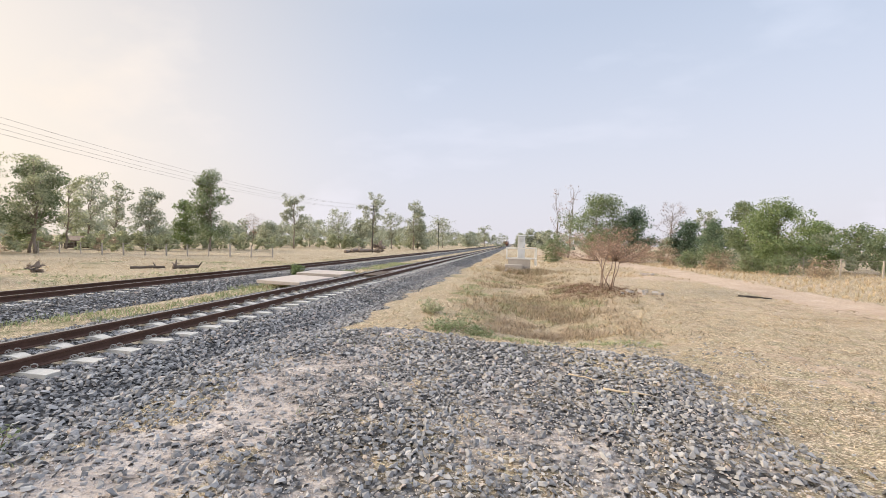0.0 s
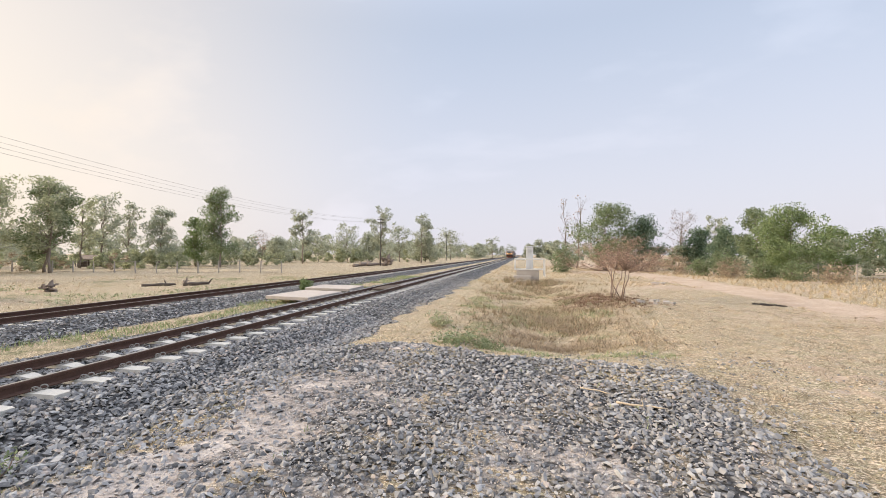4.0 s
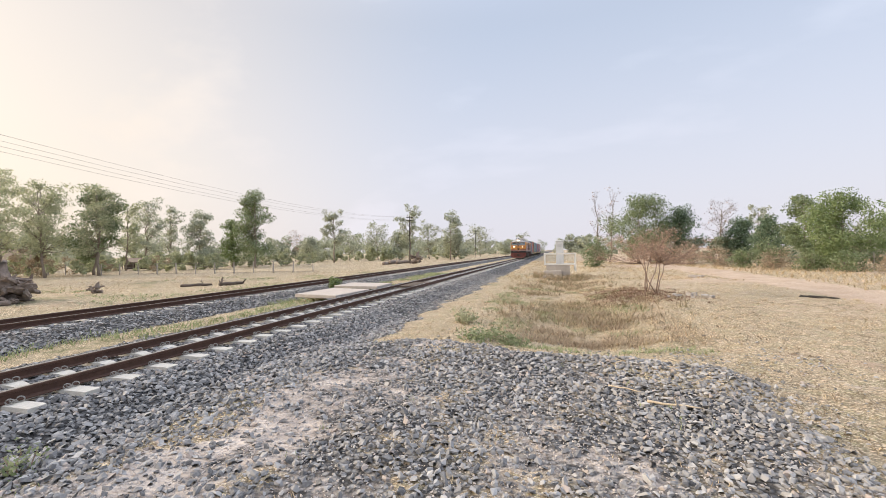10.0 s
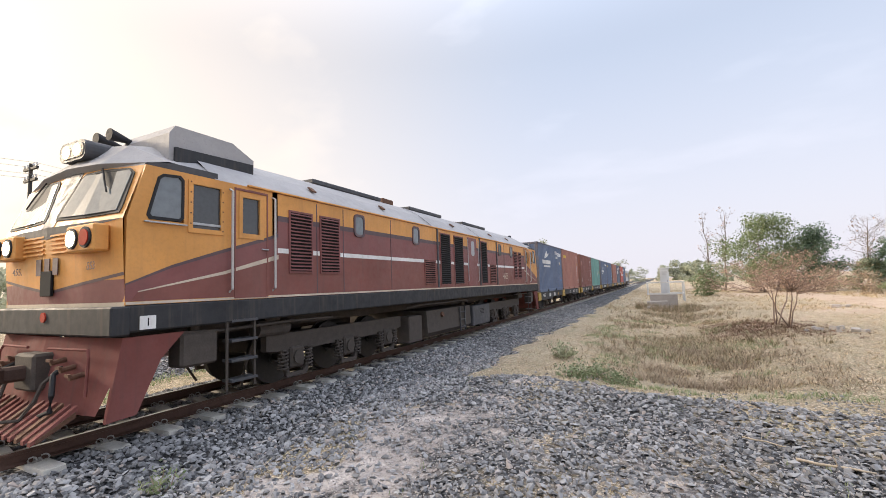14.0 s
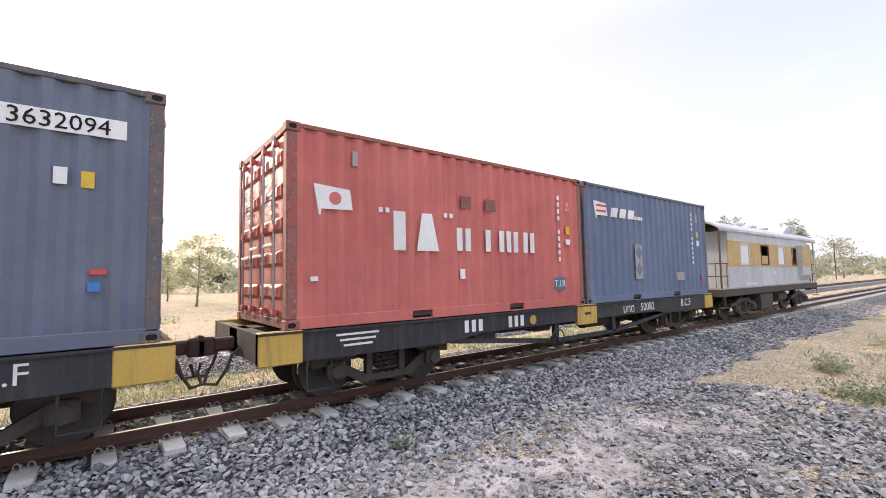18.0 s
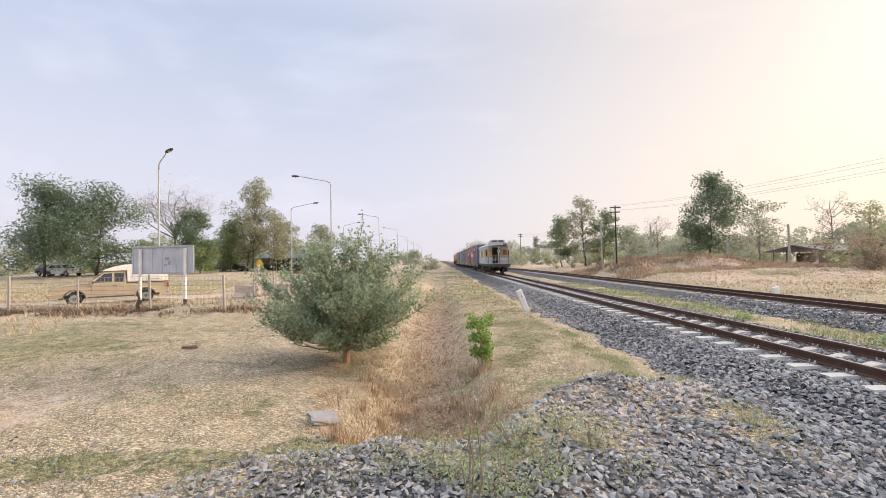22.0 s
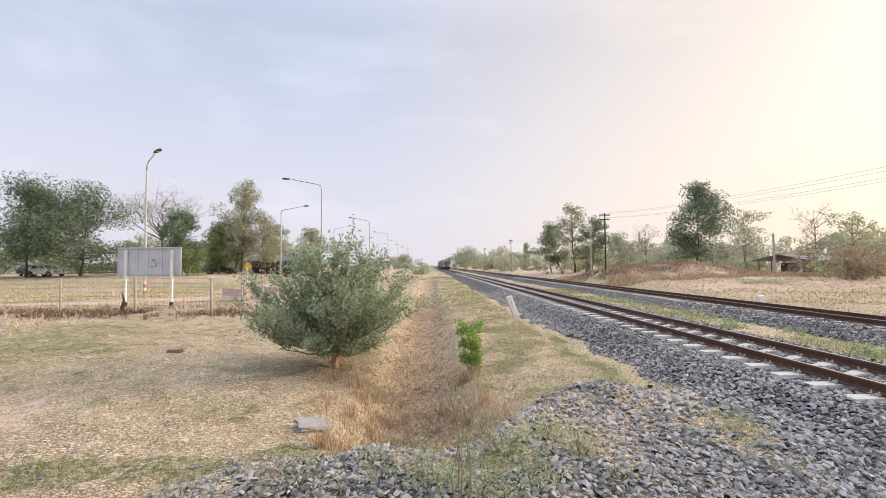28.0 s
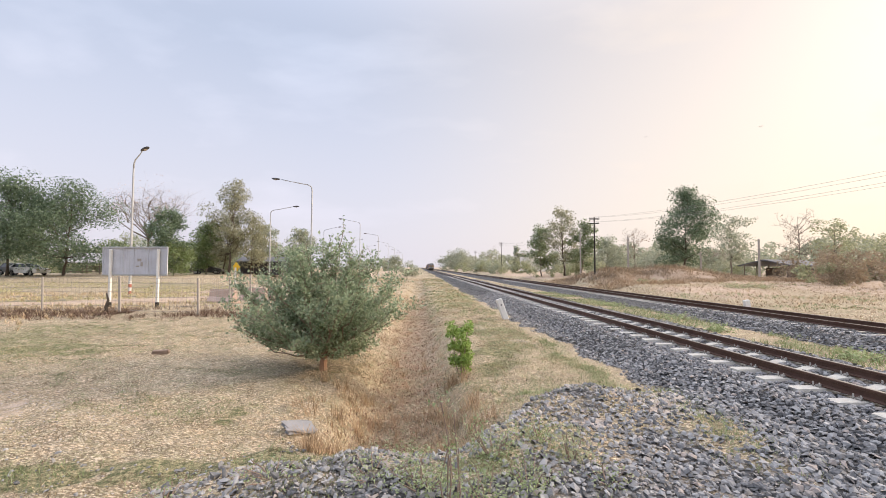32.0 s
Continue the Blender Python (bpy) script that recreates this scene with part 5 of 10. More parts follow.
for s in (-1, 1):
    for y0, y1, z0, z1, mt, n in ((2.30, 2.76, 1.85, 2.79, M_MAROON, 17), (3.00, 3.46, 1.85, 2.79, M_MAROON, 17), (6.72, 7.26, 1.58, 2.18, M_BROWNRED, 11), (7.62, 8.20, 1.58, 2.93, M_MAROON, 24), (8.50, 9.10, 1.58, 2.93, M_MAROON, 24),
                                  (10.60, 11.12, 1.58, 2.93, M_MAROON, 24), (11.42, 11.98, 1.56, 2.18, M_BROWNRED, 11), (14.25, 14.63, 1.72, 2.78, M_MAROON, 17), (14.86, 15.24, 1.72, 2.78, M_MAROON, 17)):
        louvre(y0, y1, z0, z1, s, mt, n)
    for y in (4.08, 6.30, 12.5, 13.9):
        win = part("porthole", ring(rounded(0.34, 0.44, 0.09), rounded(0.25, 0.35, 0.07), s * (LW + 0.003), s * (LW + 0.022), "x"), M_PURPLE, loco, "rounded engine-room window", at=pose(0, y, 2.76))
        part("pane", MB().prism(rounded(0.25, 0.35, 0.07), s * (LW + 0.004), s * (LW + 0.010), "x"), M_WINDOW, win)
    # engine-room door with a ladder of hand holds beside it
    dr = part("body_door", MB().box(s * (LW + 0.006), 9.84, 2.24, 0.014, 0.72, 1.5, 0.004), M_MAROON, loco)
    part("door_pane", MB().prism(rounded(0.26, 0.46, 0.08), s * (LW + 0.014), s * (LW + 0.020), "x"), M_GALV, dr, at=pose(0, 9.87, 2.66))
    for y in (9.40, 10.26):
        part("grab_rail", MB().tube([(s * (LW + 0.01), y, 1.62), (s * (LW + 0.05), y, 1.66), (s * (LW + 0.05), y, 2.9), (s * (LW + 0.01), y, 2.94)], 0.012, 6), M_GALV, dr)
lettering("4553", 0.30, M_CREAM, loco, pose(LW + 0.006, 13.1, 1.80, 90, 0, 90), "cream painted running number")


def cab(end):
    """A full-width cab; end -1 leads, 1 trails. Built for the leading end and turned for the other."""
    turn = Matrix.Identity(4) if end < 0 else Matrix.Translation((0, LL, 0)) @ Matrix.Rotation(math.pi, 4, "Z")
    cb = part("cab", MB().box(0, 1.05, 1.47, 2 * LW - 0.06, 1.7, 0.04), M_DKGREY, loco, "orange driver's cab with raked windscreens", at=turn)
    # side walls with three openings, as an outline filled round them
    for s in (-1, 1):
        x0, x1 = s * (LW - 0.05), s * LW
        for a, b, lo, hi in ((-0.06, 0.62, 1.45, 2.42), (0.58, 0.66, 2.42, Z1), (0.62, 2.05, 1.45, 2.32), (0.66, 1.10, 2.95, Z1), (1.10, 1.39, 2.32, Z1), (1.39, 1.73, 2.90, Z1), (1.73, 2.05, 2.32, Z1), (0.62, 0.66, 2.32, 2.42)):
            part("cab_side", MB().box((x0 + x1) / 2, (a + b) / 2, (lo + hi) / 2, 0.05, b - a, hi - lo), M_ORANGE, cb)
        part("cab_side", MB().prism([(-0.06, 2.42), (0.13, Z1), (0.58, Z1), (0.58, 2.96), (0.52, 2.98), (0.32, 2.96), (0.27, 2.92), (0.16, 2.50), (0.18, 2.44), (0.20, 2.42)], x0, x1, "x"), M_ORANGE, cb)
        # maroon sweep that rises from the nose, and a pale line in it
        part("maroon_sweep", MB().prism([(-0.06, 1.49), (-0.06, 1.67), (0.44, 1.87), (1.04, 2.06), (1.81, 2.29), (2.06, 2.37), (2.06, 1.49)], s * LW, s * (LW + 0.003), "x"), M_MAROON, cb)
        part("sweep_edge", MB().prism([(-0.06, 1.665), (0.44, 1.865), (1.04, 2.055), (1.81, 2.285), (2.06, 2.365), (2.06, 2.42), (1.81, 2.335), (1.04, 2.10), (0.44, 1.90), (-0.06, 1.685)], s * LW, s * (LW + 0.004), "x"), M_PURPLE, cb)
        part("lower_sweep", MB().prism([(0.07, 1.59), (1.12, 1.79), (2.06, 2.02), (2.06, 1.49), (0.0, 1.49)], s * (LW + 0.003), s * (LW + 0.0045), "x"), M_BROWNRED, cb)
        part("pale_line", MB().prism([(0.07, 1.60), (1.12, 1.83), (2.06, 2.10), (2.06, 2.03), (1.12, 1.79), (0.07, 1.59)], s * (LW + 0.0045), s * (LW + 0.0065), "x"), M_CREAM, cb)
        # quarter light, sliding window, door
        qo = [(0.14, 2.47), (0.17, 2.42), (0.54, 2.43), (0.58, 2.47), (0.58, 2.95), (0.53, 3.0), (0.32, 2.98), (0.26, 2.93)]
        qi = [(0.18, 2.49), (0.20, 2.46), (0.52, 2.46), (0.55, 2.49), (0.55, 2.93), (0.51, 2.965), (0.34, 2.95), (0.29, 2.91)]
        q = part("quarter_light", ring(qo, qi, s * (LW - 0.03), s * (LW + 0.008), "x"), M_RUBBER, cb)
        part("pane", MB().prism(qi, s * (LW - 0.012), s * (LW - 0.006), "x"), M_WINDOW, q)
        part("rain_strip", MB().box(s * (LW + 0.02), 0.36, 2.39, 0.03, 0.5, 0.018, 0.004), M_GALV, q)
        wn_ = part("cab_window", ring([(0.63, 2.31), (1.13, 2.31), (1.13, 2.98), (0.63, 2.98)], [(0.69, 2.37), (1.08, 2.37), (1.08, 2.93), (0.69, 2.93)], s * (LW - 0.03), s * (LW + 0.014), "x"), M_ORANGE, cb, "riveted orange window frame")
        part("pane", MB().box(s * (LW - 0.02), 0.885, 2.65, 0.006, 0.40, 0.58), M_CABGLASS, wn_)
        part("sill_bar", MB().box(s * (LW - 0.005), 0.885, 2.43, 0.02, 0.40, 0.03), M_GALV, wn_)
        for k in range(10):
            part("rivet", MB().cyl((s * (LW + 0.013), 0.66 if k % 2 else 1.105, 2.36 + 0.066 * k), (s * (LW + 0.019), 0.66 if k % 2 else 1.105, 2.36 + 0.066 * k), 0.010, 6), M_RUST, wn_)
        dr = part("cab_door", ring([(1.36, 2.30), (1.78, 2.30), (1.78, 2.94), (1.36, 2.94)], [(1.42, 2.37), (1.71, 2.37), (1.71, 2.88), (1.42, 2.88)], s * (LW - 0.03), s * (LW + 0.012), "x"), M_ORANGE, cb, "cab door with an orange window frame")
        part("door_frame", ring([(1.29, 1.47), (1.86, 1.47), (1.86, 3.00), (1.29, 3.00)], [(1.31, 1.50), (1.84, 1.50), (1.84, 2.97), (1.31, 2.97)], s * LW, s * (LW + 0.012), "x"), M_BROWNRED, dr)
        part("pane", MB().box(s * (LW - 0.02), 1.565, 2.63, 0.006, 0.32, 0.54), M_CABGLASS, dr)
        part("handle", MB().box(s * (LW + 0.02), 1.80, 2.16, 0.03, 0.12, 0.02, 0.005), M_GALV, dr)
        for y in (1.22, 1.95):
            part("grab_rail", MB().tube([(s * LW, y, 1.56), (s * (LW + 0.06), y, 1.59), (s * (LW + 0.06), y, 2.93), (s * LW, y, 2.96)], 0.018, 6), M_RAILPALE, cb)
        for k in range(4):
            st = part("step", MB().box(s * 1.32, 1.46, 0.37 + k * 0.265, 0.20, 0.42, 0.035), M_DKGREY, cb)
        part("step_hanger", MB().box(s * 1.38, 1.20, 0.72, 0.03, 0.03, 0.92).box(s * 1.38, 1.64, 0.72, 0.03, 0.03, 0.92), M_GRIME, cb)
    # nose: lower face, raked screens, brow
    def face(y_edge, z):
        return [(-LW, y_edge + 0.05, z), (-0.7, y_edge - 0.02, z), (0, y_edge - 0.05, z), (0.7, y_edge - 0.02, z), (LW, y_edge + 0.05, z)]
    rows = [face(-0.10, 1.45), face(-0.13, 1.9), face(-0.15, 2.40)]
    part("nose", MB().sheet(rows), M_ORANGE, cb)
    def strip(z_mid, z_side, z_mid2, z_side2, mat, name, off, label=""):
        """A chevron band across the nose."""
        m, top, low = MB(), [], []
        for x, f in ((-LW, 1.0), (-0.7, 0.5), (0, 0.0), (0.7, 0.5), (LW, 1.0)):
            for zz, ls in ((z_mid + (z_side - z_mid) * f, low), (z_mid2 + (z_side2 - z_mid2) * f, top)):
                y = -0.10 - 0.05 * min(1, (zz - 1.45) / 0.95) + (0.05 if abs(x) > 1 else -0.02 if abs(x) > 0.1 else -0.05)
                ls.append((x, y - off, zz))
        m.sheet([low, top])
        part(name, m, mat, cb, label)
    strip(1.45, 1.45, 1.62, 1.80, M_MAROON, "maroon_chevron", 0.004)
    strip(1.60, 1.78, 1.635, 1.815, M_PURPLE, "chevron_line", 0.006)
    strip(2.26, 2.40, 2.40, 2.401, M_DKGREY, "dark_vee", 0.005)
    strip(1.44, 1.44, 1.485, 1.485, M_CREAM, "nose_sill_line", 0.008)
    # windscreen panel, dark grey centre post, two screens
    low, high = face(-0.15, 2.40), [(-1.36, 0.13, 3.05), (-0.68, 0.07, 3.09), (0, 0.05, 3.11), (0.68, 0.07, 3.09), (1.36, 0.13, 3.05)]
    part("screen_surround", MB().sheet([low, high]), M_ORANGE, cb)
    def on_screen(u, v, off=0.0):
        """u from -1 to 1 across, v from 0 to 1 up the raked front."""
        i = min(3, int((u + 1) * 2))
        f = (u + 1) * 2 - i
        a = Vector(low[i]).lerp(Vector(low[i + 1]), f)
        b = Vector(high[i]).lerp(Vector(high[i + 1]), f)
        return a.lerp(b, v) + Vector((0, -1, 0.6)).normalized() * off
    def patch(pts, off, mat, name, parent, label=""):
        f, bk = [on_screen(u, v, off) for u, v in pts], [on_screen(u, v, off - 0.008) for u, v in pts]
        n = len(pts)
        return part(name, MB().add(f + bk, [tuple(range(n))[::-1], tuple(range(n, 2 * n))] + [(i, (i + 1) % n, n + (i + 1) % n, n + i) for i in range(n)]), mat, parent, label)
    patch([(-0.10, 0.0), (-0.02, -0.0), (0.02, -0.0), (0.10, 0.0), (0.17, 1.0), (0.0, 1.0), (-0.17, 1.0)], 0.006, M_DKGREY, "centre_post", cb, "dark grey centre post")
    for s in (-1, 1):
        sc = patch([(s * 0.10, 0.10), (s * 0.5, 0.08), (s * 0.94, 0.10), (s * 0.95, 0.22), (s * 0.93, 0.86), (s * 0.86, 0.95), (s * 0.5, 0.97), (s * 0.24, 0.95), (s * 0.19, 0.88), (s * 0.085, 0.2)], 0.012, M_RUBBER, "screen_frame", cb)
        patch([(s * 0.13, 0.15), (s * 0.5, 0.13), (s * 0.90, 0.15), (s * 0.90, 0.85), (s * 0.85, 0.91), (s * 0.5, 0.92), (s * 0.26, 0.91), (s * 0.22, 0.85)], 0.018, M_WINDOW, "windscreen", sc, "sky-reflecting windscreen")
        wiper = part("wiper", MB().tube([on_screen(s * 0.5, 0.98, 0.03), on_screen(s * 0.62, 0.7, 0.04), on_screen(s * 0.70, 0.5, 0.035)], 0.010, 5), M_RUBBER, sc)
        # lamp housing with two lenses
        lh = part("lamp_housing", MB().box(s * 0.92, -0.20, 2.20, 0.58, 0.16, 0.30, 0.02), M_ORANGE, cb)
        for k, lit in ((-0.14, True), (0.14, False)):
            x = s * (0.92 + k)
            part("lamp_rim", MB().cyl((x, -0.27, 2.20), (x, -0.30, 2.20), 0.115, 18), M_RUBBER, lh)
            part("lens", MB().cyl((x, -0.295, 2.20), (x, -0.31, 2.20), 0.09, 18), (M_LAMP if end < 0 else M_LENS) if lit else M_REDLENS, lh, "lit round headlamp" if lit and end < 0 else "round red marker lamp")
        for k in range(5):
            part("nose_grille_bar", MB().box(s * 0.34, -0.185, 2.09 + k * 0.052, 0.52, 0.03, 0.022), M_ORANGE, cb)
        lettering("4553", 0.13, M_PURPLE, cb, pose(s * 0.86, -0.146, 1.90, 90, 0, -4 * s), "small dark running number")
    for k in range(3):
        part("worn_initial", MB().box(-0.2 + 0.2 * k, -0.19, 1.93, 0.12, 0.006, 0.20), M_PURPLE, cb, "worn dark initial")
    part("nose_hatch", MB().box(0, -0.185, 1.73, 0.26, 0.03, 0.30, 0.006), M_DARK, cb, "black square socket cover")
    # brow over the screens, running back to the roof
    brow = [high, [(-1.37, 0.14, 3.08), (-0.68, 0.01, 3.14), (0, -0.02, 3.17), (0.68, 0.01, 3.14), (1.37, 0.14, 3.08)], [(-1.30, 0.45, 3.17), (-0.66, 0.34, 3.46), (0, 0.32, 3.54), (0.66, 0.34, 3.46), (1.30, 0.45, 3.17)], [(x, 1.02, z) for x, z in ((-1.3, 3.14), (-0.62, 3.60), (0, 3.70), (0.62, 3.60), (1.3, 3.14))]]
    part("brow", MB().sheet(brow), M_ROOF, cb, "dusty grey brow")
    part("brow_side", MB().prism([(0.13, Z1 - 0.02), (0.15, 3.08), (0.45, 3.14), (1.05, 3.14), (1.05, Z1 - 0.02)], -LW + 0.02, LW - 0.02, "x"), M_DKGREY, cb)
    hl = part("headlamp_box", MB().prism(rounded(0.62, 0.25, 0.10), -0.02, 0.34, "y"), M_DKGREY, cb, at=pose(0, 0.04, 3.41))
    part("lamp_plate", MB().prism(rounded(0.54, 0.18, 0.08), -0.028, -0.02, "y"), M_CREAM, hl, "cream lamp glass")
    for x in (-0.13, 0.13):
        part("lens", MB().cyl((x, -0.026, 0), (x, -0.04, 0), 0.075, 16), M_LAMP if end < 0 else M_LENS, hl, "lit round headlamp" if end < 0 else "")
    for x, l in ((-0.28, 0.34), (0.05, 0.30)):
        hn = part("horn", MB().cyl((x, 0.42, 3.74), (x, 0.42 + l, 3.70), 0.080, 14, 0.022).cyl((x, 0.40, 3.74), (x, 0.42, 3.74), 0.085, 14).box(x, 0.65, 3.62, 0.06, 0.06, 0.18), M_RUBBER, cb, "air horn")
    ac = part("cooling_unit", MB().prism([(0.64, 3.28), (0.64, 3.66), (0.72, 3.78), (1.58, 3.78), (1.96, 3.60), (1.96, 3.28)], -0.10, 0.98, "x"), M_ROOF, cb, "dusty grey roof cooling unit")
    part("unit_grille", MB().prism([(0.70, 3.24), (0.70, 3.48), (1.92, 3.52), (1.92, 3.24)], 0.98, 1.02, "x"), M_BLACK, ac)
    # buffer beam, plough and cowcatcher
    part("buffer_beam", MB().box(0, -0.10, 1.28, 2 * LW + 0.04, 0.20, 0.32, 0.02), M_BLACK, cb)
    part("emblem", MB().cyl((0, -0.20, 1.33), (0, -0.215, 1.33), 0.06, 12), M_REDLENS, cb)
    pl_ = part("end_plate", MB().box(LW + 0.026, 0.17, 1.25, 0.012, 0.17, 0.15), M_WHITE, cb, "small white plate")
    lettering("1", 0.13, M_DARK, pl_, pose(LW + 0.034, 0.17, 1.25, 90, 0, 90))
    part("plough", MB().sheet([[(-1.38, -0.06, 1.10), (0, -0.16, 1.10), (1.38, -0.06, 1.10)], [(-1.34, -0.14, 0.62), (0, -0.26, 0.62), (1.34, -0.14, 0.62)], [(-1.18, -0.20, 0.30), (0, -0.34, 0.30), (1.18, -0.20, 0.30)]]), M_REDPLOUGH, cb, "dusty red plough plate")
    for s in (-1, 1):
        part("plough_wing", MB().prism([(-0.06, 1.10), (-0.14, 0.62), (-0.20, 0.24), (0.10, 0.26), (0.35, 0.82), (0.62, 1.10)], s * 1.33, s * 1.38, "x"), M_REDPLOUGH, cb)
        part("hand_rail", MB().tube([(s * 0.25, -0.24, 0.98), (s * 1.0, -0.20, 0.98), (s * 1.06, -0.22, 0.90), (s * 1.06, -0.24, 0.5)], 0.018, 6), M_REDPLOUGH, cb)
        part("brake_hose", MB().tube([(s * 0.55, -0.24, 0.78), (s * 0.62, -0.34, 0.72), (s * 0.74, -0.40, 0.52), (s * 0.72, -0.40, 0.36), (s * 0.55, -0.42, 0.30)], 0.028, 7), M_RUBBER, cb)
        for k in range(3):
            part("air_cock", MB().cyl((s * (0.5 + 0.2 * k), -0.18, 0.86 - 0.07 * k), (s * (0.5 + 0.2 * k), -0.32, 0.84 - 0.07 * k), 0.03, 8).box(s * (0.5 + 0.2 * k), -0.33, 0.87 - 0.07 * k, 0.09, 0.03, 0.03), M_RUST, cb)
    cow = part("cowcatcher", MB().prism([(-0.30, 0.36), (-0.62, 0.17), (-0.62, 0.13), (-0.30, 0.30)], -1.02, 1.02, "x"), M_RUST, cb, "slatted rusty cowcatcher")
    for k in range(15):
        x = -0.98 + k * 0.14
        part("slat", MB().prism([(-0.28, 0.42), (-0.66, 0.16), (-0.66, 0.12), (-0.28, 0.36)], x - 0.03, x + 0.03, "x"), M_REDPLOUGH if k % 4 else M_RUST, cow)
    for s in (-1, 1):
        part("sand_box", MB().box(s * 1.20, 0.86, 0.86, 0.28, 0.50, 0.42, 0.03).cyl((s * 1.20, 0.86, 1.06), (s * 1.20, 0.86, 1.14), 0.07, 10), M_GRIME, cb, "grimy sand box behind the plough")
        part("brake_cylinder", MB().cyl((s * 1.08, 1.9, 0.98), (s * 1.08, 2.5, 0.98), 0.13, 14).box(s * 1.0, 2.2, 1.08, 0.3, 0.3, 0.14, 0.02), M_GRIME, cb)
        part("air_pipe", MB().tube([(s * 1.30, 0.55, 1.08), (s * 1.30, 1.2, 1.05), (s * 1.28, 2.4, 1.07), (s * 1.28, 3.4, 1.05)], 0.022, 6), M_GRIME, cb)
    coupling(cb, -0.25, -1, 0.72)
    part("coupler_box", MB().box(0, -0.26, 0.72, 0.46, 0.22, 0.42, 0.03), M_GRIME, cb)


cab(-1)
cab(1)


def loco_bogie(y):
    """A three-axle bogie with coil springs between wide frames."""
    b = part("bogie", MB().box(0, 0, 0.62, 1.6, 3.2, 0.22, 0.03), M_GRIME, loco, "grimy three-axle bogie", at=pose(0, y, 0))
    for s in (-1, 1):
        fr = part("side_frame", MB().prism([(-1.95, 0.62), (-1.95, 0.86), (1.95, 0.86), (1.95, 0.62), (1.5, 0.56), (-1.5, 0.56)], s * 0.98, s * 1.10, "x"), M_GRIME, b)
        for k in (-1.35, 0.0, 1.35):
            part("axle_box", MB().box(s * 1.08, k, 0.46, 0.16, 0.30, 0.34, 0.03).cyl((s * 1.1, k, 0.46), (s * 1.19, k, 0.46), 0.11, 14), M_GRIME, fr)
            part("hanger", MB().prism([(k - 0.36, 0.60), (k - 0.30, 0.60), (k - 0.16, 0.22), (k + 0.16, 0.22), (k + 0.30, 0.60), (k + 0.36, 0.60), (k + 0.22, 0.16), (k - 0.22, 0.16)], s * 1.08, s * 1.14, "x"), M_GRIME, fr)
            for d in (-0.27, 0.27):
                part("coil_spring", coil(s * 1.10, k + d, 0.26, 0.60, 0.075, 6, 0.018), M_GRIME, fr)
        part("sand_pipe", MB().tube([(s * 0.9, -2.0, 0.8), (s * 0.75, -2.05, 0.4), (s * 0.55, -1.95, 0.08)], 0.02, 6), M_GRIME, fr)
    for k in (-1.35, 0.0, 1.35):
        part("wheelset", wheel_mb(0.457), M_WHEEL, b, "steel wheels on one axle", at=pose(0, k, 0))


loco_bogie(4.05)
loco_bogie(LL - 4.05)
part("fuel_tank", MB().prism([(-1.22, 0.90), (-1.25, 0.34), (-1.05, 0.20), (1.05, 0.20), (1.25, 0.34), (1.22, 0.90)], 7.05, 9.9), M_GRIME, loco, "dusty fuel tank")
for s in (-1, 1):
    bx = part("battery_box", MB().box(s * 1.12, 10.75, 0.55, 0.34, 1.5, 0.62, 0.02), M_DKGREY, loco, "dusty grey battery box")
    for k in range(4):
        part("vent_slot", MB().box(s * 1.295, 10.75, 0.60 + k * 0.045, 0.01, 0.34, 0.015), M_DARK, bx)
    part("equipment_box", MB().box(s * 1.10, 6.42, 0.52, 0.34, 0.62, 0.62, 0.02), M_GRIME, loco)
    part("air_pipe", MB().tube([(s * 1.28, 6.0, 1.05), (s * 1.3, 6.6, 1.08), (s * 1.3, 9.5, 1.08), (s * 1.25, 9.7, 1.0)], 0.02, 6), M_GRIME, loco)
    lad = part("tank_ladder", MB().box(s * 1.27, 9.05, 0.55, 0.03, 0.04, 0.7).box(s * 1.27, 9.4, 0.55, 0.03, 0.04, 0.7), M_DKGREY, loco)
    for k in range(3):
        part("rung", MB().box(s * 1.27, 9.22, 0.30 + k * 0.22, 0.05, 0.34, 0.03), M_DKGREY, lad)
    part("filler_cap", MB().cyl((s * 1.2, 7.9, 0.75), (s * 1.28, 7.9, 0.77), 0.07, 12), M_RUST, loco)
part("underframe", MB().box(0, LL / 2, 1.05, 1.4, LL - 0.6, 0.2), M_GRIME, loco)
rolling(loco, -79.18)

# ---- brake van ----
M_VANGREY = painted("faded_grey_paint", (0.49, 0.515, 0.53), (0.22, 0.185, 0.15), 0.55, 0.65)
M_VANROOF = painted("pale_grey_roof_paint", (0.50, 0.51, 0.51), (0.18, 0.13, 0.10), 0.45, 0.7, False)
M_MUSTARD = painted("mustard_band_paint", (0.52, 0.345, 0.125), (0.30, 0.21, 0.13), 0.5, 0.6)
M_BLIND = plain("white_blind", (0.78, 0.77, 0.75), 0.8, 0, 0.06, 5, 0.05)
M_FADEDWHITE = painted("faded_white_lettering", (0.62, 0.60, 0.55), (0.30, 0.27, 0.23), 0.7, 0.7)
M_INSIDE = plain("van_interior", (0.24, 0.25, 0.27), 0.9)

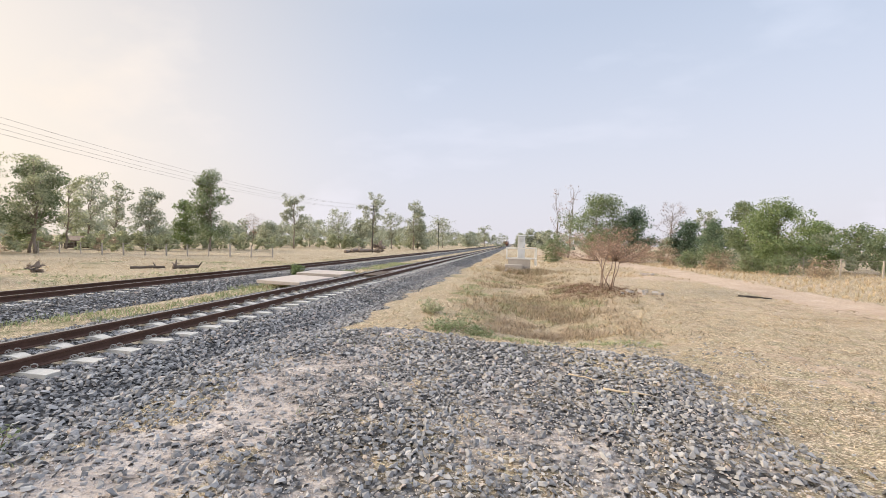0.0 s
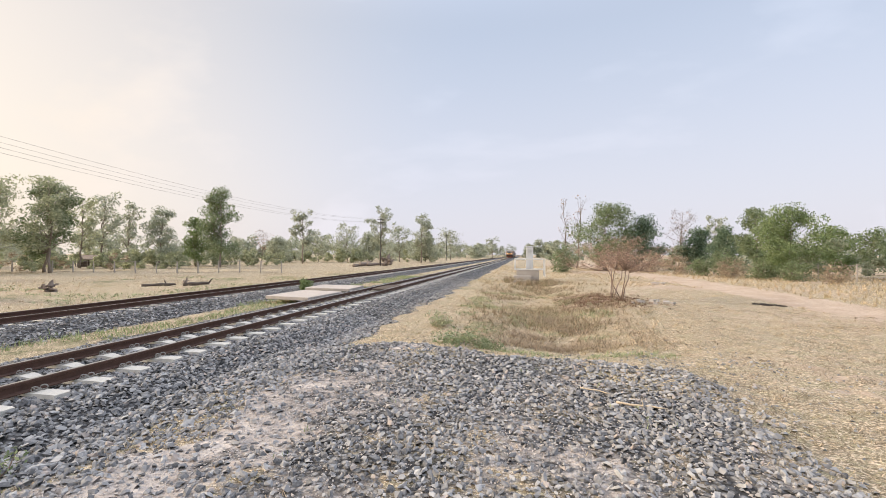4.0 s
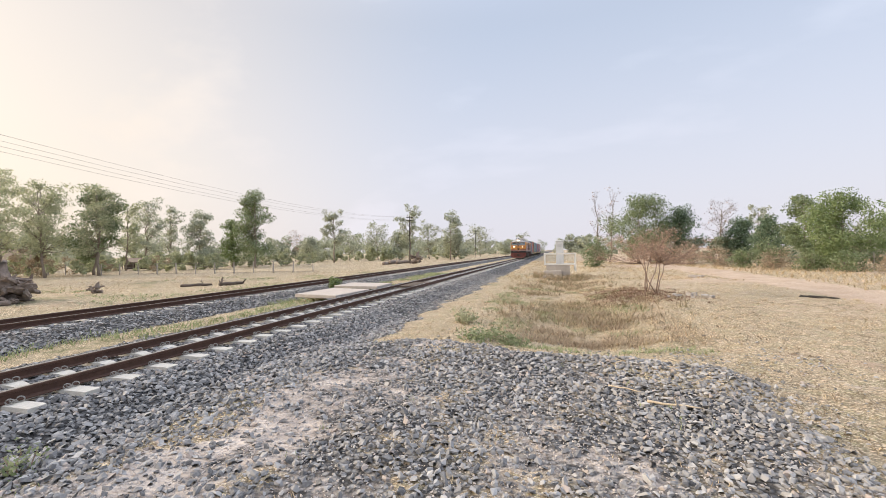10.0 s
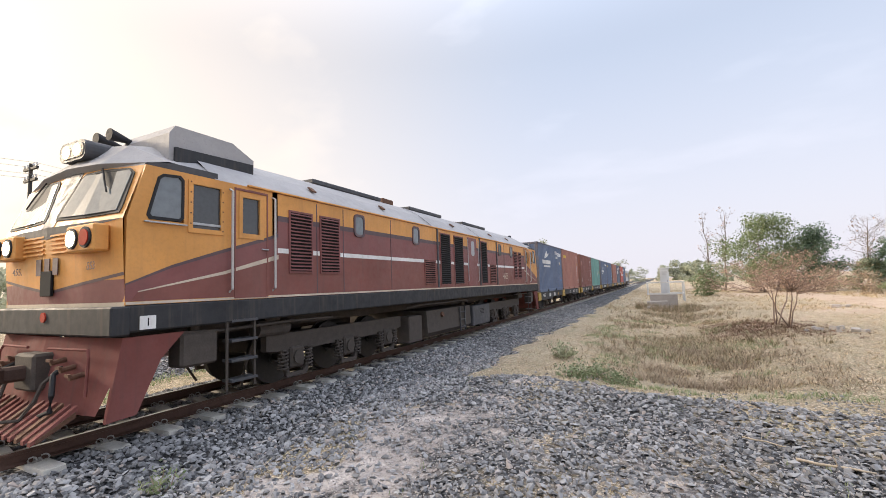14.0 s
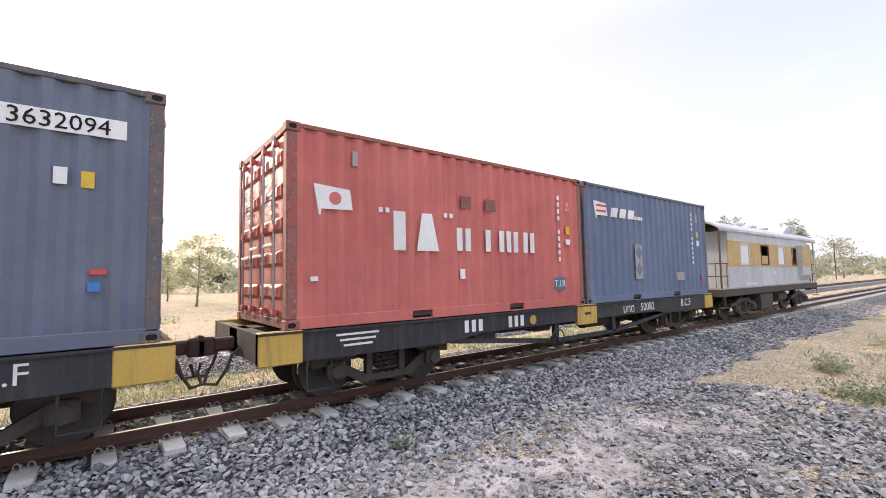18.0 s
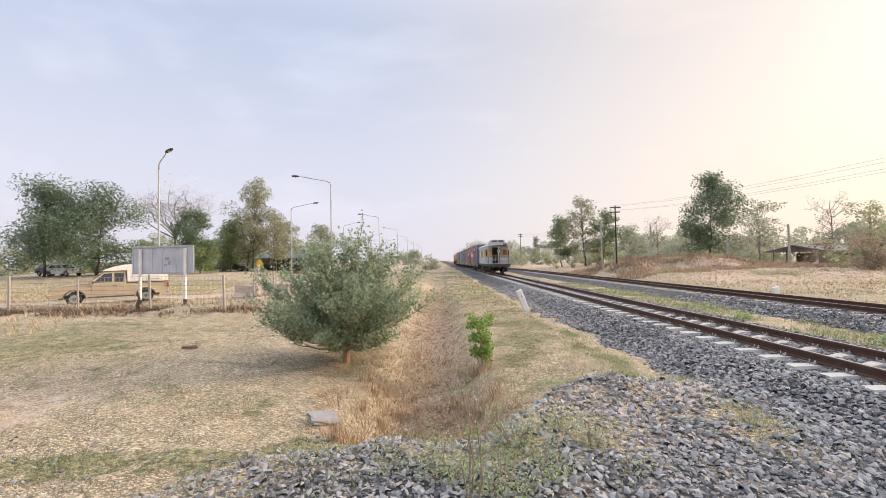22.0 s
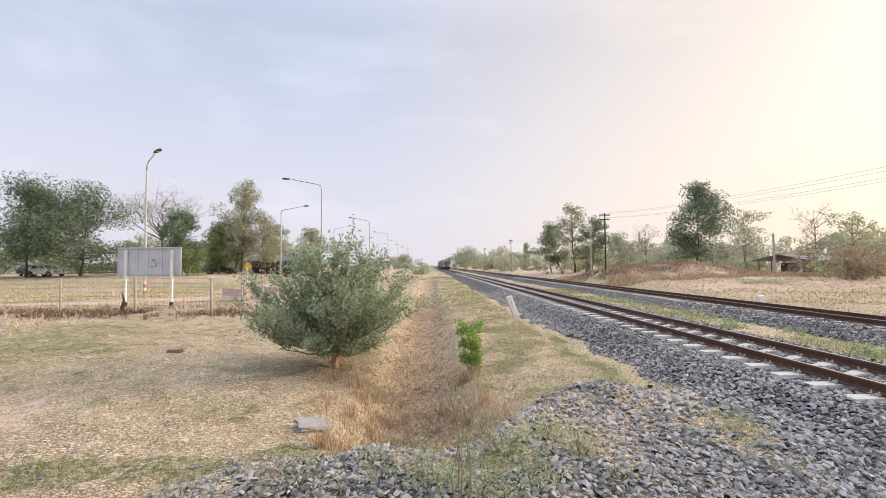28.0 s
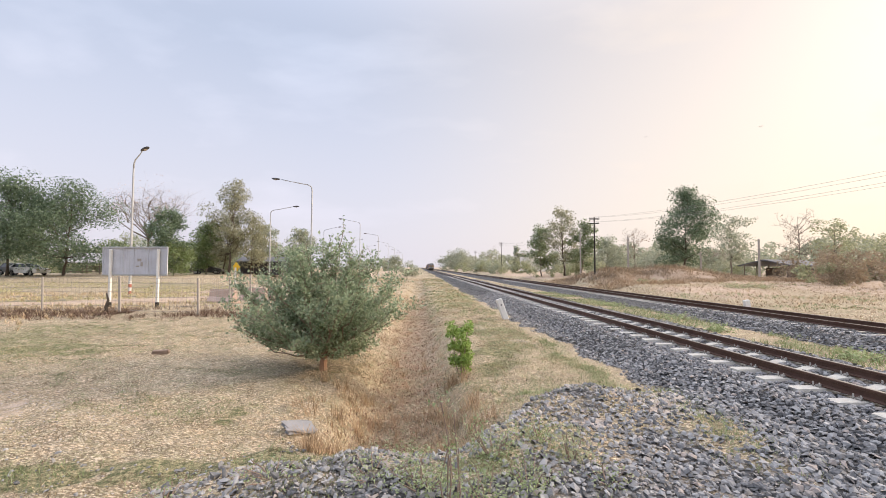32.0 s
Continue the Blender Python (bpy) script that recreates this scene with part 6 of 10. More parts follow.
van = thing("brake_van", "grey guard's van with mustard band, open rear veranda and roof lookout", "railway wagon")
VW, VF, VA, VB = 1.33, 7.98, 17.25, 18.42
VAN_K = 0.842                          # its body is this much narrower than its drawing
part("frame", MB().box(0, (7.35 + 18.5) / 2, 0.96, 2 * VW + 0.02, 18.5 - 7.35, 0.24, 0.02), M_GRIME, van, "brown-black underframe")
part("deck", MB().box(0, (7.35 + 18.5) / 2, 1.10, 2 * VW, 18.46 - 7.38, 0.04), M_CONC, van)
WINS = ((9.0, 9.9, "blind"), (11.05, 11.95, "half"), (13.0, 13.9, "blind"), (14.85, 15.5, "open"))
for s in (-1, 1):
    x = s * VW
    edges = [VF] + [e for a, b, _ in WINS for e in (a, b)] + [VA]
    part("side_wall", MB().box(x - s * 0.03, (VF + VA) / 2, 1.455, 0.06, VA - VF, 0.67), M_VANGREY, van)
    part("side_wall", MB().box(x - s * 0.03, (VF + VA) / 2, 2.83, 0.06, VA - VF, 0.34), M_VANGREY, van)
    for i in range(0, len(edges), 2):
        part("mustard_band", MB().box(x - s * 0.03, (edges[i] + edges[i + 1]) / 2, 2.225, 0.06, edges[i + 1] - edges[i], 0.87), M_MUSTARD, van, "mustard band between windows")
    for a, b, kind_ in WINS:
        part("mustard_band", MB().box(x - s * 0.03, (a + b) / 2, 1.825, 0.06, b - a, 0.07), M_MUSTARD, van)
        part("mustard_band", MB().box(x - s * 0.03, (a + b) / 2, 2.635, 0.06, b - a, 0.05), M_MUSTARD, van)
        w = part("window", ring([(a + p * (b - a), 1.86 + q * 0.75) for p, q in ((0, 0), (1, 0), (1, 1), (0, 1))], [(a + 0.05, 1.91), (b - 0.05, 1.91), (b - 0.05, 2.56), (a + 0.05, 2.56)], s * (VW - 0.05), s * (VW + 0.012), "x"), M_RUST if kind_ != "blind" else M_VANGREY, van)
        if kind_ == "blind":
            part("blind", MB().box(s * (VW - 0.03), (a + b) / 2, 2.235, 0.008, b - a - 0.1, 0.65), M_BLIND, w, "closed white blind")
        elif kind_ == "half":
            part("pane", MB().box(s * (VW - 0.03), (a + b) / 2, 2.06, 0.008, b - a - 0.1, 0.30), M_MUSTARD, w, "lowered shutter")
    part("inner_wall", MB().box(x - s * 0.09, (VF + VA) / 2, 1.5, 0.03, VA - VF, 0.7), M_INSIDE, van)
    part("waist_bead", MB().box(s * (VW + 0.004), (VF + VA) / 2, 1.795, 0.012, VA - VF, 0.02), M_VANGREY, van)
    # side lookout
    bay = part("lookout_bay", MB().prism([(x, 2.72), (x + s * 0.20, 2.70), (x + s * 0.20, 1.45), (x, 1.22)], 15.62, 16.95, "y"), M_VANGREY, van, "projecting guard's lookout")
    part("bay_band", MB().box(s * (VW + 0.202), 16.285, 2.25, 0.008, 1.33, 0.88), M_MUSTARD, bay)
    part("bay_band", MB().box(s * (VW + 0.10), 16.953, 2.25, 0.20, 0.008, 0.88), M_MUSTARD, bay)
    part("bay_window", ring([(x + s * 0.04 - 0 * s, 1.98), (x + s * 0.17, 1.98), (x + s * 0.17, 2.52), (x + s * 0.04, 2.52)], [(x + s * 0.055, 2.01), (x + s * 0.155, 2.01), (x + s * 0.155, 2.49), (x + s * 0.055, 2.49)], 16.955, 16.985, "y"), M_RUST, bay)
    part("bay_pane", MB().box(x + s * 0.105, 16.962, 2.25, 0.10, 0.006, 0.48), M_DARK, bay)
part("end_wall", MB().box(0, VF + 0.03, 2.05, 2 * VW - 0.12, 0.06, 1.86), M_VANGREY, van)
part("end_wall", MB().box(-0.6875, VA - 0.033, 2.05, 1.155, 0.06, 1.86), M_VANGREY, van)
part("end_wall", MB().box(0.9925, VA - 0.033, 2.05, 0.545, 0.06, 1.86), M_VANGREY, van)
part("end_wall", MB().box(0.30, VA - 0.03, 2.90, 0.85, 0.06, 0.16), M_VANGREY, van)
for xx, ww in ((-0.6875, 1.155), (0.9925, 0.545)):
    part("end_band", MB().box(xx, VA + 0.004, 2.2, ww, 0.008, 0.85), M_MUSTARD, van)
ew = part("end_window", ring([(-1.12, 1.95), (-0.72, 1.95), (-0.72, 2.55), (-1.12, 2.55)], [(-1.08, 1.99), (-0.76, 1.99), (-0.76, 2.51), (-1.08, 2.51)], VA + 0.006, VA + 0.03, "y"), M_RUST, van)
part("pane", MB().box(-0.92, VA + 0.010, 2.25, 0.32, 0.006, 0.52), M_WINDOW, ew)
part("open_door", MB().box(-0.16, VA + 0.30, 1.95, 0.04, 0.62, 1.6), M_INSIDE, van, "open dark end door")
part("bulkhead", MB().box(0, 14.0, 2.05, 2 * VW - 0.2, 0.05, 1.8), M_INSIDE, van)
roof_prof = [(VW + 0.05, 2.98), (VW + 0.03, 3.06), (1.10, 3.20), (0.75, 3.33), (0.38, 3.40), (0, 3.42)]
roof_prof += [(-x, z) for x, z in roof_prof[-2::-1]]
under = [(x * 0.98, z - 0.05) for x, z in roof_prof[::-1]]
part("roof", MB().prism(roof_prof + under, 7.30, VB + 0.14), M_VANROOF, van, "pale grey arched roof with streaks")
for y in (9.6, 11.2, 12.8, 14.2):
    part("roof_vent", MB().box(0.45, y, 3.44, 0.24, 0.5, 0.10, 0.02), M_VANROOF, van)
cup = part("roof_lookout", MB().sheet([[(-1.0, 14.9, 3.22), (0, 14.9, 3.41), (1.0, 14.9, 3.22)], [(-0.84, 16.3, 3.64), (0, 16.3, 3.68), (0.84, 16.3, 3.64)], [(-0.84, 17.35, 3.64), (0, 17.35, 3.68), (0.84, 17.35, 3.64)]]), M_VANROOF, van, "raised roof lookout")
part("lookout_end", MB().box(0, 17.33, 3.48, 1.70, 0.04, 0.30), M_VANROOF, cup)
for s in (-1, 1):
    part("lookout_side", MB().prism([(14.9, 3.14), (14.9, 3.20), (16.3, 3.63), (17.35, 3.63), (17.35, 3.14)], s * 0.83, s * 0.90, "x"), M_VANROOF, cup)
    part("lookout_pane", MB().box(s * 0.904, 16.75, 3.50, 0.012, 0.55, 0.16), M_WINDOW, cup)
    part("lookout_pane", MB().box(s * 0.42, 17.354, 3.53, 0.62, 0.012, 0.13), M_DARK, cup, "dark lookout pane")
part("end_fascia", MB().prism([(VW + 0.05, 2.90), (VW + 0.05, 2.98)] + roof_prof[1:-1] + [(-VW - 0.05, 2.98), (-VW - 0.05, 2.90), (-0.8, 3.02), (0, 3.06), (0.8, 3.02)], VB + 0.10, VB + 0.16), M_VANROOF, van)
tl = part("tail_lamps", MB().box(-0.72, VB + 0.20, 3.16, 0.44, 0.10, 0.20, 0.03), M_DKGREY, van)
for x in (-0.69, -0.52):
    part("lens", MB().cyl((x, VB + 0.25, 3.16), (x, VB + 0.275, 3.16), 0.075, 14), M_LENS, tl)
# veranda and end platform: posts, rails, gate
for x in (-VW + 0.04, 0.09, VW - 0.04):
    part("veranda_post", MB().box(x, VB, 2.04, 0.07, 0.07, 1.86, 0.01), M_VANGREY, van, "pale grey veranda post")
for z in (1.52, 1.95):
    part("veranda_rail", MB().cyl((-VW + 0.04, VB + 0.02, z), (VW - 0.04, VB + 0.02, z), 0.022, 8), M_MUSTARD if z > 1.8 else M_VANGREY, van)
for x in (-0.95, -0.45, 0.5, 0.85):
    part("baluster", MB().cyl((x, VB + 0.02, 1.12), (x, VB + 0.02, 1.95), 0.018, 6), M_VANGREY, van)
for s in (-1, 1):
    for z in (1.5, 1.92):
        part("side_rail", MB().cyl((s * (VW - 0.04), VA, z), (s * (VW - 0.04), VB, z), 0.018, 6), M_RUST, van)
    for y in (17.6, 18.0):
        part("baluster", MB().cyl((s * (VW - 0.04), y, 1.12), (s * (VW - 0.04), y, 1.92), 0.016, 6), M_RUST, van)
    part("grab_pole", MB().tube([(s * VW, VB - 0.12, 2.6), (s * (VW + 0.06), VB - 0.12, 2.55), (s * (VW + 0.06), VB - 0.12, 1.5), (s * VW, VB - 0.12, 1.45)], 0.016, 6), M_MUSTARD, van)
    for y0 in (7.45, VB - 0.05):
        part("footstep", MB().box(s * 1.26, y0, 0.50, 0.2, 0.5, 0.03).box(s * 1.34, y0, 0.70, 0.02, 0.04, 0.42), M_GRIME, van)
    part("front_post", MB().box(s * (VW - 0.05), 7.40, 2.04, 0.05, 0.05, 1.86), M_RUST, van)
    for z in (1.5, 1.9):
        part("front_rail", MB().cyl((s * 0.4, 7.40, z), (s * (VW - 0.05), 7.40, z), 0.016, 6), M_RUST, van)
        part("front_rail", MB().cyl((s * (VW - 0.05), 7.40, z), (s * (VW - 0.05), VF, z), 0.016, 6), M_RUST, van)
    for x in (0.5, 0.8, 1.1):
        part("baluster", MB().cyl((s * x, 7.40, 1.12), (s * x, 7.40, 1.9), 0.014, 6), M_RUST, van)
hwv = part("hand_brake", MB().cyl((0.05, VB - 0.45, 1.12), (0.05, VB - 0.45, 2.08), 0.025, 8).tube([(0.05 + 0.2 * math.cos(t), VB - 0.45 + 0.2 * math.sin(t), 2.08) for t in np.linspace(0, 2 * math.pi, 15)], 0.016, 5), M_RUST, van, "upright hand brake wheel")
td = part("tail_disc", MB().cyl((0.07, VB + 0.05, 2.42), (0.07, VB + 0.07, 2.42), 0.13, 20), M_WHITE, van, "red and white tail disc")
part("red_centre", MB().cyl((0.07, VB + 0.07, 2.42), (0.07, VB + 0.078, 2.42), 0.085, 18), M_LABELRED, td)
for ob in van.children_recursive:
    if ob.name.split(".")[0] not in ("hand_brake", "tail_disc", "red_centre", "lens"):
        ob.data.transform(Matrix.Diagonal((VAN_K, 1, 1, 1)))
VW *= VAN_K
part("end_beam", MB().box(0, VB + 0.06, 0.92, 2 * VW, 0.10, 0.30, 0.02), M_GRIME, van)
for x in (-0.75, 0.72):
    part("buffer_block", MB().cyl((x, VB + 0.1, 0.86), (x, VB + 0.36, 0.86), 0.13, 14).cyl((x, VB + 0.36, 0.86), (x, VB + 0.40, 0.86), 0.17, 14), M_GRIME, van)
coupling(van, VB + 0.05, 1)
coupling(van, 7.40, -1)
for y in (9.65, 16.3):
    wagon_bogie(van, y)
for s in (-1, 1):
    part("battery_box", MB().box(s * 0.92, 11.5, 0.55, 0.36, 1.3, 0.55, 0.02), M_GRIME, van, "brown dusty underfloor box")
    part("tank", MB().cyl((s * 0.80, 13.3, 0.60), (s * 0.80, 14.3, 0.60), 0.2, 14), M_GRIME, van)
part("underfloor_gear", MB().box(0, 12.8, 0.68, 0.9, 3.2, 0.3), M_GRIME, van)
for k in range(3):
    for dy_, w_, h_ in ((0.0, 0.022, 0.19), (0.05, 0.07, 0.022), (0.085, 0.018, 0.12)):
        part("worn_initial", MB().box(VW + 0.004, 8.40 + 0.19 * k + dy_, 1.55 + 0.02 * (k % 2), 0.006, w_, h_), M_FADEDWHITE, van, "worn white stroke")
    for dy_, w_, h_ in ((0.0, 0.018, 0.14), (0.045, 0.06, 0.018)):
        part("worn_initial", MB().box(VW + 0.004, 8.42 + 0.16 * k + dy_, 1.31 - 0.02 * (k % 2), 0.006, w_, h_), M_FADEDWHITE, van, "worn white stroke")
lettering("บพห.", 0.21, M_FADEDWHITE, van, pose(VW + 0.178, 16.3, 2.42, 90, 0, 90))
lettering("50020", 0.20, M_FADEDWHITE, van, pose(VW + 0.178, 16.3, 2.02, 90, 0, 90))
lettering("B.B.V.", 0.20, M_FADEDWHITE, van, pose(VW + 0.174, 16.3, 1.68, 90, 0, 90))
for k in range(3):
    part("worn_text", MB().box(VW + 0.003, 9.6 + 0.35 * k, 1.22, 0.004, 0.26, 0.04), M_WHITE, van)
part("round_mark", MB().cyl((VW, 12.5, 1.58), (VW + 0.005, 12.5, 1.58), 0.08, 14), M_WHITE, van)
rolling(van, 0.0)

# ---- trees ----
def leaf_cloud(centres, radii, count, size, flat=0.8, seed=1, outward=1.0, far=False):
    """Rhombic leaves, or plain three-cornered ones far off, strewn round clump centres; returns vertices and faces."""
    r = np.random.default_rng(seed)
    centres, radii = np.asarray(centres, float), np.asarray(radii, float)
    k = r.choice(len(centres), count, p=radii ** 2 / (radii ** 2).sum())
    d = r.normal(size=(count, 3))
    d /= np.linalg.norm(d, axis=1)[:, None]
    rad = radii[k] * (0.25 + 0.75 * r.random(count) ** 0.5)
    p = centres[k] + d * rad[:, None] * np.array([1, 1, flat])
    nrm = d * outward + r.normal(size=(count, 3)) * 0.5 + np.array([0, 0, 0.25])
    a = np.cross(nrm, r.normal(size=(count, 3)))
    a /= np.linalg.norm(a, axis=1)[:, None]
    b = np.cross(a, nrm)
    b /= np.linalg.norm(b, axis=1)[:, None]
    s = size * (0.55 + 0.9 * r.random(count))[:, None]
    a, b = a * s, b * s * 0.5
    if far:
        v = np.stack([p - a, p + a * 0.6 + b * 1.25, p + a * 0.6 - b * 1.25], 1).reshape(-1, 3)
        return v, np.arange(count * 3).reshape(-1, 3)
    v = np.stack([p - a, p - a * 0.1 + b, p + a, p - a * 0.1 - b], 1).reshape(-1, 3)
    return v, np.arange(count * 4).reshape(-1, 4)


def bend(p, q, r, n=4, sag=0.12):
    """Points from p to q with a slight wander."""
    p, q = Vector(p), Vector(q)
    l = (q - p).length
    out = []
    for i in range(n + 1):
        t = i / n
        w = math.sin(math.pi * t) * sag * l
        out.append(p.lerp(q, t) + Vector((r.uniform(-w, w), r.uniform(-w, w), r.uniform(-w, w) * 0.5)))
    return out


KINDS = {
    0: ("tree", "green broad-leaved tree with an uneven crown", M_BARK, M_LEAF, 1.0),
    1: ("tree", "pale grey-green tree with thin open crown", M_BARK, M_LEAFPALE, 0.62),
    2: ("tree", "dark green tree with a dense crown", M_BARKDK, M_LEAFDK, 1.25),
    3: ("bare_tree", "leafless tree with fine bare branches", M_BARK, M_LEAFDRY, 0.06),
    4: ("tree", "tall slender tree with sparse tufted foliage", M_BARK, M_LEAFPALE, 0.7),
    5: ("tree", "bright green leafy tree", M_BARK, M_LEAFBRIGHT, 1.15),
    6: ("shrub", "green roadside shrub in dry grass", M_TWIG, M_LEAF, 1.0),
    7: ("shrub", "dry straw-coloured thorny shrub", M_TWIG, M_SCRUB, 0.7),
    8: ("tree", "olive-brown tree with an open, tufted crown", M_BARKDK, M_LEAFOLIVE, 0.55)}


def tree(x, y, top, w, kind, seed):
    name, label, bark, leaf, dens = KINDS[kind]
    r = random.Random(seed)
    zb = gz(x, y) - 0.05
    woody = kind not in (6, 7)
    spread = kind == 3 and w > 8                    # a bare tree that forks low into long limbs
    h = max(top - zb, 0.8)
    low = {0: 0.10, 1: 0.15, 2: 0.08, 3: 0.22, 4: 0.24, 5: 0.05, 6: 0.02, 7: 0.02, 8: 0.10}[kind]
    t = thing(name, label, "tree" if kind not in (6, 7) else "shrub", "trees beside the railway" if kind not in (6, 7) else "roadside shrubs", at=pose(x, y, zb))
    wood = MB()
    lean = Vector((r.uniform(-0.06, 0.06) * h, r.uniform(-0.06, 0.06) * h, 0))
    fork = Vector((lean.x * 0.5, lean.y * 0.5, h * (low + 0.12)))
    r0 = (0.0098 * h + 0.025) * (1 if woody else 0.4) * min(1.0, 0.35 + w / 7)
    if woody:
        pts = bend((0, 0, 0), fork, r, 4, 0.05)
        wood.tube(pts, [r0 * (1.25 - 0.5 * i / 4) for i in range(5)], 7)
    tips, radii = [], []
    n = {0: 22, 1: 25, 2: 28, 3: 26 if w > 4 else 13, 4: 17, 5: 26, 6: 15, 7: 18, 8: 26}[kind]
    for i in range(n):
        a = r.uniform(0, 2 * math.pi) + i * 2.4
        f = (i + 0.5) / n
        z = h * (low + 0.10 + (0.90 - low) * f ** 0.9)
        if kind == 4:
            prof = 0.30 + 0.7 * math.sin(math.pi * min(1, f * 0.95)) ** 0.7
        elif kind in (1, 3):
            prof = 0.62 + 0.38 * math.sin(math.pi * (0.15 + 0.75 * f))
        else:
            prof = math.sqrt(max(0.08, 1 - 0.9 * (2 * f - (0.62 if kind == 2 else 0.85)) ** 2))
        rad = w / 2 * prof * (0.45 + 0.55 * r.random()) * 0.86
        tip = Vector((lean.x * f + rad * math.cos(a), lean.y * f + rad * math.sin(a), z - r.uniform(0, 0.06) * h))
        st = fork.lerp(Vector((lean.x, lean.y, h * 0.92)), max(0, f - 0.22)) if woody else Vector((r.uniform(-0.1, 0.1) * w, r.uniform(-0.1, 0.1) * w, 0))
        if spread:
            st = fork.lerp(Vector((lean.x, lean.y, h * 0.6)), f * 0.5)
            tip.z = h * (0.45 + 0.53 * math.cos(min(1.5, rad / (w / 2) * 1.35))) * r.uniform(0.92, 1.04)
        pts = bend(st, tip, r, 4, 0.13 if spread else 0.10)
        lr = r0 * (0.50 - 0.28 * f) * (1.5 if spread else 1)
        wood.tube(pts, [max(0.010, lr * (1 - 0.8 * j / 4)) for j in range(5)], 4)
        tips.append(tip)
        radii.append(w * r.uniform(0.10, 0.20) * (0.78 if kind in (1, 4) else 1.1))
        for _ in range(5 if kind == 3 else 2):
            m = pts[r.choice((2, 3))]
            e = m + Vector((r.uniform(-1, 1), r.uniform(-1, 1), r.uniform(-0.2, 1.0))) * w * (0.17 if kind == 3 else 0.11)
            br = bend(m, e, r, 3, 0.15)
            wood.tube(br[::3] if kind != 3 else br, [max(0.007, lr * 0.35), 0.007] if kind != 3 else [max(0.007, lr * 0.35 * (1 - 0.7 * j / 3)) for j in range(4)], 3)
            if kind == 3:
                for _k in range(3):
                    e2 = br[2] + Vector((r.uniform(-1, 1), r.uniform(-1, 1), r.uniform(-0.1, 1.0))) * w * 0.10
                    wood.tube([br[2], br[2].lerp(e2, 0.5) + Vector((0.02, 0.02, 0.03)), e2], [0.012, 0.009, 0.006], 3)
            else:
                tips.append(e)
                radii.append(w * r.uniform(0.08, 0.15))
    if woody and not spread:
        wood.tube(bend(fork, (lean.x, lean.y, h * 0.92), r, 5, 0.04), [r0 * (0.72 - 0.11 * j) for j in range(6)], 6)
    part("trunk" if woody else "stem", wood.mesh("wood", True, False), bark, t)
    far = math.hypot(x, y)
    size = min(max(0.075, 0.0019 * far), 0.40)
    size *= 0.95 if kind == 2 else 1
    count = (900 if spread else 50) if kind == 3 else int(min(17000, max(260, dens * (4.4 if kind in (0, 2, 5, 6, 8) else 3.2) * w * h / (size * size * 2.2))))
    if spread:
        leaf, size = M_BLOSSOM, 0.075
    # beyond 75 m the paled leaf colour stands in for haze
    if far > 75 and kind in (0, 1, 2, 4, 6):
        leaf = M_LEAFHAZE
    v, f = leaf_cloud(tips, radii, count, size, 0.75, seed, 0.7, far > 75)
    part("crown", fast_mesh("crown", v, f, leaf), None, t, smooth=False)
    return t


TREES_LEFT = [(-51.8, 30.0, 10.5, 5.6, 1), (-51.8, 33.8, 10.0, 5.8, 1), (-46.1, 35.0, 9.7, 5.4, 1), (-55.5, 45.7, 9.1, 5.0, 1), (-61.8, 53.7, 10.8, 5.8, 1), (-62.4, 59.0, 10.2, 4.8, 1), (-53.9, 56.2, 8.5, 5.8, 0), (-46.4, 54.9, 6.8, 4.2, 5), (-41.5, 53.7, 10.6, 6.8, 0), (-58.0, 26.0, 9.5, 6.0, 1)]
TREES_FAR_LEFT = [(-62.9, 96.2, 7.3, 6.4, 3), (-50.6, 83.9, 5.0, 6.8, 2), (-43.8, 80.8, 11.1, 6.4, 4), (-50.0, 100.2, 7.3, 8.9, 1), (-44.7, 105.9, 9.4, 8.2, 1), (-43.4, 117.2, 7.3, 8.1, 2), (-26.4, 77.6, 10.5, 5.6, 4), (-31.2, 107.5, 9.2, 8.0, 1), (-22.2, 93.4, 10.4, 6.9, 4), (-22.0, 96.5, 5.6, 7.7, 2), (-24.8, 147.9, 10.0, 13.2, 1), (-19.0, 174.0, 4.8, 9.0, 2), (-14.6, 209.5, 10.2, 9.7, 1)]
TREES_RIGHT = [(6.6, 67.7, 10.7, 2.6, 3), (7.7, 65.6, 10.7, 3.2, 3), (10.3, 59.2, 8.1, 8.8, 0), (15.3, 60.2, 6.3, 6.6, 2), (4.4, 49.9, 2.6, 4.0, 6), (21.8, 66.6, 8.2, 5.8, 3), (22.6, 62.1, 4.9, 5.8, 2), (29.5, 74.5, 7.8, 4.4, 4), (24.0, 57.3, 4.8, 5.0, 2), (22.5, 47.0, 6.1, 4.6, 0), (21.5, 39.7, 5.5, 6.6, 5), (27.1, 44.5, 4.2, 4.4, 5), (29.7, 39.1, 3.6, 4.9, 6), (34.5, 50.3, 4.1, 5.2, 0)]
SHRUBS_RIGHT = [(15.6, 48.1, 1.7, 3.6, 7), (16.4, 43.6, 1.2, 3.2, 6), (14.8, 53.4, 1.8, 4.0, 7), (17.6, 41.1, 1.2, 3.4, 7), (18.8, 38.4, 1.3, 3.0, 6), (19.7, 35.7, 1.0, 2.7, 6), (20.4, 33.1, 1.0, 2.6, 7), (12.6, 57.0, 1.4, 4.2, 7), (18.4, 45.0, 1.9, 3.8, 6)]
